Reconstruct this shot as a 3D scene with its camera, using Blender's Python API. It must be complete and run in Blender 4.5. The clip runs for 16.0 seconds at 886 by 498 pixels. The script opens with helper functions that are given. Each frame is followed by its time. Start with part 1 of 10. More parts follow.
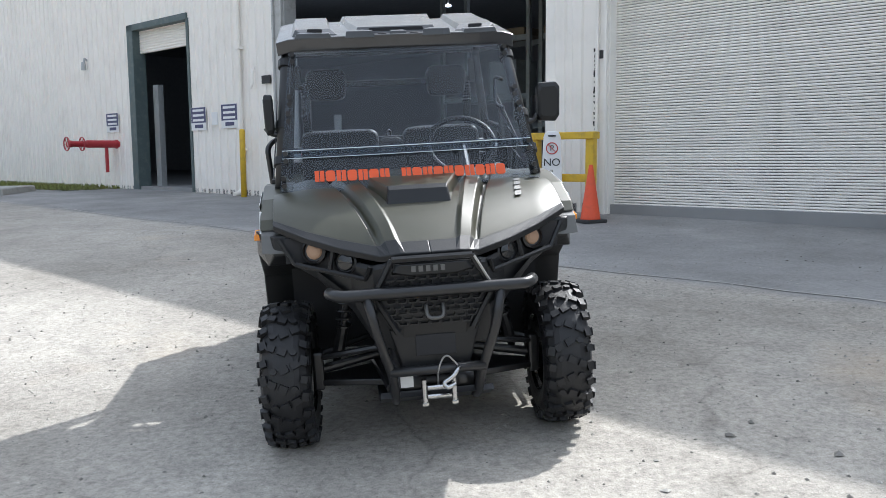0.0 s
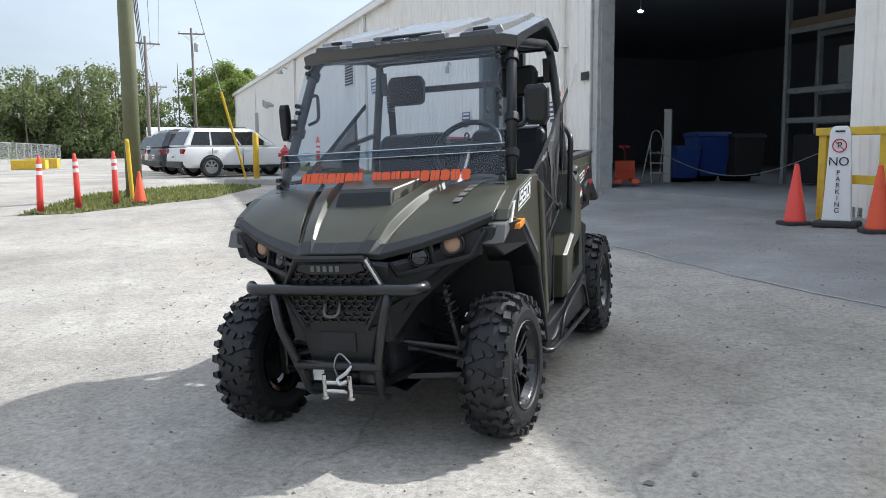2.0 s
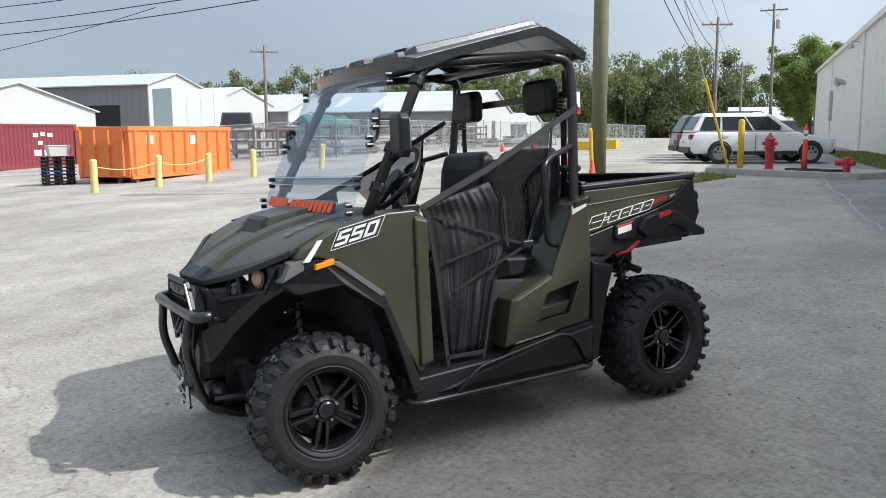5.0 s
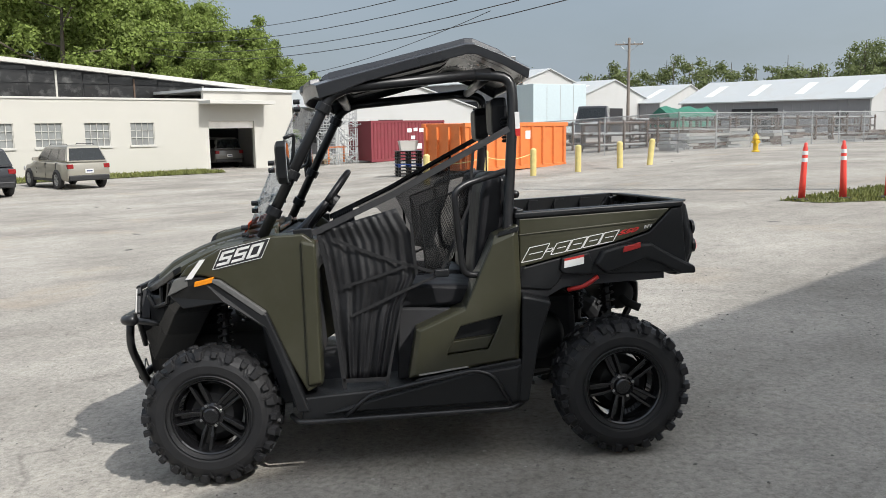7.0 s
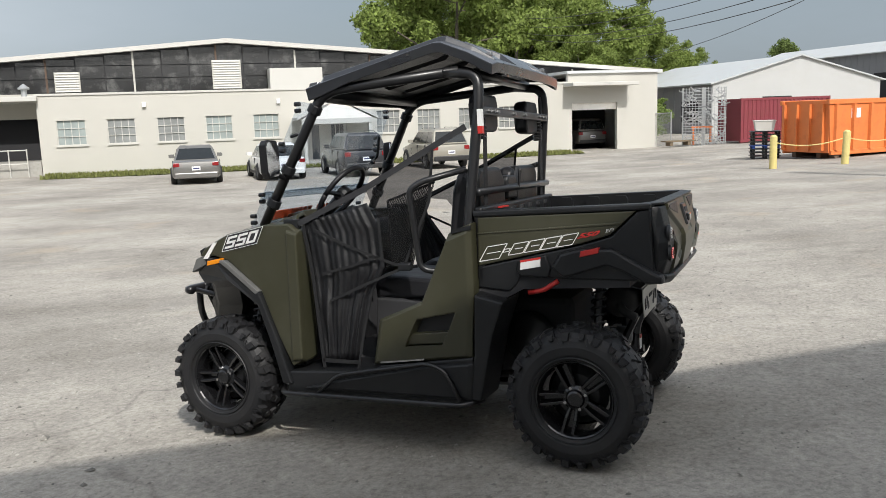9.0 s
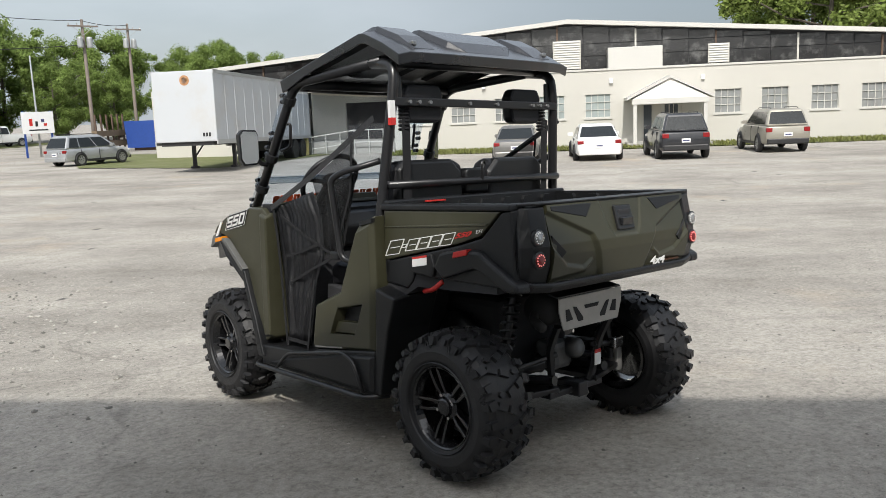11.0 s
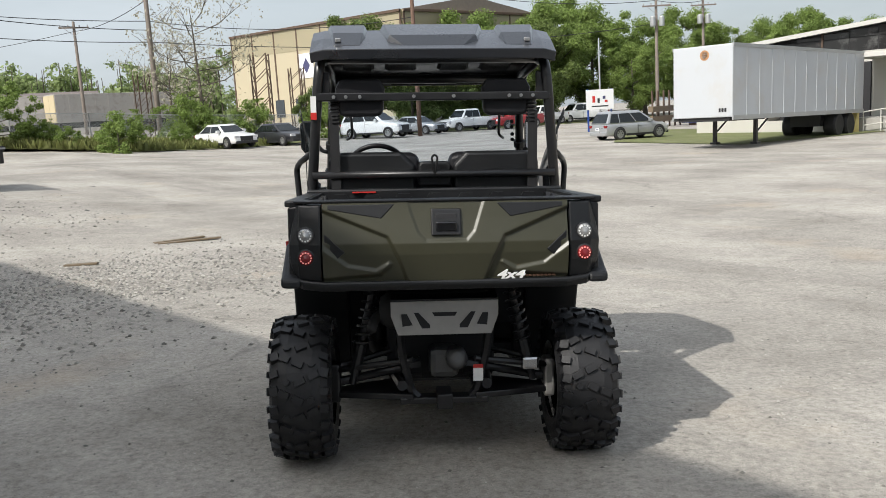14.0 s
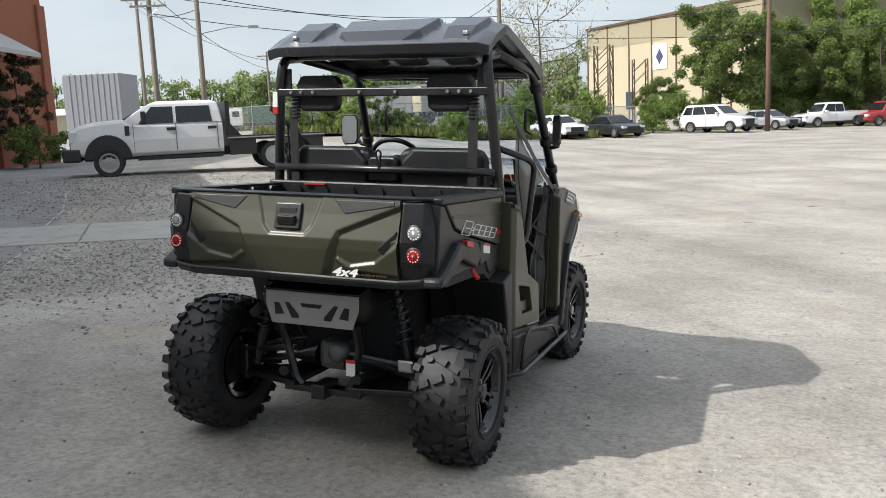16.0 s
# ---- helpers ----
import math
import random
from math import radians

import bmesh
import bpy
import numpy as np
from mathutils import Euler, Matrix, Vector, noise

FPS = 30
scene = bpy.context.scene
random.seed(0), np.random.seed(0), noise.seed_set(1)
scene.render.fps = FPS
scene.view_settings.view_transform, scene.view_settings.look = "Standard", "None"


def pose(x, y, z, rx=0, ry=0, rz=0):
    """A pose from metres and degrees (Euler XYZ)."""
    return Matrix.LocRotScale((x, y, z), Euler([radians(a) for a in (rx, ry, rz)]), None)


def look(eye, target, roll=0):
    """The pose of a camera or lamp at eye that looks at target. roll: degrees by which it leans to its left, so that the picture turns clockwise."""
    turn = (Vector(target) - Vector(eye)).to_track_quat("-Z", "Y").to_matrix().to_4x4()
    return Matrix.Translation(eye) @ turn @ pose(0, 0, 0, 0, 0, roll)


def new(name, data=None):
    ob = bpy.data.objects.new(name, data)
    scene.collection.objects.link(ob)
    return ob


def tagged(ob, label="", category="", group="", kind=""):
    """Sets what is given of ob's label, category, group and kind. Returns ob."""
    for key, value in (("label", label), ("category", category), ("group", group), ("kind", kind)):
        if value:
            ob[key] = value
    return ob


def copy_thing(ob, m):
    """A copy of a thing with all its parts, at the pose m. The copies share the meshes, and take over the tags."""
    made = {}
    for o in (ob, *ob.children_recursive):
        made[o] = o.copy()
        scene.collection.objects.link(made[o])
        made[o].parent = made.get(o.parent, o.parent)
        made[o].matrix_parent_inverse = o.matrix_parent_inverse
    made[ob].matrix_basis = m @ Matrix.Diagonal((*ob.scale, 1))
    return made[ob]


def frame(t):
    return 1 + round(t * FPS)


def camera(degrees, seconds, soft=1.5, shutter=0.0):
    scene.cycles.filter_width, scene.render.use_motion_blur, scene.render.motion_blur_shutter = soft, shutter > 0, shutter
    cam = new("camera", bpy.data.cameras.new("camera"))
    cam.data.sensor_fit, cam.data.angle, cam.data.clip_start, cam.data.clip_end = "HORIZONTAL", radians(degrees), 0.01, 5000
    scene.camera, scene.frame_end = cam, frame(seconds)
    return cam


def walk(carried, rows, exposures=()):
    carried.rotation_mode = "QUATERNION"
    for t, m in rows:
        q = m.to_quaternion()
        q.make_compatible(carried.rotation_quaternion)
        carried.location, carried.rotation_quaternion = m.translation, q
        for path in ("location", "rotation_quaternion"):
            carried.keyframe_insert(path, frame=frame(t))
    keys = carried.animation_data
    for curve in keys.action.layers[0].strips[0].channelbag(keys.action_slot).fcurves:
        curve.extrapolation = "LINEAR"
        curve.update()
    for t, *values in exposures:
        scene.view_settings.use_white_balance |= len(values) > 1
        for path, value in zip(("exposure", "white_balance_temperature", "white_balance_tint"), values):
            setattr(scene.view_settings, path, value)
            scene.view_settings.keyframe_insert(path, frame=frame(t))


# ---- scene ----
cam = camera(56.06, 16.0, soft=0.85)
PATH = [
    (0, (-0.230, -4.752, 1.249), (-0.033, -2.774, 1.023), -0.50),
    (0.5, (0.274, -4.768, 1.272), (0.234, -2.780, 1.052), -0.55),
    (1, (0.808, -4.802, 1.280), (0.526, -2.834, 1.064), -0.62),
    (1.5, (1.317, -4.688, 1.274), (0.793, -2.770, 1.053), -0.61),
    (2, (1.839, -4.497, 1.290), (1.092, -2.657, 1.056), -0.42),
    (2.5, (2.336, -4.239, 1.321), (1.386, -2.498, 1.066), -0.22),
    (3, (2.773, -3.894, 1.356), (1.628, -2.277, 1.080), 0.00),
    (3.5, (3.216, -3.549, 1.384), (1.892, -2.077, 1.101), 0.18),
    (4, (3.550, -3.142, 1.410), (2.063, -1.835, 1.125), 0.18),
    (4.5, (3.832, -2.649, 1.455), (2.205, -1.520, 1.175), 0.03),
    (5, (4.107, -2.136, 1.523), (2.361, -1.202, 1.246), -0.22),
    (7.5, (4.614, 0.571, 1.668), (2.642, 0.413, 1.369), -0.98),
    (8, (4.566, 1.071, 1.666), (2.630, 0.678, 1.358), -1.30),
    (8.5, (4.456, 1.564, 1.679), (2.580, 0.945, 1.364), -1.69),
    (9, (4.287, 2.059, 1.705), (2.493, 1.235, 1.389), -1.99),
    (11.5, (2.498, 3.986, 1.677), (1.403, 2.346, 1.347), -2.51),
    (12, (2.036, 4.211, 1.681), (1.138, 2.454, 1.356), -2.61),
    (12.5, (1.547, 4.465, 1.680), (0.857, 2.616, 1.355), -2.67),
    (13, (1.056, 4.602, 1.653), (0.585, 2.685, 1.327), -2.92),
    (13.5, (0.535, 4.733, 1.622), (0.289, 2.775, 1.296), -3.24),
    (14, (0.007, 4.794, 1.611), (-0.021, 2.821, 1.289), -3.44),
    (14.5, (-0.534, 4.728, 1.611), (-0.350, 2.762, 1.293), -3.53),
    (15, (-1.059, 4.665, 1.592), (-0.669, 2.729, 1.280), -3.36),
    (15.5, (-1.549, 4.506, 1.561), (-0.959, 2.619, 1.255), -2.96),
    (16, (-2.035, 4.348, 1.525), (-1.243, 2.536, 1.227), -2.53),
]
walk(cam, [(t, look(eye, target, roll)) for t, eye, target, roll in PATH],
     exposures=[(0.0, 0.59, 5880, 10), (1.5, 0.47, 5880, 10), (3.0, 0.40, 5900, 10), (5.0, 0.23, 5950, 10), (8.0, -0.09, 6270, 10), (13.0, 0.0, 6300, 10), (14.5, 0.04, 6300, 10), (16.0, 0.18, 6230, 10)])

# ---- light ----
SUN_EL, SUN_AZ = 45.0, math.atan2(0.70, 0.714)   # the sun stands behind the warehouse
world = bpy.data.worlds.new("world")
scene.world = world
world.use_nodes = True
wn = world.node_tree.nodes
sky = wn.new("ShaderNodeTexSky")
sky.sky_type, sky.sun_disc = "NISHITA", False
sky.sun_elevation, sky.sun_rotation = radians(SUN_EL), math.pi / 2 - SUN_AZ
sky.air_density, sky.dust_density, sky.ozone_density = 1.2, 3.5, 1.0
# thin bright cloud veils over the sky
tc = wn.new("ShaderNodeTexCoord")
mp = wn.new("ShaderNodeMapping")
mp.inputs["Scale"].default_value = (1.0, 1.0, 3.2)
cl = wn.new("ShaderNodeTexNoise")
cl.inputs["Scale"].default_value, cl.inputs["Detail"].default_value, cl.inputs["Roughness"].default_value = 2.2, 5.0, 0.55
ramp = wn.new("ShaderNodeValToRGB")
ramp.color_ramp.elements[0].position, ramp.color_ramp.elements[1].position = 0.35, 0.75
ramp.color_ramp.elements[0].color, ramp.color_ramp.elements[1].color = (0.6, 0.6, 0.6, 1), (0.97, 0.97, 0.97, 1)
sep = wn.new("ShaderNodeSeparateXYZ")
high = wn.new("ShaderNodeMapRange")
high.interpolation_type = "SMOOTHSTEP"
high.inputs["From Min"].default_value, high.inputs["From Max"].default_value = 0.16, 0.62
haze = wn.new("ShaderNodeMix")
haze.data_type = "RGBA"
haze.inputs["B"].default_value = (7.9, 8.4, 9.1, 1)
bank = wn.new("ShaderNodeVectorMath")
bank.operation = "DOT_PRODUCT"
bank.inputs[1].default_value = (-0.965, -0.12, 0.0)
soft_edge = wn.new("ShaderNodeMapRange")
soft_edge.interpolation_type = "SMOOTHSTEP"
soft_edge.inputs["From Min"].default_value, soft_edge.inputs["From Max"].default_value = 0.45, 0.95
low_sky = wn.new("ShaderNodeMix")
low_sky.data_type = "RGBA"
low_sky.inputs["A"].default_value, low_sky.inputs["B"].default_value = (7.3, 7.9, 8.2, 1), (4.0, 4.6, 5.1, 1)
veil = wn.new("ShaderNodeMix")
veil.data_type = "RGBA"
lk = world.node_tree.links
lk.new(tc.outputs["Generated"], bank.inputs[0])
lk.new(bank.outputs["Value"], soft_edge.inputs["Value"])
lk.new(soft_edge.outputs["Result"], low_sky.inputs["Factor"])
lk.new(low_sky.outputs["Result"], haze.inputs["A"])
lk.new(tc.outputs["Generated"], mp.inputs["Vector"])
lk.new(tc.outputs["Generated"], sep.inputs["Vector"])
lk.new(sep.outputs["Z"], high.inputs["Value"])
lk.new(high.outputs["Result"], haze.inputs["Factor"])
lk.new(haze.outputs["Result"], veil.inputs["B"])
lk.new(mp.outputs["Vector"], cl.inputs["Vector"])
lk.new(cl.outputs["Fac"], ramp.inputs["Fac"])
lk.new(ramp.outputs["Color"], veil.inputs["Factor"])
lk.new(sky.outputs["Color"], veil.inputs["A"])
# bright haze round the veiled sun
aim = wn.new("ShaderNodeVectorMath")
aim.operation = "DOT_PRODUCT"
aim.inputs[1].default_value = Vector((0.714, 0.70, 1.0)).normalized()
lift = wn.new("ShaderNodeMath")
lift.operation, lift.inputs[1].default_value = "MAXIMUM", 0.0
fall = wn.new("ShaderNodeMath")
fall.operation, fall.inputs[1].default_value = "POWER", 14.0
halo = wn.new("ShaderNodeMix")
halo.data_type, halo.blend_type = "RGBA", "ADD"
halo.inputs["B"].default_value = (30.0, 28.5, 26.5, 1)
lk.new(tc.outputs["Generated"], aim.inputs[0])
lk.new(aim.outputs["Value"], lift.inputs[0])
lk.new(lift.outputs["Value"], fall.inputs[0])
lk.new(fall.outputs["Value"], halo.inputs["Factor"])
lk.new(veil.outputs["Result"], halo.inputs["A"])
lk.new(halo.outputs["Result"], wn["Background"].inputs["Color"])
wn["Background"].inputs["Strength"].default_value = 0.10
sun_data = bpy.data.lights.new("sun", "SUN")
sun_data.energy, sun_data.angle, sun_data.color = 4.2, radians(0.7), (1.0, 0.95, 0.87)
sun = new("sun", sun_data)
sun.matrix_world = look((40 * 0.714, 40 * 0.70, 40), (0, 0, 0))
scene.view_settings.exposure = 0.0

# ---- tools ----


def far_rise(x, y):
    """The far lot by the road lies about a metre higher."""
    u, v = min(max((x - 9) / 18, 0), 1), min(max((-y - 33) / 9, 0), 1)
    return 1.05 * u * u * (3 - 2 * u) * v * v * (3 - 2 * v)


def gz(x, y):
    """Height of the yard: a gentle fall away from the warehouse."""
    k = min(max((y - 4) / 12, 0), 1) if x < 0 else 0
    z = 0.40 * math.tanh(0.025 * x / 0.40) * (1 - 0.9 * k * k * (3 - 2 * k))
    z += 0.45 * math.tanh(0.0425 * y / 0.45) if y > 0 else 0.25 * math.tanh(0.0425 * y / 0.25)
    if y < -25:
        z += 0.008 * min(-y - 25, 60)
    z += far_rise(x, y)
    a = min(max((x - 4) / 9, 0), 1) * min(max((-y - 2) / 9, 0), 1) * min(max((y + 45) / 20, 0), 1)
    return z + 0.5 * a * a * (3 - 2 * a)


WN = Vector((-0.7455, -0.6665, 0))     # out of the warehouse wall, into the yard
WU = Vector((-0.6665, 0.7455, 0))      # along the wall
W0 = WN * -7.44


def wall_at(s, d=0.0, z=0.0):
    p = W0 + WU * s + WN * d
    return Vector((p.x, p.y, z))


# frame of the warehouse: local x along the wall, y out of it, z up
WALL = Matrix(((WU.x, WN.x, 0, W0.x), (WU.y, WN.y, 0, W0.y), (0, 0, 1, 0), (0, 0, 0, 1)))


def link_mesh(name, bm, mat, m=None, smooth=False):
    bmesh.ops.recalc_face_normals(bm, faces=bm.faces)
    me = bpy.data.meshes.new(name)
    bm.to_mesh(me)
    bm.free()
    for one in mat if isinstance(mat, (list, tuple)) else [mat]:
        me.materials.append(one)
    if smooth:
        me.shade_smooth()
    ob = new(name, me)
    if m is not None:
        ob.matrix_world = m
    return ob


def thing(name, label, category, m=None, group="", kind=""):
    ob = tagged(new(name), label, category, group, kind)
    ob.empty_display_size = 0.2
    if m is not None:
        ob.matrix_world = m
    return ob


def part(name, bm, mat, parent, label="", smooth=False, bevel=0.0):
    ob = link_mesh(name, bm, mat, None, smooth)
    ob.parent = parent
    if label:
        tagged(ob, label)
    if bevel:
        b = ob.modifiers.new("bevel", "BEVEL")
        b.width, b.segments, b.limit_method, b.angle_limit = bevel, 2, "ANGLE", radians(35)
    return ob


def twin(ob, parent, m=None):
    """Another object on the same mesh."""
    o = bpy.data.objects.new(ob.name, ob.data)
    scene.collection.objects.link(o)
    o.parent = parent
    if m is not None:
        o.matrix_basis = m
    for mod in ob.modifiers:
        b = o.modifiers.new("bevel", "BEVEL")
        b.width, b.segments, b.limit_method, b.angle_limit = mod.width, 2, "ANGLE", radians(35)
    return o



def B(*fs):
    bm = bmesh.new()
    for f in fs:
        f(bm)
    return bm


def add_box(bm, lo, hi, m=None):
    vs = [bm.verts.new((x, y, z)) for x in (lo[0], hi[0]) for y in (lo[1], hi[1]) for z in (lo[2], hi[2])]
    for f in ((0, 1, 3, 2), (4, 6, 7, 5), (0, 4, 5, 1), (2, 3, 7, 6), (0, 2, 6, 4), (1, 5, 7, 3)):
        bm.faces.new([vs[i] for i in f])
    if m is not None:
        bmesh.ops.transform(bm, matrix=m, verts=vs)
    return vs


def box(lo, hi, m=None):
    bm = bmesh.new()
    add_box(bm, lo, hi, m)
    return bm


def add_loft(bm, rings, cap=True, closed=True):
    rows = [[bm.verts.new(p) for p in ring] for ring in rings]
    n = len(rows[0])
    for a, b in zip(rows, rows[1:]):
        for i in range(n if closed else n - 1):
            bm.faces.new((a[i], a[(i + 1) % n], b[(i + 1) % n], b[i]))
    if cap and closed:
        bm.faces.new(rows[0][::-1])
        bm.faces.new(rows[-1])
    return rows


def loft(rings, cap=True, closed=True):
    bm = bmesh.new()
    add_loft(bm, rings, cap, closed)
    return bm


def circle(c, a, b, r, n):
    return [c + (a * math.cos(2 * math.pi * i / n) + b * math.sin(2 * math.pi * i / n)) * r for i in range(n)]


def add_cyl(bm, p, q, r, n=12, r2=None):
    p, q = Vector(p), Vector(q)
    w = (q - p).normalized()
    a = w.orthogonal().normalized()
    b = w.cross(a)
    add_loft(bm, [circle(p, a, b, r, n), circle(q, a, b, r if r2 is None else r2, n)])


def cyl(p, q, r, n=12, r2=None):
    bm = bmesh.new()
    add_cyl(bm, p, q, r, n, r2)
    return bm


def rounded(pts, r=0.06, n=4):
    """A polyline whose corners are rounded."""
    pts = [Vector(p) for p in pts]
    out = [pts[0]]
    for a, b, c in zip(pts, pts[1:], pts[2:]):
        k = min(r, (a - b).length * 0.45, (c - b).length * 0.45)
        s, e = b + (a - b).normalized() * k, b + (c - b).normalized() * k
        for i in range(n + 1):
            t = i / n
            out.append(s * (1 - t) ** 2 + b * 2 * t * (1 - t) + e * t * t)
    return out + [pts[-1]]


def add_tube(bm, pts, r, n=8):
    pts = [Vector(p) for p in pts]
    rings, a = [], None
    for i, p in enumerate(pts):
        w = (pts[min(i + 1, len(pts) - 1)] - pts[max(i - 1, 0)]).normalized()
        a = w.orthogonal().normalized() if a is None else (a - w * a.dot(w)).normalized()
        rr = r[i] if isinstance(r, (list, tuple)) else r
        rings.append(circle(p, a, w.cross(a), rr, n))
    add_loft(bm, rings)


def tube(pts, r, n=8):
    bm = bmesh.new()
    add_tube(bm, pts, r, n)
    return bm


def add_prism(bm, pts, axis, lo, hi, inset=0.0):
    """A polygon pushed along an axis from lo to hi; inset shrinks its outer (hi) face towards the middle."""
    k = "xyz".index(axis)
    c = [sum(p[i] for p in pts) / len(pts) for i in (0, 1)]

    def ring(v, f):
        out = []
        for p in pts:
            q = [c[0] + (p[0] - c[0]) * f, c[1] + (p[1] - c[1]) * f]
            q.insert(k, v)
            out.append(q)
        return out

    if inset:
        mid = hi - (hi - lo) * 0.35
        add_loft(bm, [ring(lo, 1), ring(mid, 1), ring(hi, 1 - inset)])
    else:
        add_loft(bm, [ring(lo, 1), ring(hi, 1)])


def prism(pts, axis, lo, hi, inset=0.0):
    bm = bmesh.new()
    add_prism(bm, pts, axis, lo, hi, inset)
    return bm


def add_lathe(bm, profile, n=24, c=(0, 0, 0), axis="z", cap=True):
    """profile: (radius, height) from one end to the other."""
    rows = []
    for r, h in profile:
        ring = []
        for i in range(n):
            a = 2 * math.pi * i / n
            p = (r * math.cos(a), r * math.sin(a), h)
            p = (p[2], p[0], p[1]) if axis == "x" else (p[0], p[2], p[1]) if axis == "y" else p
            ring.append(Vector(p) + Vector(c))
        rows.append(ring)
    add_loft(bm, rows, cap)


def open_lathe(profile, side, n=28):
    """A ring open at both ends, its outer face on the given side of y."""
    bm = bmesh.new()
    add_lathe(bm, [(r, h * side) for r, h in profile], n, axis="y", cap=False)
    bmesh.ops.recalc_face_normals(bm, faces=bm.faces)
    return bm


def lathe(profile, n=24, c=(0, 0, 0), axis="z"):
    bm = bmesh.new()
    add_lathe(bm, profile, n, c, axis)
    return bm


def add_quad(bm, *ps):
    bm.faces.new([bm.verts.new(p) for p in ps])


def letters(text, size, mat, parent, m, name="lettering", depth=0.0008, shear=0.0, bold=0.0):
    cu = bpy.data.curves.new(name, "FONT")
    cu.body, cu.size, cu.extrude, cu.shear, cu.offset = text, size, depth, shear, bold
    cu.align_x, cu.align_y = "CENTER", "CENTER"
    tmp = bpy.data.objects.new(name, cu)
    scene.collection.objects.link(tmp)
    dg = bpy.context.evaluated_depsgraph_get()
    me = bpy.data.meshes.new_from_object(tmp.evaluated_get(dg))
    bpy.data.objects.remove(tmp)
    me.materials.clear()
    me.materials.append(mat)
    ob = new(name, me)
    ob.parent = parent
    ob.matrix_basis = m
    return ob


# ---- materials ----


def material(name, color, rough=0.6, metal=0.0, var=0.12, scale=6.0, grain=0.0, grain_scale=120.0, dirt=None, dirt_amount=0.0,
             dirt_scale=1.5, coat=0.0, random_tint=0.0, spec=0.5, coat_rough=0.03):
    """A surface with broad unevenness, fine grain and, if wanted, patches of dirt."""
    m = bpy.data.materials.new(name)
    m.use_nodes = True
    nt = m.node_tree
    p = nt.nodes["Principled BSDF"]
    co = nt.nodes.new("ShaderNodeTexCoord")
    n1 = nt.nodes.new("ShaderNodeTexNoise")
    n1.inputs["Scale"].default_value, n1.inputs["Detail"].default_value = scale, 6
    nt.links.new(co.outputs["Object"], n1.inputs["Vector"])
    mix = nt.nodes.new("ShaderNodeMix")
    mix.data_type = "RGBA"
    mix.inputs["A"].default_value = (*[max(c * (1 - var), 0) for c in color], 1)
    mix.inputs["B"].default_value = (*[min(c * (1 + var), 1) for c in color], 1)
    nt.links.new(n1.outputs["Fac"], mix.inputs["Factor"])
    out = mix.outputs["Result"]
    if dirt:
        n2 = nt.nodes.new("ShaderNodeTexNoise")
        n2.inputs["Scale"].default_value, n2.inputs["Detail"].default_value, n2.inputs["Roughness"].default_value = dirt_scale, 8, 0.65
        nt.links.new(co.outputs["Object"], n2.inputs["Vector"])
        r = nt.nodes.new("ShaderNodeValToRGB")
        r.color_ramp.elements[0].position, r.color_ramp.elements[1].position = 0.5, 0.75
        r.color_ramp.elements[1].color = (dirt_amount,) * 3 + (1,)
        nt.links.new(n2.outputs["Fac"], r.inputs["Fac"])
        m2 = nt.nodes.new("ShaderNodeMix")
        m2.data_type = "RGBA"
        m2.inputs["B"].default_value = (*dirt, 1)
        nt.links.new(r.outputs["Color"], m2.inputs["Factor"])
        nt.links.new(out, m2.inputs["A"])
        out = m2.outputs["Result"]
    if random_tint:
        oi = nt.nodes.new("ShaderNodeObjectInfo")
        mr = nt.nodes.new("ShaderNodeMapRange")
        mr.inputs["To Min"].default_value, mr.inputs["To Max"].default_value = 1 - random_tint, 1 + random_tint
        nt.links.new(oi.outputs["Random"], mr.inputs["Value"])
        hs = nt.nodes.new("ShaderNodeHueSaturation")
        nt.links.new(mr.outputs["Result"], hs.inputs["Value"])
        nt.links.new(out, hs.inputs["Color"])
        out = hs.outputs["Color"]
    nt.links.new(out, p.inputs["Base Color"])
    p.inputs["Metallic"].default_value = metal
    p.inputs["Coat Weight"].default_value, p.inputs["Coat Roughness"].default_value = coat, coat_rough
    p.inputs["Specular IOR Level"].default_value = spec
    mr = nt.nodes.new("ShaderNodeMapRange")
    mr.inputs["To Min"].default_value, mr.inputs["To Max"].default_value = max(rough - 0.12, 0.03), min(rough + 0.12, 1)
    nt.links.new(n1.outputs["Fac"], mr.inputs["Value"])
    nt.links.new(mr.outputs["Result"], p.inputs["Roughness"])
    if grain:
        n3 = nt.nodes.new("ShaderNodeTexNoise")
        n3.inputs["Scale"].default_value, n3.inputs["Detail"].default_value = grain_scale, 4
        nt.links.new(co.outputs["Object"], n3.inputs["Vector"])
        bp = nt.nodes.new("ShaderNodeBump")
        bp.inputs["Strength"].default_value, bp.inputs["Distance"].default_value = grain, 0.01
        nt.links.new(n3.outputs["Fac"], bp.inputs["Height"])
        nt.links.new(bp.outputs["Normal"], p.inputs["Normal"])
    return m


def glow(name, color, strength):
    m = bpy.data.materials.new(name)
    m.use_nodes = True
    p = m.node_tree.nodes["Principled BSDF"]
    p.inputs["Base Color"].default_value = (*color, 1)
    p.inputs["Emission Color"].default_value, p.inputs["Emission Strength"].default_value = (*color, 1), strength
    return m


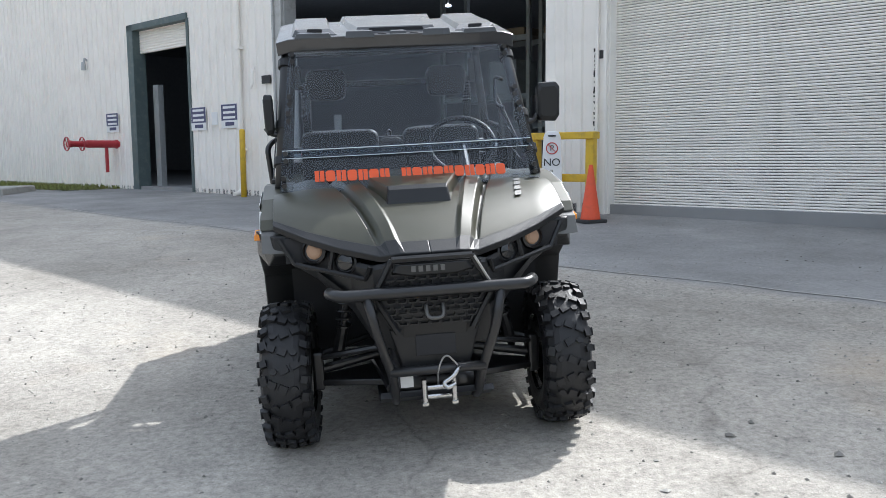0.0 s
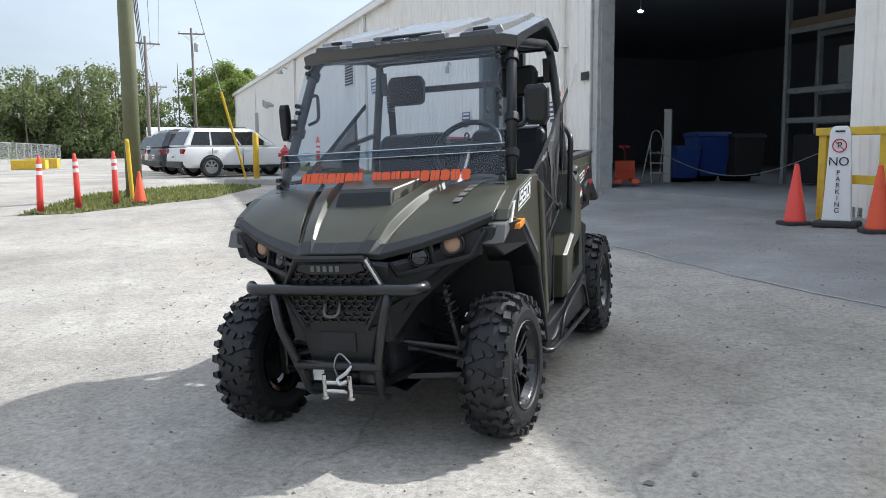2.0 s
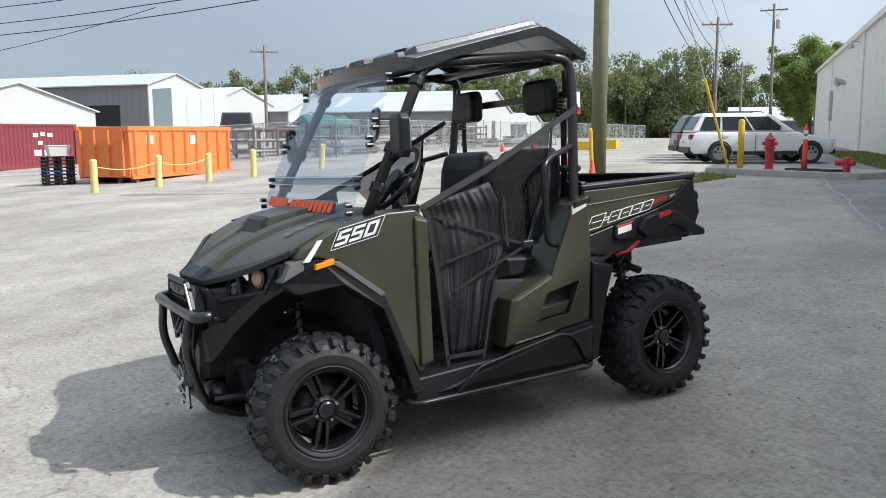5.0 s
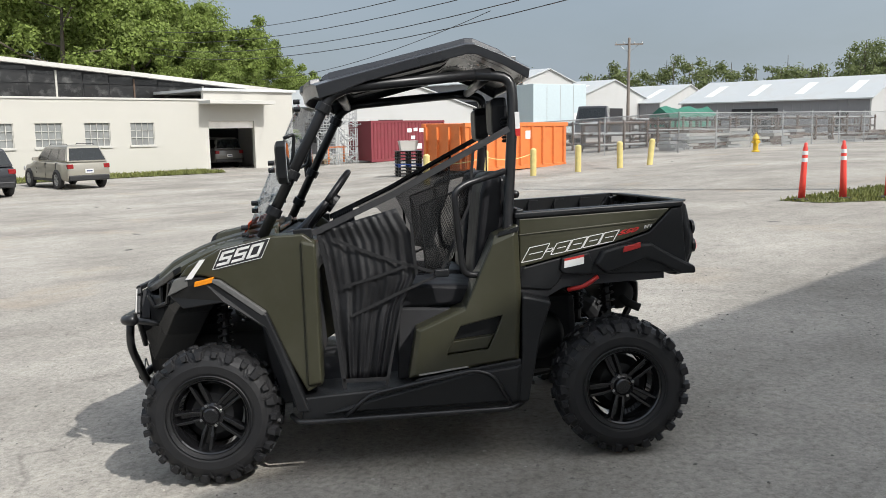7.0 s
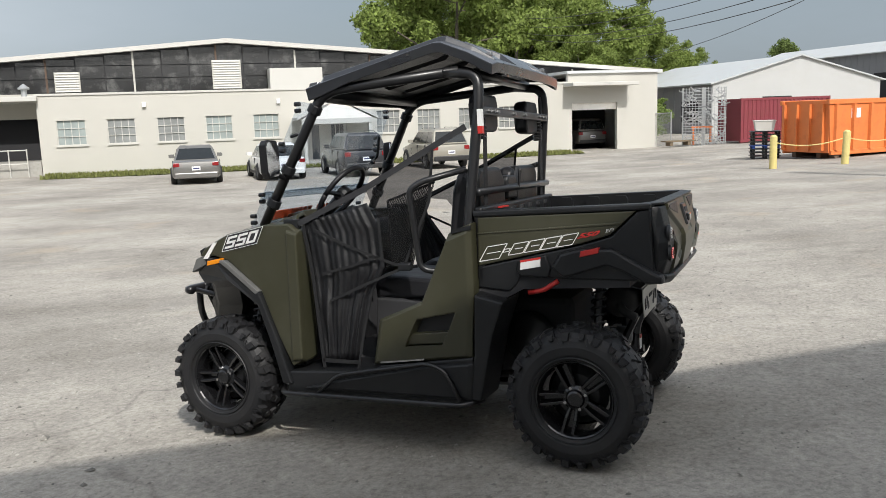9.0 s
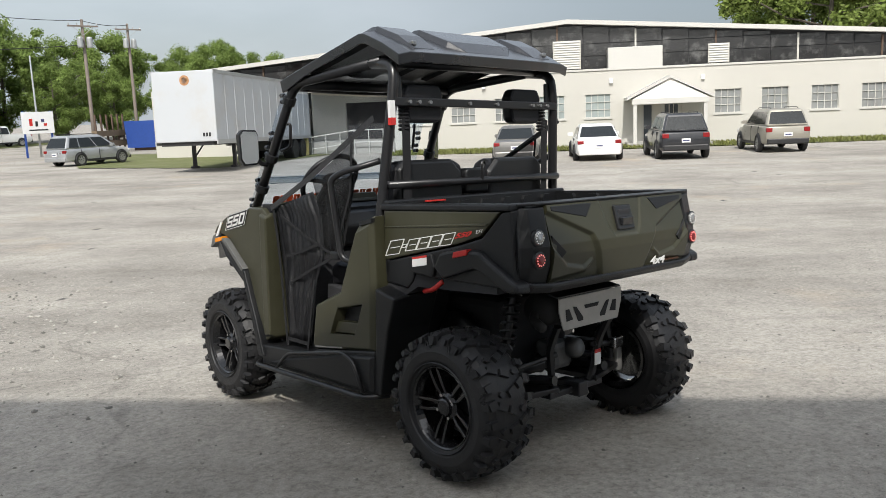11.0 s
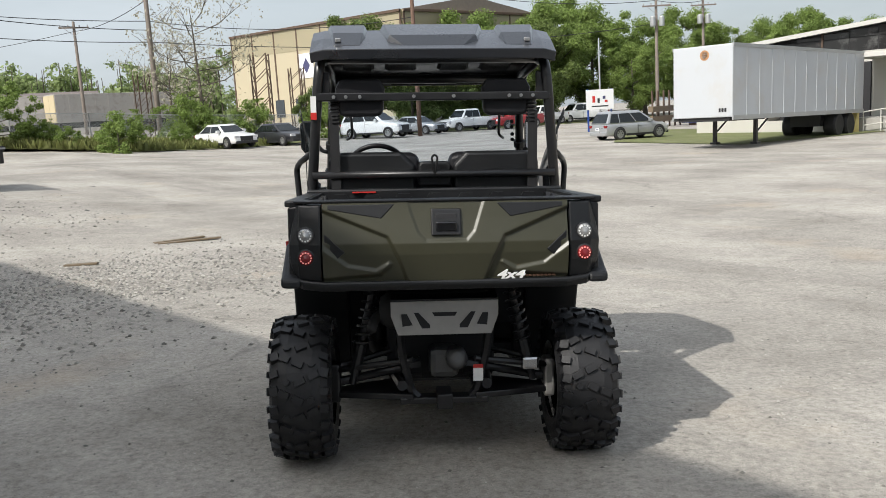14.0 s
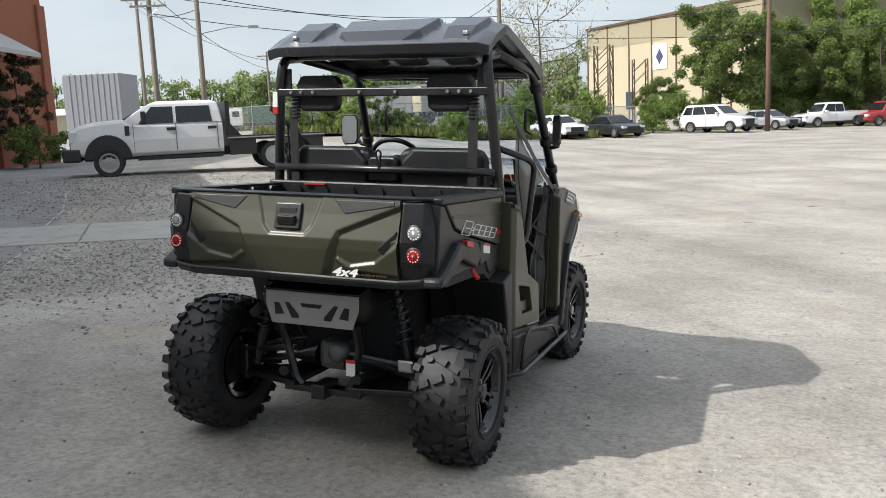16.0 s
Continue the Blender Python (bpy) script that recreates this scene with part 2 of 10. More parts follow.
def glass_material(name, color, rough=0.02, alpha=0.25):
    """Thin sheet glass or acrylic: mostly clear, with a real surface gloss."""
    m = bpy.data.materials.new(name)
    m.use_nodes = True
    nt = m.node_tree
    nt.nodes.remove(nt.nodes["Principled BSDF"])
    tr, gl, mx = nt.nodes.new("ShaderNodeBsdfTransparent"), nt.nodes.new("ShaderNodeBsdfGlossy"), nt.nodes.new("ShaderNodeMixShader")
    tr.inputs["Color"].default_value = (*color, 1)
    gl.inputs["Roughness"].default_value = rough
    fr = nt.nodes.new("ShaderNodeLayerWeight")
    pw = nt.nodes.new("ShaderNodeMath")
    pw.operation, pw.inputs[1].default_value = "POWER", 4.0
    ma = nt.nodes.new("ShaderNodeMath")
    ma.operation, ma.inputs[1].default_value, ma.inputs[2].default_value = "MULTIPLY_ADD", 0.5, 0.035
    nt.links.new(fr.outputs["Facing"], pw.inputs[0])
    nt.links.new(pw.outputs[0], ma.inputs[0])
    nt.links.new(ma.outputs[0], mx.inputs["Fac"])
    nt.links.new(tr.outputs["BSDF"], mx.inputs[1])
    nt.links.new(gl.outputs["BSDF"], mx.inputs[2])
    nt.links.new(mx.outputs["Shader"], nt.nodes["Material Output"].inputs["Surface"])
    return m

M = {}
M["black_plastic"] = material("black_plastic", (0.0085, 0.009, 0.010), 0.40, spec=0.45, var=0.25, scale=5, grain=0.12, grain_scale=500, dirt=(0.035, 0.034, 0.030), dirt_amount=0.12, dirt_scale=3)
M["black_metal"] = material("black_metal", (0.012, 0.012, 0.013), 0.36, var=0.2, scale=8, coat=0.2)
M["tyre"] = material("tyre", (0.013, 0.013, 0.0142), 0.52, spec=0.45, var=0.3, scale=9, grain=0.2, grain_scale=260, dirt=(0.05, 0.047, 0.042), dirt_amount=0.2, dirt_scale=4)
M["rim"] = material("rim", (0.01, 0.01, 0.011), 0.2, var=0.2, metal=0.3, coat=0.8)
M["olive"] = material("olive", (0.038, 0.037, 0.0195), 0.42, var=0.12, scale=3, metal=0.1, coat=0.30, coat_rough=0.32, dirt=(0.11, 0.108, 0.085), dirt_amount=0.22, dirt_scale=2.5)
M["chrome"] = material("chrome", (0.55, 0.55, 0.55), 0.22, metal=1.0, var=0.1)
M["steel"] = material("steel", (0.36, 0.36, 0.36), 0.42, metal=0.9, var=0.15, scale=14)
M["scuffed"] = material("scuffed", (0.11, 0.11, 0.105), 0.5, var=0.3, scale=14, grain=0.2, grain_scale=200)
M["alu"] = material("alu", (0.42, 0.41, 0.39), 0.5, metal=0.6, var=0.2, scale=20, grain=0.1)
M["muffler"] = material("muffler", (0.018, 0.017, 0.016), 0.7, var=0.3, scale=8)
M["cast"] = material("cast", (0.13, 0.13, 0.128), 0.5, metal=0.5, var=0.25, scale=18, grain=0.2)
M["vinyl"] = material("vinyl", (0.012, 0.012, 0.014), 0.45, spec=0.35, var=0.25, scale=12)
M["fabric"] = material("fabric", (0.007, 0.007, 0.0082), 0.42, spec=0.5, var=0.3, scale=14, grain=0.3, grain_scale=900)
M["webbing"] = material("webbing", (0.008, 0.008, 0.009), 0.75, var=0.25, scale=30, grain=0.3, grain_scale=700)
M["strap_grey"] = material("strap_grey", (0.026, 0.026, 0.028), 0.45, var=0.3, scale=40, grain=0.3, grain_scale=700)
M["decal_white"] = material("decal_white", (0.75, 0.75, 0.73), 0.4, var=0.05)
M["script_brown"] = material("script_brown", (0.07, 0.035, 0.02), 0.45, var=0.1)
M["decal_red"] = material("decal_red", (0.5, 0.03, 0.025), 0.35, var=0.08)
M["orange_vinyl"] = material("orange_vinyl", (0.75, 0.10, 0.02), 0.5, var=0.1, scale=20)
M["amber"] = material("amber", (0.75, 0.25, 0.01), 0.25, var=0.1)
M["red_lens"] = material("red_lens", (0.16, 0.012, 0.014), 0.15, var=0.1)
M["red_led"] = glow("red_led", (0.9, 0.25, 0.22), 0.5)
M["clear_lens"] = material("clear_lens", (0.34, 0.34, 0.33), 0.15, var=0.1, metal=0.5)
M["lamp_glow"] = glow("lamp_glow", (0.30, 0.19, 0.12), 0.10)
M["acrylic"] = glass_material("acrylic", (0.86, 0.90, 0.945), 0.03)
M["clear_strip"] = glass_material("clear_strip", (0.70, 0.75, 0.79), 0.25)
M["acrylic_edge"] = material("acrylic_edge", (0.55, 0.6, 0.62), 0.2, var=0.05)
M["mirror"] = material("mirror", (0.8, 0.82, 0.84), 0.03, metal=1.0, var=0.01)
M["white_siding"] = material("white_siding", (0.89, 0.85, 0.79), 0.5, var=0.05, scale=0.7, dirt=(0.50, 0.46, 0.40), dirt_amount=0.25, dirt_scale=0.9)
M["door_steel"] = material("door_steel", (0.88, 0.845, 0.785), 0.45, var=0.06, scale=1.2, dirt=(0.4, 0.38, 0.34), dirt_amount=0.25, dirt_scale=2, random_tint=0.05)
M["grey_steel"] = material("grey_steel", (0.24, 0.26, 0.26), 0.5, var=0.15, scale=4, dirt=(0.1, 0.08, 0.06), dirt_amount=0.5, dirt_scale=6)
M["jamb_grey"] = material("jamb_grey", (0.46, 0.46, 0.45), 0.5, var=0.15, scale=4, dirt=(0.16, 0.14, 0.12), dirt_amount=0.5, dirt_scale=5)
M["green_steel"] = material("green_steel", (0.085, 0.115, 0.115), 0.5, var=0.15, scale=4, dirt=(0.3, 0.3, 0.28), dirt_amount=0.3, dirt_scale=5)
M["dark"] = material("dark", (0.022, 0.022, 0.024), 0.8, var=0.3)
M["interior"] = material("interior", (0.36, 0.36, 0.37), 0.9, var=0.2)
M["interior_floor"] = material("interior_floor", (0.26, 0.26, 0.26), 0.7, var=0.25, scale=2)
M["roof_metal"] = material("roof_metal", (0.62, 0.63, 0.63), 0.45, var=0.1, scale=0.5, metal=0.2)
M["white_paint"] = material("white_paint", (0.52, 0.51, 0.475), 0.55, var=0.04, scale=1.5, dirt=(0.5, 0.47, 0.4), dirt_amount=0.2, dirt_scale=1.2)
M["yellow"] = material("yellow", (0.66, 0.43, 0.03), 0.5, var=0.12, scale=5, dirt=(0.16, 0.12, 0.06), dirt_amount=0.45, dirt_scale=7)
M["pale_yellow"] = material("pale_yellow", (0.62, 0.52, 0.20), 0.6, var=0.12, scale=5, dirt=(0.3, 0.25, 0.15), dirt_amount=0.4, dirt_scale=6)
M["cone_orange"] = material("cone_orange", (0.72, 0.09, 0.03), 0.55, var=0.12, scale=8, dirt=(0.25, 0.09, 0.05), dirt_amount=0.35, dirt_scale=9)
M["rubber"] = material("rubber", (0.03, 0.03, 0.03), 0.75, var=0.2)
M["hydrant_red"] = material("hydrant_red", (0.42, 0.03, 0.04), 0.45, var=0.12, scale=6, dirt=(0.2, 0.02, 0.02), dirt_amount=0.4, dirt_scale=8)
M["sign_white"] = material("sign_white", (0.78, 0.78, 0.78), 0.4, var=0.04)
M["sign_blue"] = material("sign_blue", (0.06, 0.06, 0.14), 0.4, var=0.1)
M["ink"] = material("ink", (0.02, 0.02, 0.022), 0.5, var=0.1)
M["bin_blue"] = material("bin_blue", (0.02, 0.06, 0.26), 0.5, var=0.15)
M["dump_orange"] = material("dump_orange", (0.66, 0.19, 0.05), 0.5, var=0.1, scale=1.5, dirt=(0.35, 0.1, 0.04), dirt_amount=0.45, dirt_scale=2.2)
M["maroon"] = material("maroon", (0.20, 0.035, 0.045), 0.55, var=0.12, scale=1.5, dirt=(0.12, 0.04, 0.03), dirt_amount=0.5)
M["pale_blue"] = material("pale_blue", (0.52, 0.60, 0.62), 0.5, var=0.07)
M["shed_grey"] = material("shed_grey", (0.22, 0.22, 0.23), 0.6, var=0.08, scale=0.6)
M["wood"] = material("wood", (0.17, 0.13, 0.085), 0.8, var=0.25, scale=4, grain=0.4, grain_scale=40)
M["pole_wood"] = material("pole_wood", (0.16, 0.165, 0.095), 0.85, var=0.3, scale=5, grain=0.5, grain_scale=30)
M["pole_grey"] = material("pole_grey", (0.19, 0.16, 0.135), 0.85, var=0.25, scale=3)
M["wire"] = material("wire", (0.03, 0.03, 0.032), 0.6, var=0.1)
M["galv"] = material("galv", (0.42, 0.43, 0.43), 0.45, metal=0.5, var=0.12, scale=8)
M["rust"] = material("rust", (0.10, 0.065, 0.045), 0.8, var=0.35, scale=6)
M["brick"] = material("brick", (0.30, 0.105, 0.055), 0.8, var=0.2, scale=3, grain=0.4, grain_scale=60)
M["beige"] = material("beige", (0.47, 0.41, 0.285), 0.6, var=0.06, scale=0.3, dirt=(0.35, 0.28, 0.17), dirt_amount=0.25, dirt_scale=0.3)
M["beige_band"] = material("beige_band", (0.33, 0.29, 0.19), 0.6, var=0.08, scale=0.4)
M["concrete"] = material("concrete", (0.36, 0.35, 0.32), 0.85, var=0.15, scale=2, grain=0.3, grain_scale=60, dirt=(0.16, 0.15, 0.13), dirt_amount=0.5, dirt_scale=3)
M["window_glass"] = material("window_glass", (0.05, 0.06, 0.07), 0.08, var=0.3, scale=3, spec=0.8)
M["clerestory"] = material("clerestory", (0.022, 0.022, 0.022), 0.12, var=0.6, scale=1.2, dirt=(0.25, 0.25, 0.24), dirt_amount=0.45, dirt_scale=1.4)
M["tail_red"] = material("tail_red", (0.22, 0.010, 0.012), 0.2, var=0.1)
M["head_clear"] = material("head_clear", (0.7, 0.7, 0.72), 0.12, var=0.1, metal=0.3)
M["bark"] = material("bark", (0.10, 0.085, 0.065), 0.9, var=0.3, scale=3)


def leaf_material(name, color):
    m = bpy.data.materials.new(name)
    m.use_nodes = True
    nt = m.node_tree
    p = nt.nodes["Principled BSDF"]
    g = nt.nodes.new("ShaderNodeNewGeometry")
    r = nt.nodes.new("ShaderNodeValToRGB")
    e = r.color_ramp.elements
    e[0].color = (*[c * 0.65 for c in color], 1)
    e[1].color = (*[min(c * 1.5, 1) for c in color], 1)
    nt.links.new(g.outputs["Random Per Island"], r.inputs["Fac"])
    nt.links.new(r.outputs["Color"], p.inputs["Base Color"])
    p.inputs["Roughness"].default_value = 0.6
    p.inputs["Specular IOR Level"].default_value = 0.25
    t = nt.nodes.new("ShaderNodeBsdfTranslucent")
    nt.links.new(r.outputs["Color"], t.inputs["Color"])
    mx = nt.nodes.new("ShaderNodeMixShader")
    mx.inputs["Fac"].default_value = 0.48
    nt.links.new(p.outputs["BSDF"], mx.inputs[1])
    nt.links.new(t.outputs["BSDF"], mx.inputs[2])
    nt.links.new(mx.outputs["Shader"], nt.nodes["Material Output"].inputs["Surface"])
    return m


M["leaf"] = leaf_material("leaf", (0.155, 0.205, 0.062))
M["leaf_light"] = leaf_material("leaf_light", (0.20, 0.255, 0.065))
M["leaf_dull"] = leaf_material("leaf_dull", (0.10, 0.085, 0.05))
M["leaf_mid"] = leaf_material("leaf_mid", (0.195, 0.265, 0.072))
M["leaf_wood"] = leaf_material("leaf_wood", (0.165, 0.195, 0.082))
M["leaf_bloom"] = leaf_material("leaf_bloom", (0.38, 0.36, 0.27))
# far leaves: distance haze is mixed into this paler, greyer green
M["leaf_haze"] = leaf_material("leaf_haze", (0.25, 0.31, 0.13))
M["grass"] = leaf_material("grass", (0.20, 0.215, 0.075))


def ground_material():
    """Dusty crushed stone over old paving; darker smooth concrete beside the warehouse; worn asphalt road."""
    m = bpy.data.materials.new("yard")
    m.use_nodes = True
    nt = m.node_tree
    N, L = nt.nodes.new, nt.links.new
    p = nt.nodes["Principled BSDF"]
    co = N("ShaderNodeTexCoord")

    def noise_node(scale, detail=6, rough=0.6):
        n = N("ShaderNodeTexNoise")
        n.inputs["Scale"].default_value, n.inputs["Detail"].default_value, n.inputs["Roughness"].default_value = scale, detail, rough
        L(co.outputs["Object"], n.inputs["Vector"])
        return n.outputs["Fac"]

    def ramp_node(fac, stops):
        r = N("ShaderNodeValToRGB")
        e = r.color_ramp.elements
        while len(e) < len(stops):
            e.new(0.5)
        for k, (pos, c) in zip(e, stops):
            k.position, k.color = pos, (*c, 1) if isinstance(c, tuple) else (c, c, c, 1)
        L(fac, r.inputs["Fac"])
        return r.outputs["Color"]

    def mix_node(fac, a, b, mode="MIX"):
        x = N("ShaderNodeMix")
        x.data_type, x.blend_type = "RGBA", mode
        for k, v in (("Factor", fac), ("A", a), ("B", b)):
            if isinstance(v, tuple):
                x.inputs[k].default_value = (*v, 1)
            elif isinstance(v, float):
                x.inputs[k].default_value = v
            else:
                L(v, x.inputs[k])
        return x.outputs["Result"]

    dust = ramp_node(noise_node(0.35, 7, 0.6), [(0.32, (0.245, 0.227, 0.198)), (0.5, (0.335, 0.312, 0.275)), (0.7, (0.43, 0.404, 0.357))])
    fine = ramp_node(noise_node(28, 5, 0.7), [(0.3, 0.5), (0.5, 1.0), (0.72, 1.38)])
    col = mix_node(0.7, dust, fine, "MULTIPLY")
    mott = ramp_node(noise_node(4.5, 6, 0.65), [(0.3, 0.82), (0.5, 1.0), (0.7, 1.1)])
    col = mix_node(0.8, col, mott, "MULTIPLY")
    grit = ramp_node(noise_node(110, 3, 0.8), [(0.30, 0.35), (0.44, 1.0), (0.58, 1.0), (0.72, 1.6)])
    col = mix_node(0.7, col, grit, "MULTIPLY")
    vo = N("ShaderNodeTexVoronoi")
    vo.inputs["Scale"].default_value = 38
    vo.inputs["Randomness"].default_value = 1.0
    L(co.outputs["Object"], vo.inputs["Vector"])
    chips = ramp_node(vo.outputs["Distance"], [(0.06, 1.35), (0.12, 1.0), (0.62, 0.97)])
    col = mix_node(0.4, col, chips, "MULTIPLY")
    # long faint tracks along the drive, fine cracks, oil drips
    mpt = N("ShaderNodeMapping")
    mpt.inputs["Rotation"].default_value = (0, 0, -math.atan2(WU.y, WU.x))
    L(co.outputs["Object"], mpt.inputs["Vector"])
    mps = N("ShaderNodeMapping")
    mps.inputs["Scale"].default_value = (0.025, 1.1, 1)
    L(mpt.outputs["Vector"], mps.inputs["Vector"])
    tn = N("ShaderNodeTexNoise")
    tn.inputs["Scale"].default_value, tn.inputs["Detail"].default_value, tn.inputs["Roughness"].default_value = 1.0, 4, 0.6
    L(mps.outputs["Vector"], tn.inputs["Vector"])
    col = mix_node(0.38, col, ramp_node(tn.outputs["Fac"], [(0.36, 0.72), (0.46, 1.0), (0.62, 1.08)]), "MULTIPLY")
    ck = N("ShaderNodeTexVoronoi")
    ck.feature = "DISTANCE_TO_EDGE"
    ck.inputs["Scale"].default_value = 0.32
    wv = N("ShaderNodeTexNoise")
    wv.inputs["Scale"].default_value, wv.inputs["Detail"].default_value = 1.1, 6
    L(co.outputs["Object"], wv.inputs["Vector"])
    vadd = N("ShaderNodeVectorMath")
    vadd.operation = "MULTIPLY_ADD"
    vadd.inputs[1].default_value = (1.4, 1.4, 0)
    L(wv.outputs["Color"], vadd.inputs[0])
    L(co.outputs["Object"], vadd.inputs[2])
    L(vadd.outputs["Vector"], ck.inputs["Vector"])
    cracks = mix_node(ramp_node(noise_node(0.21, 2, 0.5), [(0.46, 1.0), (0.56, 0.0)]), ramp_node(ck.outputs["Distance"], [(0.0, 0.5), (0.006, 1.0)]), (1.0, 1.0, 1.0))
    col = mix_node(0.5, col, cracks, "MULTIPLY")
    sp = N("ShaderNodeTexVoronoi")
    sp.inputs["Scale"].default_value = 0.9
    L(vadd.outputs["Vector"], sp.inputs["Vector"])
    drips = mix_node(1.0, ramp_node(sp.outputs["Distance"], [(0.03, 1.0), (0.10, 0.0)]), ramp_node(noise_node(0.7, 2, 0.5), [(0.5, 0.0), (0.58, 1.0)]), "MULTIPLY")
    blotch = ramp_node(noise_node(1.3, 6, 0.7), [(0.56, 0.0), (0.74, 0.55)])
    col = mix_node(blotch, col, (0.27, 0.255, 0.23))
    rusty = ramp_node(noise_node(0.55, 4, 0.55), [(0.60, 0.0), (0.75, 0.35)])
    col = mix_node(rusty, col, (0.46, 0.36, 0.25))
    # the concrete apron: distance out from the wall
    geo = N("ShaderNodeVectorMath")
    geo.operation = "DOT_PRODUCT"
    geo.inputs[1].default_value = WN
    L(co.outputs["Object"], geo.inputs[0])
    wob = N("ShaderNodeMath")
    wob.operation = "MULTIPLY_ADD"
    wob.inputs[1].default_value, wob.inputs[2].default_value = 0.35, -0.17
    L(noise_node(1.6, 5, 0.6), wob.inputs[0])
    dd = N("ShaderNodeMath")
    dd.operation = "ADD"
    L(geo.outputs["Value"], dd.inputs[0])
    L(wob.outputs["Value"], dd.inputs[1])
    edge = ramp_node(dd.outputs["Value"], [(0.0, 0.0), (1.0, 1.0)])
    mr = N("ShaderNodeMapRange")
    mr.inputs["From Min"].default_value, mr.inputs["From Max"].default_value = -3.35, -3.1
    mr.inputs["To Min"].default_value, mr.inputs["To Max"].default_value = 1.0, 0.0
    L(dd.outputs["Value"], mr.inputs["Value"])
    apron = ramp_node(noise_node(0.9, 7, 0.65), [(0.3, (0.205, 0.200, 0.194)), (0.55, (0.278, 0.272, 0.264)), (0.75, (0.35, 0.342, 0.332))])
    apron = mix_node(0.4, apron, fine, "MULTIPLY")
    col = mix_node(mr.outputs["Result"], col, apron)
    col = mix_node(drips, col, (0.075, 0.072, 0.068))
    L(col, p.inputs["Base Color"])
    p.inputs["Roughness"].default_value = 0.9
    p.inputs["Specular IOR Level"].default_value = 0.25
    hsum = N("ShaderNodeMath")
    hsum.operation = "MULTIPLY_ADD"
    hsum.inputs[1].default_value = 0.6
    L(noise_node(9, 8, 0.7), hsum.inputs[0])
    L(noise_node(40, 6, 0.7), hsum.inputs[2])
    bp = N("ShaderNodeBump")
    bp.inputs["Strength"].default_value, bp.inputs["Distance"].default_value = 0.6, 0.012
    L(hsum.outputs["Value"], bp.inputs["Height"])
    L(bp.outputs["Normal"], p.inputs["Normal"])
    return m


M["yard"] = ground_material()

# ---- ground ----
steps = [-2000, -900, -450, -250, -160, -120, -90, -70, -55, -45] + list(range(-38, 39, 2)) + [45, 55, 70, 90, 120, 160, 250, 450, 900, 2000]
bm = bmesh.new()
grid = [[bm.verts.new((x, y, gz(x, y))) for x in steps] for y in steps]
for a, b in zip(grid, grid[1:]):
    for i in range(len(steps) - 1):
        bm.faces.new((a[i], a[i + 1], b[i + 1], b[i]))
ground = tagged(link_mesh("ground", bm, M["yard"], smooth=True), "dusty pale crushed-stone yard with old paving", "ground", kind="structure")

# ---- warehouse ----
warehouse = thing("warehouse", "long white ribbed-metal warehouse with dock doors", "building", WALL, kind="structure")
EAVE, BASE = 7.18, 0.1


def ribbed(bm, s0, s1, z0, z1, pitch=0.305, depth=0.032):
    """Trapezoid-ribbed sheet, closed behind."""
    prof, s = [(s0, 0.0)], math.ceil(s0 / pitch) * pitch
    while s < s1 - 0.08:
        for ds, d in ((-0.05, 0), (-0.028, depth), (0.028, depth), (0.05, 0), (0.14, 0), (0.15, 0.008), (0.165, 0.008), (0.175, 0)):
            if s0 < s + ds < s1:
                prof.append((s + ds, d))
        s += pitch
    prof.append((s1, 0.0))
    add_loft(bm, [[(a, d, z0) for a, d in prof] + [(s1, -0.2, z0), (s0, -0.2, z0)], [(a, d, z1) for a, d in prof] + [(s1, -0.2, z1), (s0, -0.2, z1)]])


bm = bmesh.new()
for s0, s1, z0, z1 in ((-27.5, -0.95, BASE, EAVE), (-0.95, 3.12, 4.4, EAVE), (3.36, 4.3, BASE, 4.75), (3.12, 10.8, 4.75, EAVE), (3.12, 3.36, 4.4, 4.75),
                       (11.2, 14.62, BASE, 4.75), (10.8, 14.62, 4.75, EAVE), (14.62, 17.45, 4.55, EAVE), (17.45, 30, BASE, EAVE), (30.2, 47.2, BASE, EAVE),
                       (47.4, 66, BASE, EAVE), (66.2, 83, BASE, EAVE)):
    ribbed(bm, s0, s1, z0, z1)
part("wall_front", bm, M["white_siding"], warehouse)
bm = bmesh.new()
for s0, s1 in ((-27.7, -27.5), (83, 83.2)):
    add_prism(bm, [(-40, BASE), (-40, EAVE - 0.05), (-20, 10.6), (0, EAVE - 0.05), (0, BASE)], "x", s0, s1)
add_box(bm, (-27.5, -40.2, BASE), (83, -40, EAVE))
part("wall_end", bm, M["white_siding"], warehouse)
bm = bmesh.new()
add_loft(bm, [[(s, 0.12, EAVE - 0.02), (s, -20, 10.75), (s, -40.4, EAVE - 0.02), (s, -40.4, EAVE + 0.1), (s, -20, 10.9), (s, 0.12, EAVE + 0.1)] for s in (-27.6, 83.6)])
part("roof", bm, M["roof_metal"], warehouse)
bm = bmesh.new()
add_box(bm, (-27.6, 0.04, EAVE - 0.26), (83.6, 0.2, EAVE - 0.03))
part("gutter", bm, M["white_siding"], warehouse, "white eave gutter", bevel=0.02)
for s in (12.42, 30.1, 47.3, 66.1):
    bm = bmesh.new()
    top = EAVE - 0.25
    add_tube(bm, rounded([(s, 0.16, top), (s, 0.12, top - 0.3), (s, 0.1, 0.62), (s, 0.16, 0.45), (s, 0.34, 0.40)], 0.12), 0.055, 8)
    for z in (1.4, 3.6, 5.8):
        add_box(bm, (s - 0.09, 0.0, z - 0.03), (s + 0.09, 0.17, z + 0.03))
    part("downspout", bm, M["white_siding"], warehouse)
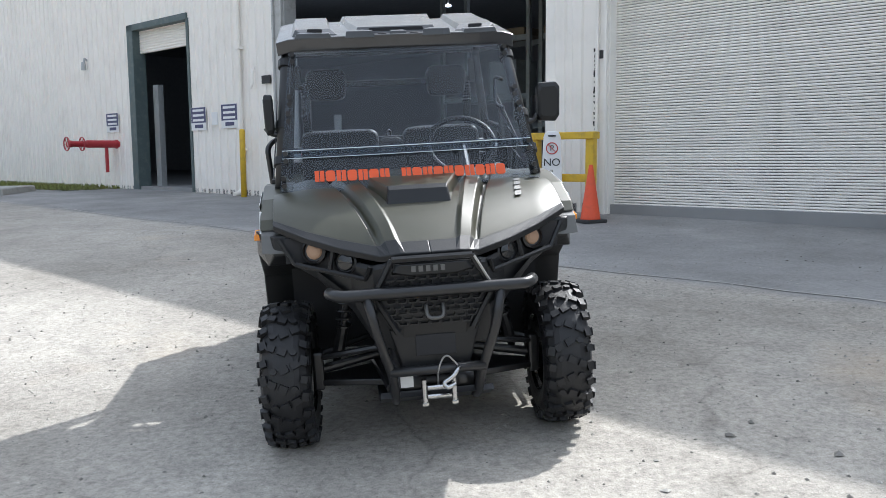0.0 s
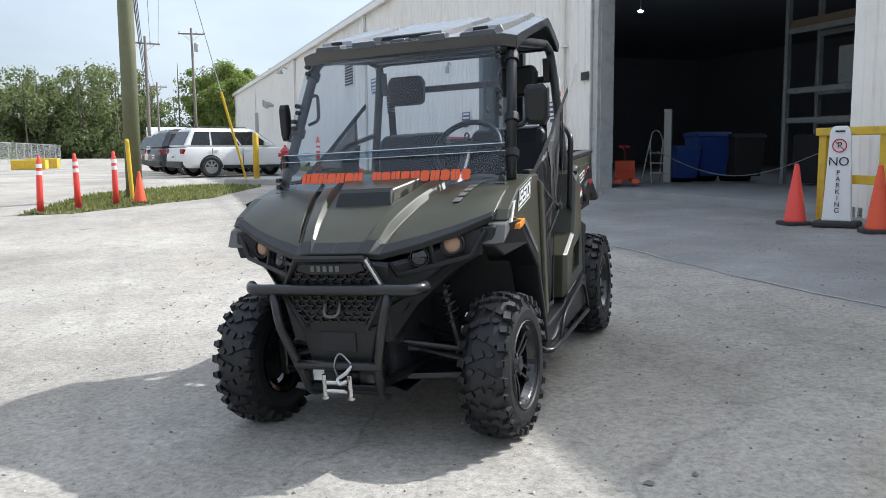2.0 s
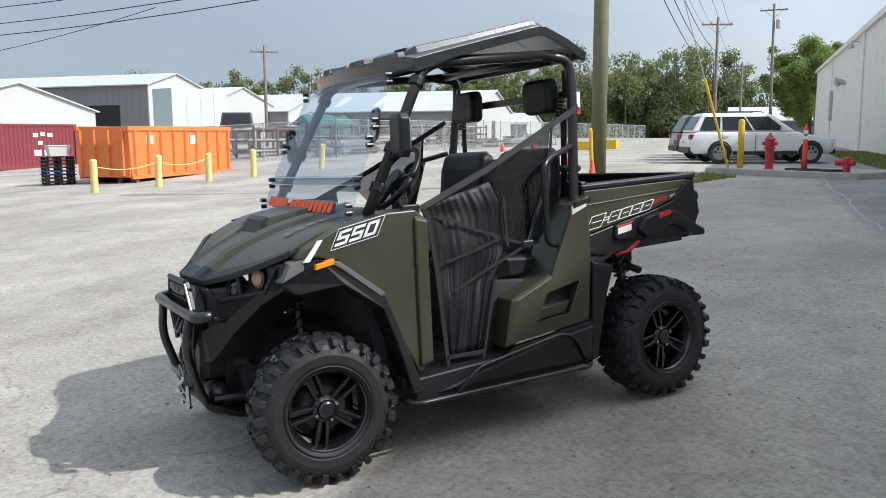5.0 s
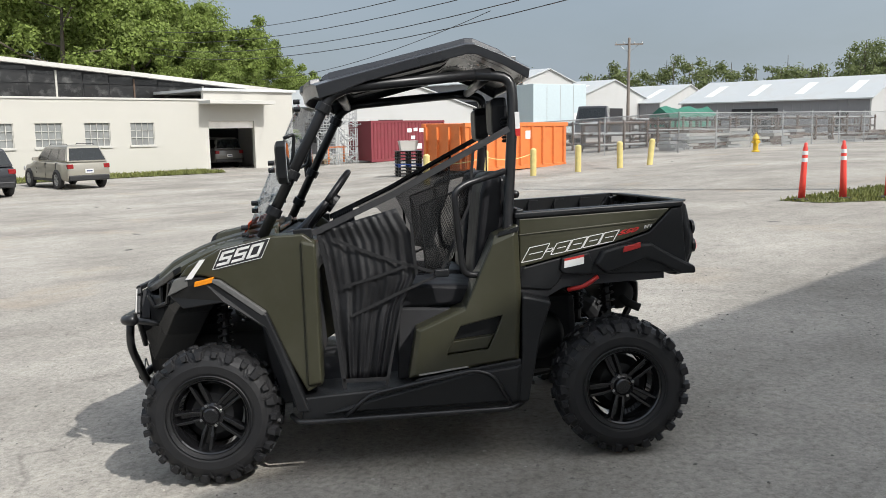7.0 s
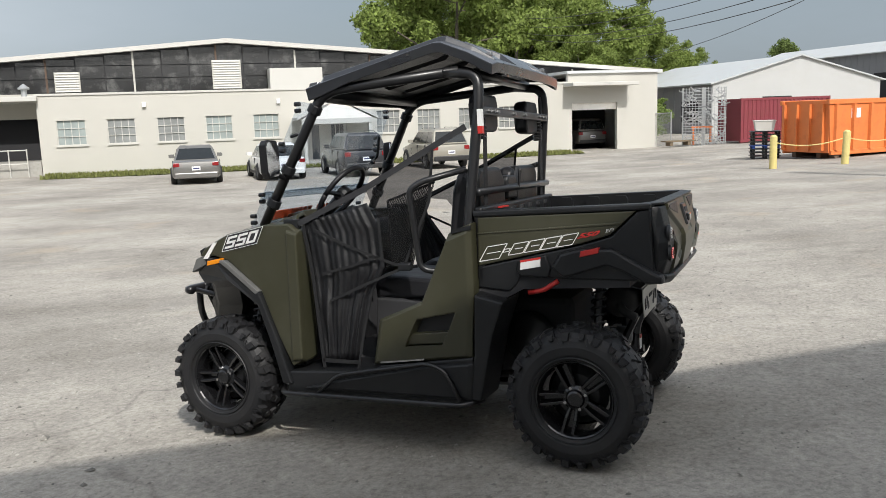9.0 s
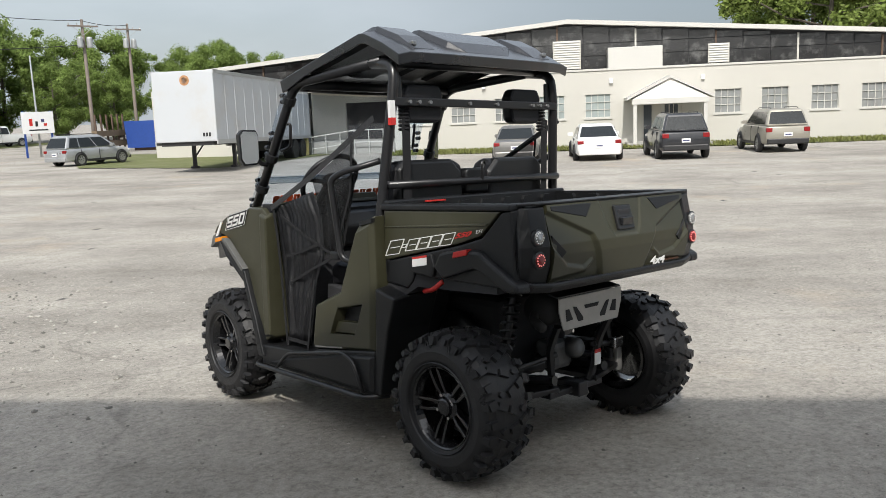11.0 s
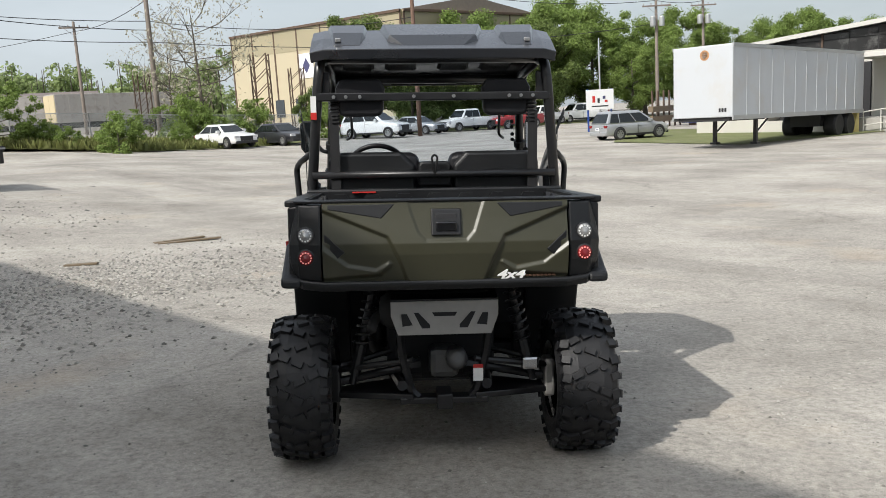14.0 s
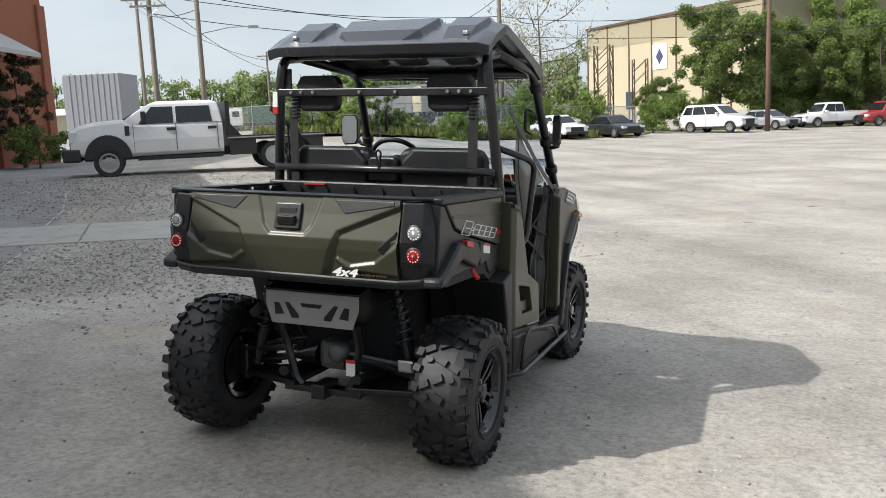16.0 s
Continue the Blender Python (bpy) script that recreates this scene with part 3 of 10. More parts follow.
# interior behind the openings
bm = bmesh.new()
add_box(bm, (-12, -24.2, 0.2), (40, -24, 7))
add_box(bm, (-12.2, -24, 0.2), (-12, -0.2, 7))
add_box(bm, (40, -24, 0.2), (40.2, -0.2, 7))
part("inner_wall", bm, M["interior"], warehouse)
part("inner_floor", box((-12, -24, 0.1), (40, -0.0, 0.49)), M["interior_floor"], warehouse)
tagged(link_mesh("ceiling", box((-12, -24, 6.8), (40, -0.2, 6.95)), M["interior"], WALL), "dark warehouse ceiling", "ceiling", kind="structure")
# jambs of the big bay and of the roll-up door
for name, s0, s1, z1 in (("jamb", 10.8, 11.2, 4.75), ("jamb", 3.12, 3.36, 4.4), ("jamb", -0.95, -0.75, 4.4)):
    bm = box((s0, -0.25, BASE), (s1, 0.06, z1))
    add_box(bm, (s0 + 0.02, 0.06, BASE), (s0 + 0.07, 0.13, z1))
    add_box(bm, (s1 - 0.07, 0.06, BASE), (s1 - 0.02, 0.11, z1))
    part(name, bm, M["jamb_grey"] if s0 > 5 else M["door_steel"], warehouse, bevel=0.008)
part("lintel", box((4.25, -0.25, 4.62), (10.85, 0.07, 4.78)), M["grey_steel"], warehouse)
bm = bmesh.new()
tear = random.Random(8)
for i in range(90):
    z = 0.4 + i * 0.027 + tear.uniform(-0.008, 0.008)
    if tear.random() < 0.62:
        w = tear.uniform(0.008, 0.042)
        add_box(bm, (3.355, 0.04, z), (3.36 + w, 0.055, z + tear.uniform(0.012, 0.04)))
part("torn_seal", bm, M["rubber"], warehouse, "torn black weather seal")
part("plate", box((3.15, 0.06, 2.62), (3.33, 0.075, 2.74)), M["ink"], warehouse)
# frame and half-raised roller of the smaller door
bm = box((17.2, -0.3, BASE), (17.5, 0.05, 4.62))
add_box(bm, (14.6, -0.3, 4.46), (17.5, 0.05, 4.62))
add_box(bm, (14.56, -0.3, BASE), (14.66, 0.03, 4.5))
part("door_frame", bm, M["green_steel"], warehouse, bevel=0.01)
bm = bmesh.new()
for i in range(9):
    z = 3.9 + i * 0.066
    add_lathe(bm, [(0.038, 14.66), (0.038, 17.2)], 8, (0, -0.18, z + 0.033), "x")
part("shutter", bm, M["door_steel"], warehouse, "half-raised ribbed roller shutter")
bm = box((16.75, -0.5, 0.42), (17.0, -0.35, 3.1))
part("inner_post", bm, M["galv"], warehouse)

# roll-up door with its slats
roll_door = thing("door_1", "closed pale roll-up door of ribbed steel slats", "door", WALL @ pose(0, -0.12, 0), kind="structure")
prof = [(-0.016, 0.0), (-0.002, 0.002), (0.006, 0.006), (0.0085, 0.017), (0.006, 0.026), (-0.002, 0.031), (-0.016, 0.0335)]
slat_mesh = None
z = 0.287
while z < 4.4:
    if slat_mesh is None:
        slat_mesh = part("slat", loft([[(s, d, h) for d, h in prof] for s in (-0.9, 3.14)]), M["door_steel"], roll_door)
        slat_mesh.matrix_basis = pose(0, 0, z)
    else:
        twin(slat_mesh, roll_door, pose(0, random.uniform(-0.001, 0.001), z))
    z += 0.0385
part("bottom_bar", box((-0.9, -0.03, 0.255), (3.14, 0.03, 0.285)), M["door_steel"], roll_door)
bm = bmesh.new()
for z in range(46):
    add_box(bm, (-0.62 + 0.004 * math.sin(z), 0.05, 1.5 + z * 0.05), (-0.60 + 0.004 * math.sin(z), 0.075, 1.535 + z * 0.05))
part("hoist_chain", bm, M["rust"], roll_door)

# ---- utility vehicle ----
UTV = pose(0.047, 0, 0, 2.43, -2.63, 0) @ pose(0, 0, 0, 0, 0, 2.05)
utv = thing("utility_vehicle", "olive green side-by-side utility vehicle with black plastic trim and windshield", "utility vehicle", UTV)
PL, BK, OL = M["black_plastic"], M["black_metal"], M["olive"]
R = 0.335


def tyre_block(bm, pts, ang, radius, ht, k=0.84):
    """One tread block: a polygon of (across, along) on the rounded crown, raised by ht."""
    cx, cs = sum(p[0] for p in pts) / len(pts), sum(p[1] for p in pts) / len(pts)

    def at(x, a, up):
        r = radius(x) + up
        th = ang + a / 0.31
        return (x, -r * math.sin(th), r * math.cos(th))

    add_loft(bm, [[at(x, a, -0.012) for x, a in pts], [at(cx + (x - cx) * k, cs + (a - cs) * k, ht) for x, a in pts]])


def slanted(xc, length, wd, slant, a0=0.0):
    c, d = math.cos(slant), math.sin(slant)
    return [(xc + u * c - v * d, a0 + u * d + v * c) for u, v in ((-length / 2, -wd / 2), (length / 2, -wd / 2), (length / 2, wd / 2), (-length / 2, wd / 2))]


def wheel(x, y, z, width, sx, steer=0.0):
    hub = part("wheel", lathe([(0.0, -0.02), (0.13, -0.02), (0.14, 0.0), (0.10, 0.03), (0.0, 0.03)], 20, axis="x"), M["black_metal"], utv, "black alloy wheel with a knobbly tyre")
    hub.matrix_basis = pose(x, y, z, 0, 0, steer) @ (pose(0, 0, 0) if sx > 0 else pose(0, 0, 0, 0, 0, 180))
    h = width / 2
    bm = bmesh.new()
    c = R - 0.016
    crown = lambda q: c - 0.022 * min(abs(q) / h, 1.0) ** 3
    add_lathe(bm, [(0.176, -h + 0.028), (0.186, -h + 0.012), (0.215, -h), (0.25, -h - 0.002), (0.275, -h + 0.006), (c - 0.026, -h + 0.016), (c - 0.008, -h + 0.042), (c, -h * 0.4), (c + 0.001, 0), (c, h * 0.4),
                   (c - 0.008, h - 0.042), (c - 0.026, h - 0.016), (0.275, h - 0.006), (0.25, h + 0.002), (0.215, h), (0.186, h - 0.012), (0.176, h - 0.028)], 56, axis="x", cap=False)
    n = 13
    st = 2 * math.pi / n
    for i in range(n):
        a = st * i
        for s, off in ((1, 0.0), (-1, st / 2)):
            # long slanted bar in two blocks, a round knob beside it
            for u in (-0.17, 0.27):
                tyre_block(bm, slanted(s * h * (0.20 + u), h * 0.40, 0.033, s * 0.42, u * h * 0.42), a + off, crown, 0.015)
            tyre_block(bm, [(s * h * 0.40 + 0.020 * math.cos(q), 0.016 * math.sin(q)) for q in [math.pi * k / 3 for k in range(6)]], a + off + st * 0.42, crown, 0.013)
            # shoulder blocks that run down the sidewall
            for d, w, low in ((0.18, 0.044, 0.278), (0.66, 0.034, 0.288)):
                tyre_block(bm, slanted(s * h * 0.80, h * 0.32, w, s * -0.25), a + off + st * d, crown, 0.016)
                m = Matrix.Rotation(a + off + st * d, 4, "X")
                wl = [(s * (h - 0.03), -w * 0.42, c - 0.03), (s * (h - 0.03), w * 0.42, c - 0.03), (s * (h - 0.004), w * 0.30, low), (s * (h - 0.004), -w * 0.30, low)]
                o = [(s * (h + 0.001), -w * 0.40, c - 0.002), (s * (h + 0.001), w * 0.40, c - 0.002), (s * (h + 0.008), w * 0.26, low + 0.004), (s * (h + 0.008), -w * 0.26, low + 0.004)]
                add_loft(bm, [[m @ Vector(p) for p in wl], [m @ Vector(p) for p in o]])
            # thin moulded chevrons on the sidewall
            for d, r0, r1 in ((0.34, 0.262, 0.296), (0.44, 0.258, 0.290)):
                for q in (-1, 1):
                    m = Matrix.Rotation(a + off + st * d, 4, "X")
                    f0, f1 = Vector((s * (h - 0.002), 0, r0)), Vector((s * (h - 0.012), q * 0.020, r1))
                    add_tube(bm, [m @ f0, m @ f1], 0.0042, 4)
    # bead ring
    add_lathe(bm, [(0.196, h - 0.004), (0.200, h + 0.003), (0.204, h - 0.002)], 48, axis="x", cap=False)
    part("tyre", bm, M["tyre"], hub, "black knobbly tyre with dusty lugs")
    f = h - 0.03
    bm = bmesh.new()
    add_lathe(bm, [(0.150, -h + 0.03), (0.176, -h + 0.02), (0.182, -h + 0.005), (0.17, -h + 0.03), (0.155, -0.02), (0.160, f - 0.02), (0.174, f + 0.012), (0.181, f + 0.020), (0.185, f + 0.010), (0.182, f - 0.02), (0.172, f - 0.06), (0.16, -0.02)], 48, axis="x", cap=False)
    add_lathe(bm, [(0.0, f - 0.055), (0.060, f - 0.05), (0.062, f - 0.025), (0.044, f - 0.016), (0.038, f - 0.002), (0.030, f + 0.003), (0.0, f + 0.003)], 20, axis="x")
    for i in range(5):
        m = Matrix.Rotation(2 * math.pi * (i + 0.3) / 5, 4, "X")
        for q in (-1, 1):
            def ring(yc, zc, w, xo):
                return [m @ Vector((f - 0.055 + xo, yc - w, zc)), m @ Vector((f - 0.055 + xo, yc + w, zc)), m @ Vector((f - 0.024 + xo, yc + w * 0.55, zc)), m @ Vector((f - 0.024 + xo, yc - w * 0.55, zc))]
            add_loft(bm, [ring(q * 0.014, 0.038, 0.0105, 0.0), ring(q * 0.0215, 0.10, 0.0135, 0.014), ring(q * 0.0245, 0.172, 0.0115, 0.022)])
        add_loft(bm, [[m @ Vector((f - 0.065 + e, q * w, zc)) for q, e in ((-1, 0), (1, 0), (1, 0.02), (-1, 0.02))] for w, zc in ((0.016, 0.03), (0.026, 0.10), (0.026, 0.168))])
    part("rim", bm, M["rim"], hub, "glossy black alloy rim with five twin spokes", bevel=0.003)
    part("brake_disc", lathe([(0.05, -0.02), (0.125, -0.02), (0.125, -0.012), (0.05, -0.012)], 28, axis="x"), M["scuffed"], hub)
    for i in range(4):
        a = 2 * math.pi * (i + 0.25) / 4
        part("lug_nut", cyl((f - 0.03, 0.052 * math.cos(a), 0.052 * math.sin(a)), (f - 0.008, 0.052 * math.cos(a), 0.052 * math.sin(a)), 0.008, 6), M["chrome"], hub)


for sx in (1, -1):
    wheel(sx * 0.624, -0.935, 0.325, 0.215, sx, -3.0)
    wheel(sx * 0.635, 1.05, 0.325, 0.268, sx)


def both(name, make, mat, label="", **k):
    """A part on each side; make(sx) gives its mesh."""
    return [part(name, make(sx), mat, utv, label, **k) for sx in (1, -1)]


def side(pts, x0, x1, inset=0.0):
    return lambda sx: prism(pts, "x", sx * x0, sx * x1, inset)


# hood: a ridged skin from the brow over the headlights back to the windshield
FRONT = [(0.0, -1.335, 0.905), (0.06, -1.335, 0.905), (0.105, -1.330, 0.905), (0.122, -1.328, 0.905), (0.165, -1.318, 0.900), (0.182, -1.31, 0.897), (0.197, -1.302, 0.893), (0.205, -1.298, 0.893), (0.36, -1.225, 0.925), (0.50, -1.15, 0.965), (0.645, -1.06, 1.02)]
REAR = [(0.0, -0.60, 1.165), (0.15, -0.60, 1.165), (0.262, -0.60, 1.165), (0.290, -0.60, 1.165), (0.360, -0.60, 1.158), (0.385, -0.60, 1.155), (0.402, -0.60, 1.155), (0.412, -0.60, 1.156), (0.50, -0.595, 1.158), (0.57, -0.59, 1.15), (0.655, -0.56, 1.14)]
LIFT = [0.012, 0.012, 0.012, 0.040, 0.036, 0.002, 0.002, 0.028, 0.024, 0.014, 0.0]


def hood_point(u, v, sx=1, up=0.0):
    i = min(int(u), 9)
    f = u - i
    a = Vector(FRONT[i]).lerp(Vector(FRONT[i + 1]), f)
    b = Vector(REAR[i]).lerp(Vector(REAR[i + 1]), f)
    p = a.lerp(b, v)
    lift = LIFT[i] * (1 - f) + LIFT[i + 1] * f
    p.z += 0.045 * math.sin(math.pi * min(v * 1.08, 1)) + lift * min(v * 5, 1) + up
    p.x *= sx
    return p


bm = bmesh.new()
cols = [(u, s) for s, us in ((-1, range(10, 0, -1)), (1, range(0, 11))) for u in us]
rows = [[bm.verts.new(hood_point(u, j / 10, s)) for u, s in cols] for j in range(11)]
for a, b in zip(rows, rows[1:]):
    for i in range(len(cols) - 1):
        bm.faces.new((a[i], a[i + 1], b[i + 1], b[i]))
hood = part("hood", bm, OL, utv, "scuffed olive green hood with raised ridges", smooth=True)
hood.data.set_sharp_from_angle(angle=radians(20))
sol = hood.modifiers.new("thick", "SOLIDIFY")
sol.thickness, sol.offset = 0.022, -1
bev = hood.modifiers.new("bevel", "BEVEL")
bev.width, bev.segments, bev.limit_method, bev.angle_limit = 0.006, 2, "ANGLE", radians(14)
# scoop in the middle of the hood: a raised wedge with a black lip over its dark mouth
def scoop_ring(w0, y0, w1, y1, up0, up1):
    """Four corners, front pair then rear pair, over the hood's middle."""
    zf, zb = hood_point(1, (1.335 + y0) / 0.735).z, hood_point(1, (1.335 + y1) / 0.735).z
    return [Vector((-w0, y0, zf + up0)), Vector((w0, y0, zf + up0)), Vector((w1, y1, zb + up1)), Vector((-w1, y1, zb + up1))]


part("hood_panel", loft([scoop_ring(0.148, -0.985, 0.275, -0.625, -0.02, -0.02), scoop_ring(0.134, -0.955, 0.250, -0.630, 0.056, 0.044)]), OL, utv, bevel=0.007)
part("scoop", loft([scoop_ring(0.146, -1.005, 0.150, -0.955, -0.01, -0.01), scoop_ring(0.130, -0.972, 0.138, -0.945, 0.050, 0.060)]), PL, utv, "black mouth of the hood scoop", bevel=0.004)
# black brow along the hood's front edge
for sx in (1, -1):
    rg = []
    for u in (0.0, 2.0, 3.0, 4.0, 5.0, 7.0, 8.0, 9.0, 10.0):
        wd = 0.062 if u < 6 else 0.050
        a, b = hood_point(u, 0.0, sx), hood_point(u, wd / 0.75, sx)
        rg.append([a + Vector((0, -0.004, -0.022)), a + Vector((0, -0.008, 0.005)), b + Vector((0, 0, 0.007)), b + Vector((0, 0, -0.02))])
    part("brow", loft(rg), PL, utv, "black brow along the hood", bevel=0.004)
# black front cover under the brow
ST = [(0.0, -1.365, 0.885, 0.50), (0.13, -1.365, 0.885, 0.50), (0.24, -1.335, 0.86, 0.52), (0.33, -1.24, 0.875, 0.66), (0.47, -1.15, 0.93, 0.79), (0.60, -1.075, 0.985, 0.865), (0.675, -1.02, 1.0, 0.89)]


def cover(bm):
    rings = []
    for s in (-1, 1):
        for x, y, zt, zb in (ST[::-1] if s < 0 else ST[1:]):
            rings.append([(s * x, y + 0.05, zt), (s * x, y + 0.035, zt - 0.02), (s * x, y + 0.03, zb + 0.12 * (zt - zb)), (s * x, y, zb + 0.3 * (zt - zb) if x > 0.28 else zb + 0.45 * (zt - zb)), (s * x, y + 0.03, zb), (s * x, y + 0.2, zb), (s * x, y + 0.25, zt)])
    add_loft(bm, rings)


part("front_cover", B(cover), PL, utv, bevel=0.006)
# headlamps in pods, and the dark second lamps
for sx in (1, -1):
    pod = part("headlamp", lathe([(0.055, -0.03), (0.055, 0.012), (0.047, 0.016), (0.043, 0.004), (0.0, 0.0)], 20, axis="y"), BK, utv, "round halogen headlamp, lit")
    pod.matrix_basis = pose(sx * 0.475, -1.125, 0.912, 8, 0, 180 + sx * 22)
    part("bulb_lens", lathe([(0.036, 0.004), (0.032, 0.013), (0.02, 0.019), (0.0, 0.021)], 20, axis="y"), M["lamp_glow"], pod)
    pod = part("headlamp", lathe([(0.052, -0.03), (0.052, 0.012), (0.045, 0.016), (0.041, 0.004), (0.0, 0.0)], 20, axis="y"), BK, utv, "round dark unlit lamp")
    pod.matrix_basis = pose(sx * 0.345, -1.195, 0.868, 8, 0, 180 + sx * 22)
    part("bulb_lens", lathe([(0.038, 0.004), (0.033, 0.012), (0.0, 0.018)], 18, axis="y"), M["rim"], pod)
    # angular surround
    bm = bmesh.new()
    for a, b in (((0.27, -1.255, 0.80), (0.56, -1.115, 0.86)), ((0.56, -1.115, 0.86), (0.62, -1.08, 0.965)), ((0.27, -1.255, 0.80), (0.25, -1.29, 0.86)), ((0.415, -1.18, 0.84), (0.395, -1.18, 0.93))):
        a, b = [Vector((sx * p[0], p[1] - 0.012, p[2])) for p in (a, b)]
        add_tube(bm, [a, b], 0.011, 6)
    part("lamp_surround", bm, PL, utv)
    # outer corner in bare olive
    bm = prism([(-1.095, 0.905), (-1.055, 0.985), (-0.985, 1.01), (-0.99, 0.95)], "x", sx * 0.60, sx * 0.70, 0.06)
    part("corner_panel", bm, M["scuffed"], utv, "scuffed grey corner panel", bevel=0.004)
# grille
bm = prism([(-0.165, 0.875), (0.165, 0.875), (0.235, 0.745), (0.15, 0.60), (-0.15, 0.60), (-0.235, 0.745)], "y", -1.31, -1.352)
part("grille_backing", bm, M["dark"], utv)
bm = bmesh.new()
for j in range(11):
    z = 0.615 + j * 0.0235
    w = 0.15 + (z - 0.60) / 0.145 * 0.085 if z < 0.745 else 0.235 - (z - 0.745) / 0.13 * 0.07
    n = int(w / 0.022)
    for i in range(-n, n + 1):
        x = i * 0.044 + (0.022 if j % 2 else 0)
        if abs(x) > w:
            continue
        add_box(bm, (-0.017, -0.006, -0.0035), (0.017, 0.006, 0.0035), pose(x, -1.362, z))
        for t in (-1, 1):
            add_box(bm, (-0.0095, -0.006, -0.0035), (0.0095, 0.006, 0.0035), pose(x + t * 0.0215, -1.362, z + 0.0118, 0, -t * 60, 0))
part("grille_mesh", bm, PL, utv, "black honeycomb grille")
bm = bmesh.new()
for s in (-1, 1):
    add_tube(bm, [(s * 0.165, -1.368, 0.89), (s * 0.245, -1.365, 0.745), (s * 0.155, -1.365, 0.585)], 0.014, 6)
add_tube(bm, [(-0.165, -1.372, 0.892), (0.165, -1.372, 0.892)], 0.014, 6)
part("grille_frame", bm, PL, utv)
part("grille_edge", tube([(0.172, -1.379, 0.888), (0.25, -1.376, 0.75)], 0.006, 6), M["alu"], utv)
part("badge_panel", prism([(-0.15, 0.872), (0.15, 0.872), (0.168, 0.838), (0.10, 0.822), (-0.10, 0.822), (-0.168, 0.838)], "y", -1.355, -1.38, 0.08), PL, utv, bevel=0.004)
bm = bmesh.new()
for i in range(5):
    add_box(bm, (-0.088 + i * 0.03, -1.384, 0.838), (-0.070 + i * 0.03, -1.379, 0.862))
part("badge", bm, M["scuffed"], utv)
part("tow_hook", tube(rounded([(-0.035, -1.37, 0.70), (-0.035, -1.40, 0.645), (0.035, -1.40, 0.645), (0.035, -1.37, 0.70)], 0.03), 0.008, 8), M["scuffed"], utv, smooth=True)
bm = prism([(-0.20, 0.60), (0.20, 0.60), (0.15, 0.42), (-0.15, 0.42)], "y", -1.22, -1.345, 0.06)
part("chin_panel", bm, PL, utv, bevel=0.006)
part("plate_recess", box((-0.085, -1.352, 0.475), (0.085, -1.34, 0.565)), M["dark"], utv, bevel=0.004)
# tubular bumper
bm = bmesh.new()
add_tube(bm, rounded([(-0.425, -1.33, 0.765), (-0.385, -1.395, 0.76), (0.385, -1.395, 0.76), (0.425, -1.33, 0.765)], 0.05), 0.025, 12)
part("bumper_bar", bm, BK, utv, "black tubular front bumper", smooth=True)
for s in (-1, 1):
    part("bumper_leg", tube(rounded([(s * 0.275, -1.395, 0.755), (s * 0.245, -1.42, 0.60), (s * 0.185, -1.37, 0.40), (s * 0.175, -1.31, 0.27), (s * 0.17, -1.18, 0.26)], 0.06), 0.021, 10), BK, utv, smooth=True)
    part("bumper_brace", tube([(s * 0.33, -1.39, 0.755), (s * 0.30, -1.16, 0.70)], 0.016, 8), BK, utv, smooth=True)
part("bumper_crossbar", tube([(-0.20, -1.385, 0.425), (0.20, -1.385, 0.425)], 0.021, 10), BK, utv, smooth=True)
# winch
winch = part("winch", lathe([(0.0, -0.17), (0.058, -0.165), (0.058, -0.07), (0.03, -0.06), (0.03, 0.06), (0.055, 0.07), (0.055, 0.16), (0.0, 0.165)], 18, (0, -1.26, 0.345), "x"), BK, utv, "black electric winch with a steel fairlead", smooth=True)
bm = bmesh.new()
for z in (0.312, 0.350):
    add_cyl(bm, (-0.05, -1.395, z), (0.05, -1.395, z), 0.011, 10)
for x in (-0.062, 0.062):
    add_cyl(bm, (x, -1.39, 0.285), (x, -1.39, 0.385), 0.011, 10)
    add_cyl(bm, (x, -1.39, 0.275), (x, -1.39, 0.287), 0.016, 6)
part("fairlead", bm, M["chrome"], winch, "bright steel roller fairlead")
part("hook", tube(rounded([(0.085, -1.405, 0.435), (0.06, -1.42, 0.40), (0.015, -1.42, 0.375), (0.03, -1.43, 0.352), (0.065, -1.425, 0.37)], 0.02), 0.010, 8), M["chrome"], winch, smooth=True)
part("cable", tube(rounded([(0.0, -1.36, 0.335), (-0.005, -1.41, 0.43), (0.03, -1.41, 0.50), (0.08, -1.405, 0.44)], 0.05), 0.004, 6), M["steel"], winch)
part("label_plate", box((-0.155, -1.322, 0.335), (-0.10, -1.318, 0.385)), M["decal_white"], winch)

# sides
ARCH_OUT = [(-1.085, 0.985), (-0.93, 0.995), (-0.84, 0.965), (-0.63, 0.80), (-0.535, 0.54), (-0.46, 0.31), (-0.52, 0.31), (-0.575, 0.52), (-0.645, 0.735), (-0.83, 0.87), (-1.03, 0.845), (-1.095, 0.90)]
both("fender_flare", side(ARCH_OUT, 0.50, 0.735, 0.02), PL, "black plastic front fender flare", bevel=0.008)
for ob in utv.children:
    if ob.name.startswith("fender_flare"):
        for v in ob.data.vertices:
            if v.co.y < -0.93 and abs(v.co.x) > 0.6:
                v.co.x *= 1 - 0.115 * min((-0.93 - v.co.y) / 0.15, 1)
GREEN = [(-1.03, 1.0), (-0.99, 1.045), (-0.83, 1.12), (-0.58, 1.165), (-0.44, 1.165), (-0.385, 1.12), (-0.40, 0.44), (-0.47, 0.40), (-0.545, 0.56), (-0.64, 0.81), (-0.84, 0.975), (-0.93, 1.0)]
both("front_panel", side(GREEN, 0.56, 0.705, 0.012), OL, "olive front side panel", bevel=0.008)
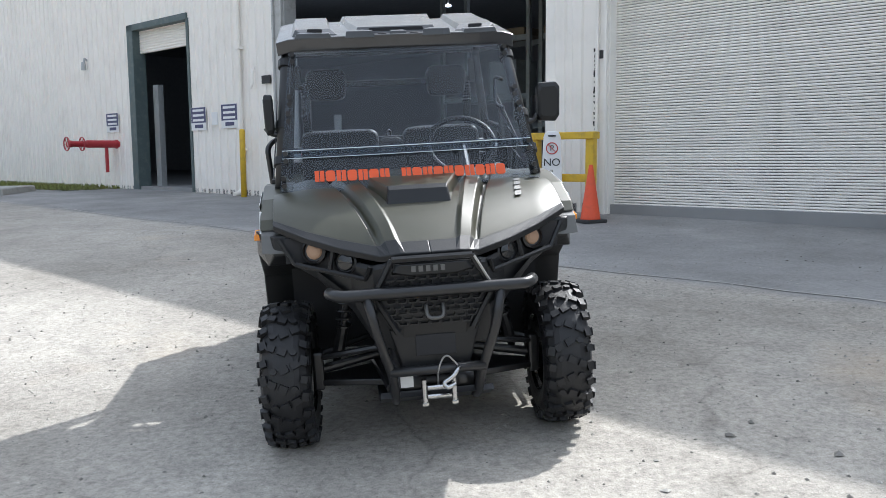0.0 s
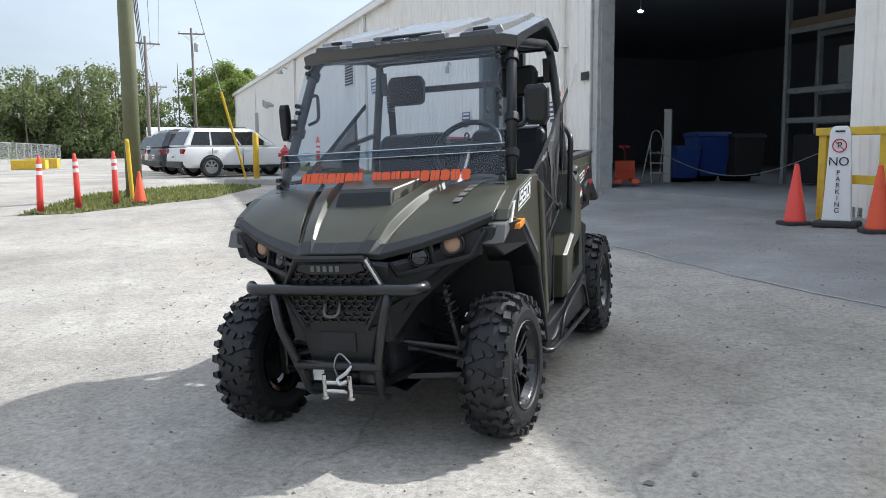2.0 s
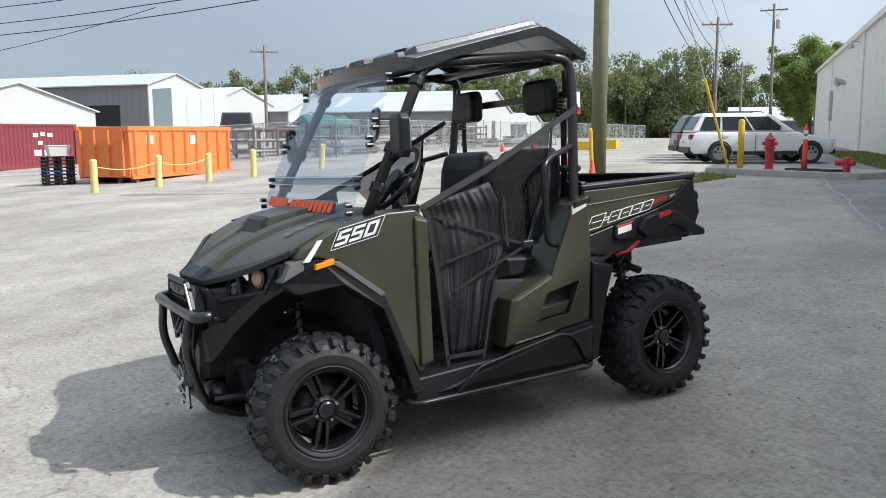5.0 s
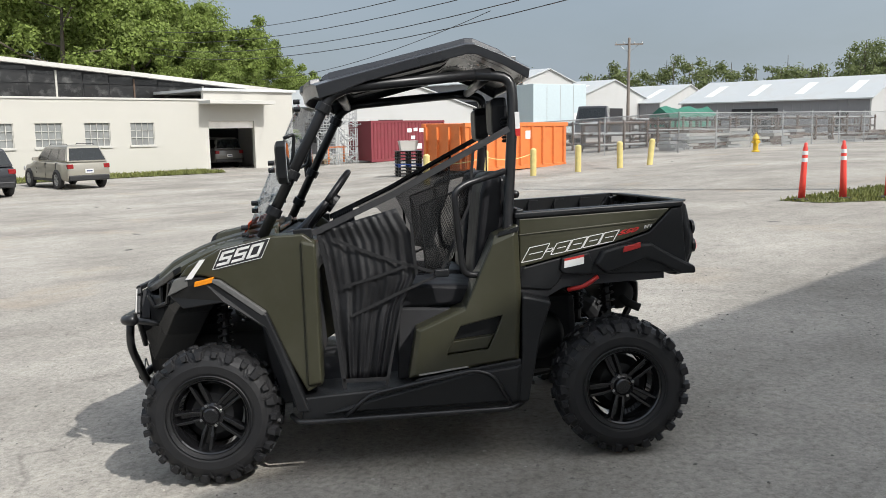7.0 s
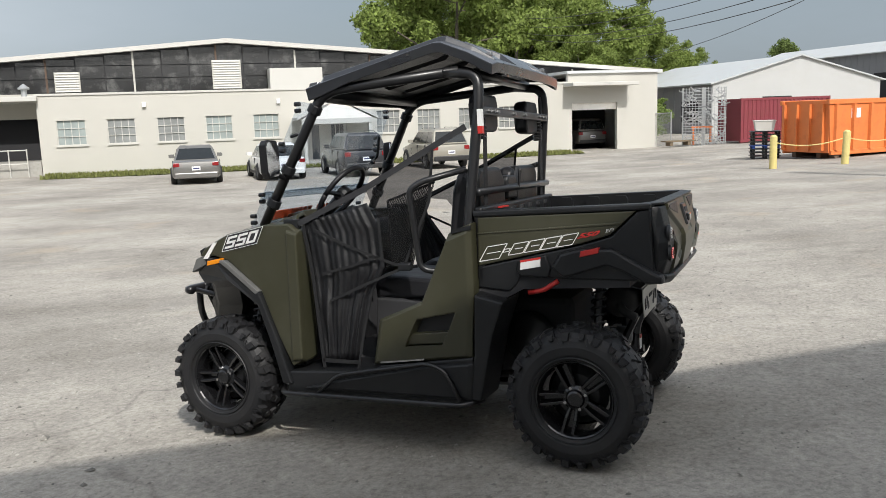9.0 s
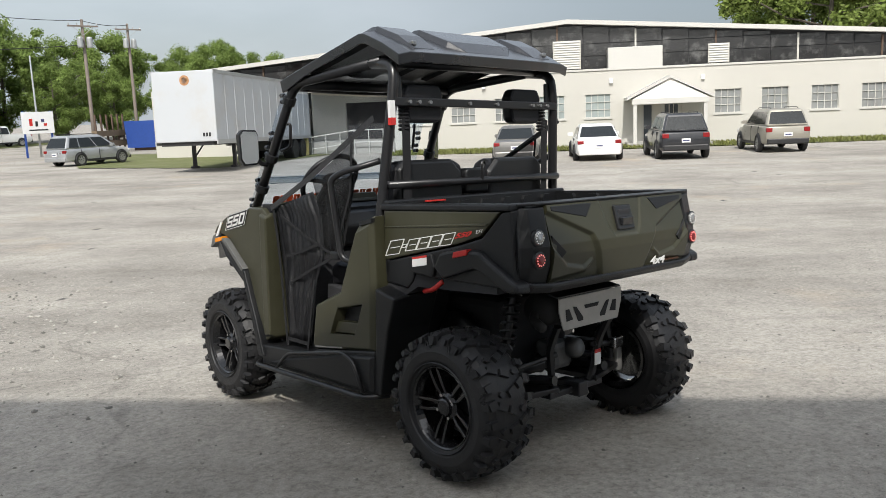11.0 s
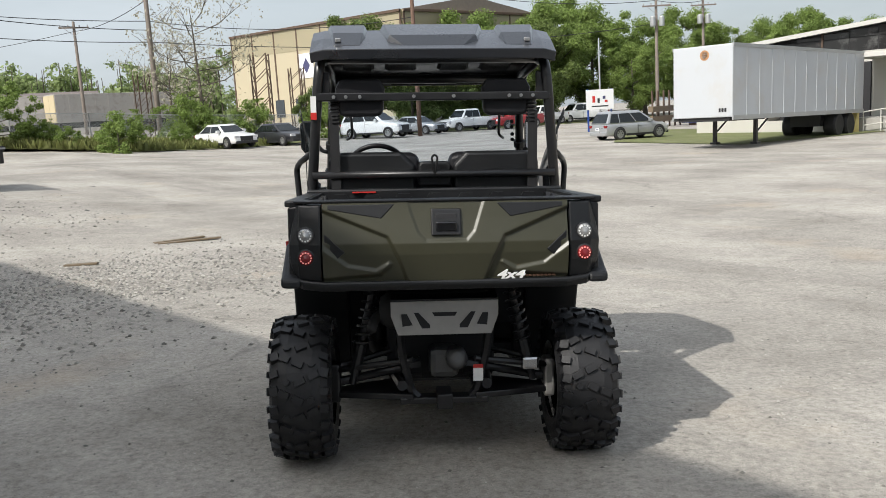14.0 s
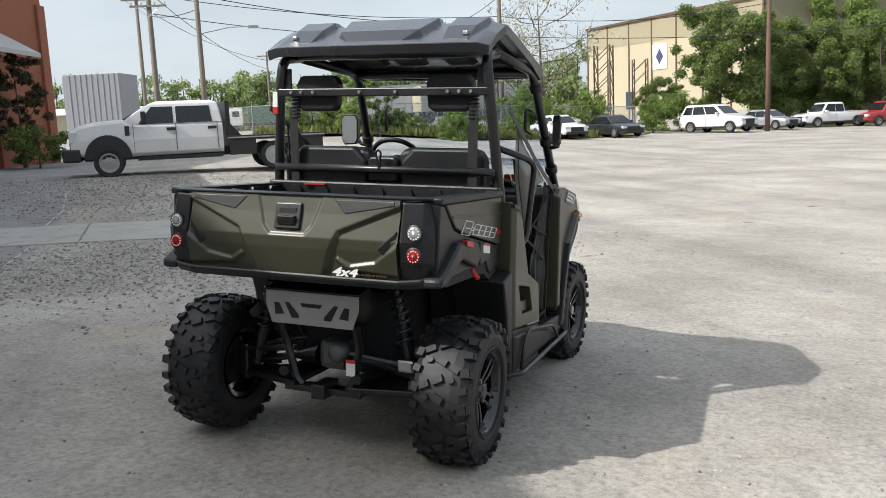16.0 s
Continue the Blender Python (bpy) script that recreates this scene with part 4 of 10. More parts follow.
both("door_edge", side([(-0.455, 1.15), (-0.385, 1.13), (-0.40, 0.43), (-0.47, 0.42)], 0.60, 0.722, 0.06), OL, bevel=0.01)
both("firewall", side([(-0.62, 0.34), (-0.70, 0.86), (-0.60, 1.10), (-0.48, 1.13), (-0.46, 0.34)], 0.0, 0.60), M["dark"])
both("marker_lamp", side([(-0.955, 0.95), (-0.87, 0.965), (-0.865, 0.99), (-0.95, 0.975)], 0.69, 0.739), M["amber"], "amber side marker", bevel=0.003)
both("stripe", side([(-0.998, 0.985), (-0.925, 1.072), (-0.900, 1.074), (-0.968, 0.985)], 0.69, 0.709), M["decal_white"])
both("crease", side([(-0.90, 0.985), (-0.84, 0.975), (-0.635, 0.81), (-0.655, 0.795), (-0.84, 0.945)], 0.70, 0.738), M["scuffed"], "scuffed grey crease", bevel=0.003)
both("sill", side([(-0.52, 0.27), (-0.50, 0.385), (0.0, 0.405), (0.06, 0.44), (0.57, 0.50), (0.55, 0.265)], 0.40, 0.72, 0.02), PL, "black plastic sill", bevel=0.01)
both("sill_cover", side([(-0.40, 0.30), (-0.15, 0.36), (0.30, 0.445), (0.56, 0.47), (0.545, 0.29)], 0.70, 0.738, 0.06), PL, bevel=0.008)
part("floor_pan", box((-0.68, -0.55, 0.33), (0.68, 0.55, 0.385)), M["dark"], utv)
for s in (-1, 1):
    part("step_bar", tube(rounded([(s * 0.66, -0.56, 0.285), (s * 0.755, -0.52, 0.275), (s * 0.755, 0.50, 0.265), (s * 0.66, 0.58, 0.275)], 0.05), 0.014, 8), BK, utv, smooth=True)
    bm = tube(rounded([(s * 0.752, -0.30, 0.285), (s * 0.75, -0.18, 0.385), (s * 0.75, 0.33, 0.465), (s * 0.75, 0.42, 0.43), (s * 0.752, 0.49, 0.285)], 0.05), 0.010, 8)
    part("step_brace", bm, BK, utv, smooth=True)
# rear quarter in front of the rear wheel, with its hollow
OUT = [(0.01, 0.435), (0.06, 0.67), (0.30, 0.765), (0.46, 1.10), (0.575, 1.145), (0.575, 0.80), (0.55, 0.49)]


def quarter(sx):
    bm = bmesh.new()
    x0, x1, x2 = sx * 0.50, sx * 0.705, sx * 0.725
    ring_o = [(x1, y, z) for y, z in OUT]
    ring_i = [(x2, y + (0.30 - y) * 0.10, z + (0.64 - z) * 0.10) for y, z in OUT]
    back = [(x0, y, z) for y, z in OUT]
    hole = [(0.20, 0.54), (0.235, 0.61), (0.27, 0.675), (0.37, 0.695), (0.475, 0.715), (0.44, 0.635), (0.40, 0.555)]
    add_loft(bm, [back, ring_o, ring_i, [(x2, y, z) for y, z in hole], [(sx * 0.665, y + 0.008, z - 0.004) for y, z in hole]], cap=False)
    return bm


both("rear_quarter", quarter, OL, "olive rear quarter panel with a hollow", bevel=0.006)
both("hollow_back", side([(0.18, 0.52), (0.25, 0.69), (0.49, 0.73), (0.42, 0.54)], 0.64, 0.664), PL)
both("hollow_lip", side([(0.195, 0.54), (0.215, 0.60), (0.44, 0.62), (0.405, 0.555)], 0.664, 0.70, 0.08), OL, bevel=0.004)
both("quarter_line", side([(0.06, 0.45), (0.30, 0.475), (0.30, 0.482), (0.06, 0.458)], 0.715, 0.727), M["alu"])
both("rear_trim", side([(0.575, 0.815), (0.725, 0.775), (0.66, 0.60), (0.585, 0.27), (0.50, 0.27), (0.56, 0.50)], 0.45, 0.72, 0.05), PL, "black trim ahead of the rear wheel", bevel=0.01)
both("quarter_black", side([(0.475, 1.095), (0.575, 1.115), (0.575, 1.135), (0.48, 1.115)], 0.70, 0.722), PL)

# cargo bed
BED = [(0.578, 0.930), (0.585, 1.168), (1.345, 1.178), (1.225, 1.072), (1.10, 1.035)]
both("bed_side", side(BED, 0.58, 0.655, 0.012), OL, "olive cargo bed side", bevel=0.006)
both("bed_crease", side([(0.585, 1.085), (0.585, 1.092), (1.275, 1.128), (1.262, 1.115)], 0.60, 0.659), OL, bevel=0.003)
both("bed_cladding", side([(0.573, 0.925), (1.10, 1.03), (1.232, 1.066), (1.352, 1.178), (1.405, 1.185), (1.42, 0.86), (1.378, 0.858), (1.0, 0.868), (0.90, 0.872), (0.79, 0.890), (0.767, 0.842), (0.725, 0.806), (0.570, 0.826)], 0.55, 0.650, 0.02), PL, "black lower bed cladding", bevel=0.008)
both("bed_notch", side([(0.775, 0.905), (0.785, 0.965), (0.925, 0.985), (0.945, 0.925), (0.93, 0.875), (0.80, 0.885)], 0.61, 0.668, 0.05), PL, bevel=0.006)
# thick moulded flare that sweeps down to the rear corner
both("bed_flare", side([(0.945, 0.925), (0.985, 0.990), (1.09, 1.015), (1.235, 1.010), (1.30, 0.968), (1.40, 0.91), (1.45, 0.885), (1.455, 0.848), (1.378, 0.850), (1.27, 0.91), (1.20, 0.935), (1.0, 0.875)], 0.60, 0.682, 0.03), PL, "thick black flare over the rear wheel", bevel=0.012)
both("bed_rail", side([(0.565, 1.168), (0.565, 1.198), (1.405, 1.208), (1.405, 1.180)], 0.585, 0.662, 0.01), PL, "black bed rail", bevel=0.008)
both("reflector", side([(1.085, 0.974), (1.172, 0.992), (1.176, 1.018), (1.092, 1.002)], 0.66, 0.690), M["decal_red"], "red side reflector", bevel=0.003)
both("warning_label", side([(0.797, 0.915), (0.895, 0.930), (0.897, 0.970), (0.800, 0.955)], 0.65, 0.6705), M["decal_white"])
both("warning_strip", side([(0.7995, 0.950), (0.897, 0.965), (0.8975, 0.975), (0.800, 0.960)], 0.65, 0.6715), M["decal_red"])
part("bed_floor", box((-0.62, 0.60, 0.93), (0.62, 1.42, 0.96)), PL, utv)
bm = box((-0.65, 0.575, 0.86), (0.65, 0.615, 1.215))
part("bed_front", bm, PL, utv, bevel=0.01)
bm = bmesh.new()
for s in (-1, 1):
    for i in range(5):
        y = 0.68 + i * 0.165
        add_prism(bm, [(y, 0.95), (y, 1.17), (y + 0.012, 1.19), (y + 0.07, 1.19), (y + 0.082, 1.17), (y + 0.082, 0.95)], "x", s * 0.545, s * 0.572)
for i in range(7):
    x = -0.52 + i * 0.16
    add_prism(bm, [(x, 0.95), (x, 1.17), (x + 0.012, 1.19), (x + 0.07, 1.19), (x + 0.082, 1.17), (x + 0.082, 0.95)], "y", 0.61, 0.635)
    add_prism(bm, [(x, 0.95), (x, 1.14), (x + 0.012, 1.16), (x + 0.07, 1.16), (x + 0.082, 1.14), (x + 0.082, 0.95)], "y", 1.385, 1.41)
part("bed_rib", bm, PL, utv)
both("bed_liner", side([(0.60, 0.95), (0.60, 1.20), (1.40, 1.205), (1.40, 0.95)], 0.570, 0.579), PL, "black ribbed bed liner")
part("bed_label", box((0.30, 0.616, 1.196), (0.42, 0.636, 1.2025)), M["decal_red"], utv)
# tailgate, bulging rearwards at mid height
GATE = [(1.195, 1.452), (1.13, 1.468), (1.03, 1.496), (0.985, 1.494), (0.868, 1.468)]


def gate_y(z):
    for (za, ya), (zb, yb) in zip(GATE, GATE[1:]):
        if z >= zb:
            return ya + (yb - ya) * (za - z) / (za - zb)
    return GATE[-1][1]


def on_gate(pts, d, k=0.9, base=0.012):
    """A raised or flush piece that follows the tailgate's face."""
    cx, cz = sum(p[0] for p in pts) / len(pts), sum(p[1] for p in pts) / len(pts)
    hi = [(cx + (a - cx) * k, cz + (b - cz) * k) for a, b in pts]
    return loft([[(a, gate_y(b) - base, b) for a, b in pts], [(a, gate_y(b) + d, b) for a, b in hi]])


def inside_by(px, pz, poly):
    """Signed distance of points to a polygon, positive inside."""
    d = np.full(px.shape, 1e9)
    ins = np.zeros(px.shape, bool)
    for (ax, az), (bx, bz) in zip(poly, poly[1:] + poly[:1]):
        ex, ez = bx - ax, bz - az
        t = np.clip(((px - ax) * ex + (pz - az) * ez) / (ex * ex + ez * ez), 0, 1)
        d = np.minimum(d, np.hypot(px - ax - t * ex, pz - az - t * ez))
        hit = (az > pz) != (bz > pz)
        cross = ax + (pz - az) / (ez if abs(ez) > 1e-9 else 1e-9) * ex
        ins ^= hit & (px < cross)
    return np.where(ins, d, -d)


def gate_skin(px, pz):
    """How far the sculpted face stands proud."""
    ax = np.abs(px)
    step = lambda poly, w: np.clip(inside_by(ax, pz, poly) / w, 0, 1)
    shield = step([(-0.2, 1.25), (0.52, 1.25), (0.52, 1.165), (0.245, 1.052), (0.205, 0.972), (0.155, 0.84), (-0.2, 0.84)], 0.014)
    bar = step([(0.52, 0.878), (0.265, 0.895), (0.215, 0.945), (0.232, 0.962), (0.290, 0.930), (0.400, 0.950), (0.52, 1.045), (0.52, 0.9)], 0.016)
    dish = step([(-0.1, 1.21), (0.165, 1.21), (0.120, 1.075), (0.085, 1.035), (-0.1, 1.035)], 0.010)
    foot = step([(-0.2, 0.876), (0.6, 0.876), (0.6, 0.80), (-0.2, 0.80)], 0.008)
    return 0.018 * shield + 0.014 * bar * (1 - shield) - 0.007 * dish + 0.006 * foot * (1 - shield)


NX, NZ = 220, 76
gx, gzz = np.meshgrid(np.linspace(-0.503, 0.503, NX), np.linspace(0.862, 1.196, NZ))
face_y = np.interp(gzz, [z for z, _ in GATE[::-1]], [y for _, y in GATE[::-1]]) - 0.012 + gate_skin(gx, gzz)
verts = np.stack([gx, face_y, gzz], -1).reshape(-1, 3).tolist()
faces = [(j * NX + i, j * NX + i + 1, (j + 1) * NX + i + 1, (j + 1) * NX + i) for j in range(NZ - 1) for i in range(NX - 1)]
ring = [i for i in range(NX)] + [j * NX + NX - 1 for j in range(1, NZ)] + [(NZ - 1) * NX + i for i in range(NX - 2, -1, -1)] + [j * NX for j in range(NZ - 2, 0, -1)]
first = len(verts)
verts += [[verts[k][0], 1.40, verts[k][2]] for k in ring]
faces += [(ring[k], first + k, first + (k + 1) % len(ring), ring[(k + 1) % len(ring)]) for k in range(len(ring))]
me = bpy.data.meshes.new("tailgate")
me.from_pydata(verts, [], faces)
me.materials.append(OL)
me.shade_smooth()
me.set_sharp_from_angle(angle=radians(40))
gate = new("tailgate", me)
gate.parent = utv
tagged(gate, "olive tailgate with sculpted panels")
for s in (-1, 1):
    for name, pts, d, mat, k in (("gate_trim", [(0.485, 1.190), (0.205, 1.190), (0.262, 1.132), (0.485, 1.172)], 0.009, PL, 0.97),
                                 ("gate_pocket", [(0.497, 1.075), (0.412, 0.998), (0.497, 0.925)], -0.003, PL, 0.96)):
        part(name, on_gate([(s * a, b) for a, b in pts], d, k), mat, gate, bevel=0.003)
latch = part("latch", on_gate([(-0.063, 1.170), (0.063, 1.170), (0.063, 1.060), (-0.063, 1.060)], 0.012, 0.95), BK, gate, "black tailgate latch handle", bevel=0.004)
part("latch_grip", box((-0.043, 1.475, 1.080), (0.043, 1.503, 1.118)), M["rim"], gate, bevel=0.006)
part("latch_grip", box((-0.043, 1.470, 1.122), (0.043, 1.482, 1.150)), M["dark"], gate, bevel=0.004)
bm = loft([[(x, 1.37, 0.872 + r), (x, y + 0.010, 0.876 + r), (x, y + 0.016, 0.860 + r), (x, y - 0.005, 0.834 + r), (x, 1.37, 0.826 + r)] for x, y, r in ((-0.645, 1.40, 0.03), (-0.59, 1.445, 0.008), (-0.50, 1.466, 0), (0.0, 1.470, 0), (0.50, 1.466, 0), (0.59, 1.445, 0.008), (0.645, 1.40, 0.03))])
part("gate_lip", bm, PL, utv, "black moulded bumper under the tailgate", bevel=0.008)
part("gate_rim", loft([[(x, y - 0.06, 1.196), (x, y, 1.196), (x, y + 0.004, 1.206), (x, y - 0.06, 1.210)] for x, y in ((-0.625, 1.41), (-0.56, 1.448), (-0.45, 1.456), (0.45, 1.456), (0.56, 1.448), (0.625, 1.41))]), PL, utv, bevel=0.004)
for s in (-1, 1):
    cols = ((0.510, 0.0, 0.0), (0.600, -0.018, 0.0), (0.640, -0.055, 1.0))
    bm = loft([[(s * (x - 0.025 * q), 1.36, 1.19)] + [(s * (x + w * q), y + d, z) for z, y, w in ((1.19, 1.452, -0.025), (1.10, 1.470, -0.005), (1.03, 1.486, 0.008), (0.95, 1.482, 0.004), (0.872, 1.455, -0.02))] + [(s * (x - 0.02 * q), 1.36, 0.866)] for x, d, q in cols])
    corner = part("bed_corner", bm, PL, utv, "black rear corner with round lamps", bevel=0.008)
    for z, yl, mat, lab in ((1.068, 1.463, M["clear_lens"], "clear round reversing lamp"), (0.978, 1.466, M["red_lens"], "red round tail lamp")):
        part("lamp_ring", lathe([(0.036, 0.0), (0.036, 0.012), (0.031, 0.014)], 20, (s * 0.572, yl, z), "y"), BK, corner)
        part("tail_lamp", lathe([(0.031, 0.0), (0.030, 0.012), (0.019, 0.018), (0.0, 0.020)], 20, (s * 0.572, yl + 0.002, z), "y"), mat, corner, lab, smooth=True)
        bm = bmesh.new()
        for rr, nn in ((0.022, 12), (0.011, 6)):
            for i in range(nn):
                a = 2 * math.pi * i / nn
                add_cyl(bm, (s * 0.572 + rr * math.cos(a), yl + 0.014, z + rr * math.sin(a)), (s * 0.572 + rr * math.cos(a), yl + 0.0205, z + rr * math.sin(a)), 0.0035, 6)
        part("led", bm, M["red_led"] if mat == M["red_lens"] else M["decal_white"], corner)
letters("4x4", 0.052, M["decal_white"], gate, Matrix.Translation((-0.262, gate_y(0.892) + 0.0045, 0.893)) @ Matrix(((-1, 0, 0, 0), (0, 0, 1, 0), (0, 1, 0, 0), (0, 0, 0, 1))) @ Matrix.Scale(1.45, 4, (1, 0, 0)), shear=0.3, depth=0.0015, bold=0.0015)
bm = bmesh.new()
for i in range(8):
    add_box(bm, (-0.335 - i * 0.0165, gate_y(0.886) - 0.006, 0.884), (-0.3235 - i * 0.0165, gate_y(0.886) + 0.004, 0.890))
part("script", bm, M["script_brown"], gate)

# ---- vehicle: cage, roof, cabin, running gear ----
PR = 0.026
for s in (-1, 1):
    part("front_pillar", tube(rounded([(s * 0.625, -0.645, 1.15), (s * 0.565, -0.285, 1.80), (s * 0.56, -0.20, 1.84), (s * 0.56, 0.50, 1.875)], 0.08), PR, 12), BK, utv, smooth=True)
    part("rear_pillar", tube(rounded([(s * 0.56, 0.42, 1.872), (s * 0.565, 0.595, 1.85), (s * 0.58, 0.60, 1.72), (s * 0.635, 0.535, 1.13), (s * 0.64, 0.53, 1.0)], 0.09), PR, 12), BK, utv, smooth=True)
    part("grab_hoop", tube(rounded([(s * 0.66, 0.44, 0.905), (s * 0.705, 0.300, 0.92), (s * 0.735, 0.275, 1.315), (s * 0.71, 0.33, 1.35), (s * 0.625, 0.535, 1.40)], 0.05), 0.016, 8), BK, utv, smooth=True)
    # clamp collars on the front pillar
    for z, k in ((1.27, 0.185), (1.44, 0.45), (1.75, 0.92)):
        a, b = Vector((s * 0.625, -0.645, 1.15)), Vector((s * 0.565, -0.285, 1.80))
        w = (b - a).normalized()
        c = a.lerp(b, k)
        part("clamp", cyl(c - w * 0.022, c + w * 0.022, 0.038, 10), PL, utv, bevel=0.004)
    if s > 0:
        part("warning_sticker", box((0.588, 0.600, 1.60), (0.616, 0.622, 1.68)), M["decal_white"], utv)
        part("sticker_stripe", box((0.5875, 0.5995, 1.565), (0.6165, 0.6225, 1.60)), M["decal_red"], utv)
part("roof_crossbar", tube([(-0.56, -0.24, 1.83), (0.56, -0.24, 1.83)], PR, 10), BK, utv, smooth=True)
part("roof_crossbar", tube([(-0.56, 0.50, 1.875), (0.56, 0.50, 1.875)], PR, 10), BK, utv, smooth=True)
part("rear_crossbar", box((-0.59, 0.595, 1.655), (0.59, 0.622, 1.695)), BK, utv, "flat black cross bar", bevel=0.005)
part("belt_bar", tube([(-0.62, 0.585, 1.285), (0.62, 0.585, 1.285)], 0.019, 10), BK, utv, smooth=True)
bm = bmesh.new()
for x in (-0.50, -0.44, -0.38, -0.10, 0.10, 0.37, 0.44, 0.50):
    add_cyl(bm, (x, 0.62, 1.675), (x, 0.634, 1.675), 0.009, 8)
part("bolt", bm, M["steel"], utv)

# moulded roof: a wedge that rises to the rear and drops off again, with raised panels between narrow channels
RXS = [0.0, 0.10, 0.20, 0.30, 0.42, 0.545, 0.608]
RYS = [(-0.455, 1.868), (-0.33, 1.888), (-0.12, 1.924), (0.064, 1.960), (0.24, 1.997), (0.385, 2.028), (0.425, 2.026), (0.56, 1.968), (0.715, 1.898)]


def roof_z(x, y):
    for (ya, za), (yb, zb) in zip(RYS, RYS[1:]):
        if y <= yb:
            break
    z = za + (zb - za) * (y - ya) / (yb - ya)
    return z - (0.014 * max(abs(x) - 0.545, 0) / 0.063)


def roof_point(x, j):
    y, z = RYS[j]
    y += 0.115 * (x / 0.608) ** 2 * max(0, 1 - j / 2.5) - (0.03 * (x / 0.608) ** 4 if j == len(RYS) - 1 else 0)
    return Vector((x, y, roof_z(x, RYS[j][0])))


M["roof_plastic"] = material("roof_plastic", (0.012, 0.013, 0.016), 0.30, spec=0.6, coat=0.85, coat_rough=0.20, var=0.2, scale=3, grain=0.08, grain_scale=300, dirt=(0.07, 0.07, 0.066), dirt_amount=0.15, dirt_scale=4)
bm = bmesh.new()
rim_x = [-x for x in RXS[:0:-1]] + RXS
rows = [[bm.verts.new(roof_point(x, j)) for x in rim_x] for j in range(len(RYS))]
for a, b in zip(rows, rows[1:]):
    for i in range(len(rim_x) - 1):
        bm.faces.new((a[i], a[i + 1], b[i + 1], b[i]))
# turned-down edge all round
loop = rows[0] + [r[-1] for r in rows[1:]] + rows[-1][-2::-1] + [r[0] for r in rows[-2:0:-1]]
low = [bm.verts.new((v.co.x * 0.992, v.co.y + (0.012 if v.co.y < -0.2 else -0.008 if v.co.y > 0.6 else 0), v.co.z - (0.062 if v.co.y < -0.2 else 0.048))) for v in loop]
for i in range(len(loop)):
    k = (i + 1) % len(loop)
    bm.faces.new((loop[i], loop[k], low[k], low[i]))
roof = part("roof", bm, M["roof_plastic"], utv, "black moulded plastic roof with raised panels")
sol = roof.modifiers.new("thick", "SOLIDIFY")
sol.thickness, sol.offset = 0.010, -1
bev = roof.modifiers.new("bevel", "BEVEL")
bev.width, bev.segments, bev.limit_method, bev.angle_limit = 0.004, 2, "ANGLE", radians(25)


def roof_bump(pts, h, k=0.9, name="roof_panel", mat=None):
    """A raised piece over a plan outline of (x, y)."""
    cx, cy = sum(p[0] for p in pts) / len(pts), sum(p[1] for p in pts) / len(pts)
    hi = [(cx + (x - cx) * k, cy + (y - cy) * (1 - (1 - k) * 0.6)) for x, y in pts]
    part(name, loft([[(x, y, roof_z(x, y) - 0.015) for x, y in pts], [(x, y, roof_z(x, y) + h) for x, y in hi]]), mat or M["roof_plastic"], roof, bevel=0.004)


def roof_ridge(cols, h, name="roof_panel", bow=0.0):
    """A raised panel that runs over the peak: (y, inner x, outer x) from front to rear."""
    rings = []
    for k, (y, a, b) in enumerate(cols):
        end = k in (0, len(cols) - 1)
        up = 0.0 if end else h
        e = 0.0 if end else 0.020
        rings.append([(a, y, roof_z(a, y) - 0.012), (b, y, roof_z(b, y) - 0.012), (b - (e if b > a else -e), y, roof_z(b, y) + up), (a + (e if b > a else -e), y, roof_z(a, y) + up)])
    part(name, loft(rings), M["roof_plastic"], roof, bevel=0.004)


# centre platform with its dark mouth
roof_ridge([(-0.325, -0.205, 0.205), (-0.295, -0.215, 0.215), (0.02, -0.245, 0.245), (0.33, -0.265, 0.265), (0.385, -0.27, 0.27), (0.425, -0.27, 0.27), (0.60, -0.235, 0.235), (0.67, -0.15, 0.15)], 0.030)
part("roof_mouth", loft([[(x, y, z) for x, z in ((-0.150, roof_z(0, -0.31) - 0.006), (0.150, roof_z(0, -0.31) - 0.006), (0.135, roof_z(0, -0.30) + 0.022), (-0.135, roof_z(0, -0.30) + 0.022))] for y in (-0.318, -0.28)]), M["dark"], roof)
for s in (-1, 1):
    roof_ridge([(-0.335, s * 0.30, s * 0.47), (-0.28, s * 0.315, s * 0.53), (0.02, s * 0.322, s * 0.54), (0.33, s * 0.325, s * 0.54), (0.385, s * 0.325, s * 0.54), (0.425, s * 0.325, s * 0.54), (0.55, s * 0.33, s * 0.52), (0.66, s * 0.36, s * 0.49)], 0.026)
    # low blocks along the front edge
    roof_bump([(s * 0.225, -0.452), (s * 0.265, -0.44), (s * 0.255, -0.345), (s * 0.165, -0.345), (s * 0.115, -0.455)], 0.020, 0.88)
    roof_bump([(s * 0.33, -0.425), (s * 0.515, -0.375), (s * 0.50, -0.325), (s * 0.33, -0.345)], 0.012, 0.9)
    roof_bump([(s * 0.37, -0.325), (s * 0.455, -0.30), (s * 0.435, -0.275), (s * 0.385, -0.29)], 0.0285, 0.9, "roof_vent", M["dark"])
    roof_bump([(s * 0.055, -0.435), (s * 0.105, -0.43), (s * 0.10, -0.39), (s * 0.06, -0.39)], 0.004, 0.9, "roof_vent", M["dark"])
    part("roof_bolt", box((s * 0.455, 0.615, roof_z(0.47, 0.63) + 0.004), (s * 0.485, 0.640, roof_z(0.47, 0.63) + 0.024)), M["steel"], roof, bevel=0.004)
roof_bump([(-0.045, -0.44), (0.045, -0.44), (0.04, -0.35), (-0.04, -0.35)], 0.014, 0.86)
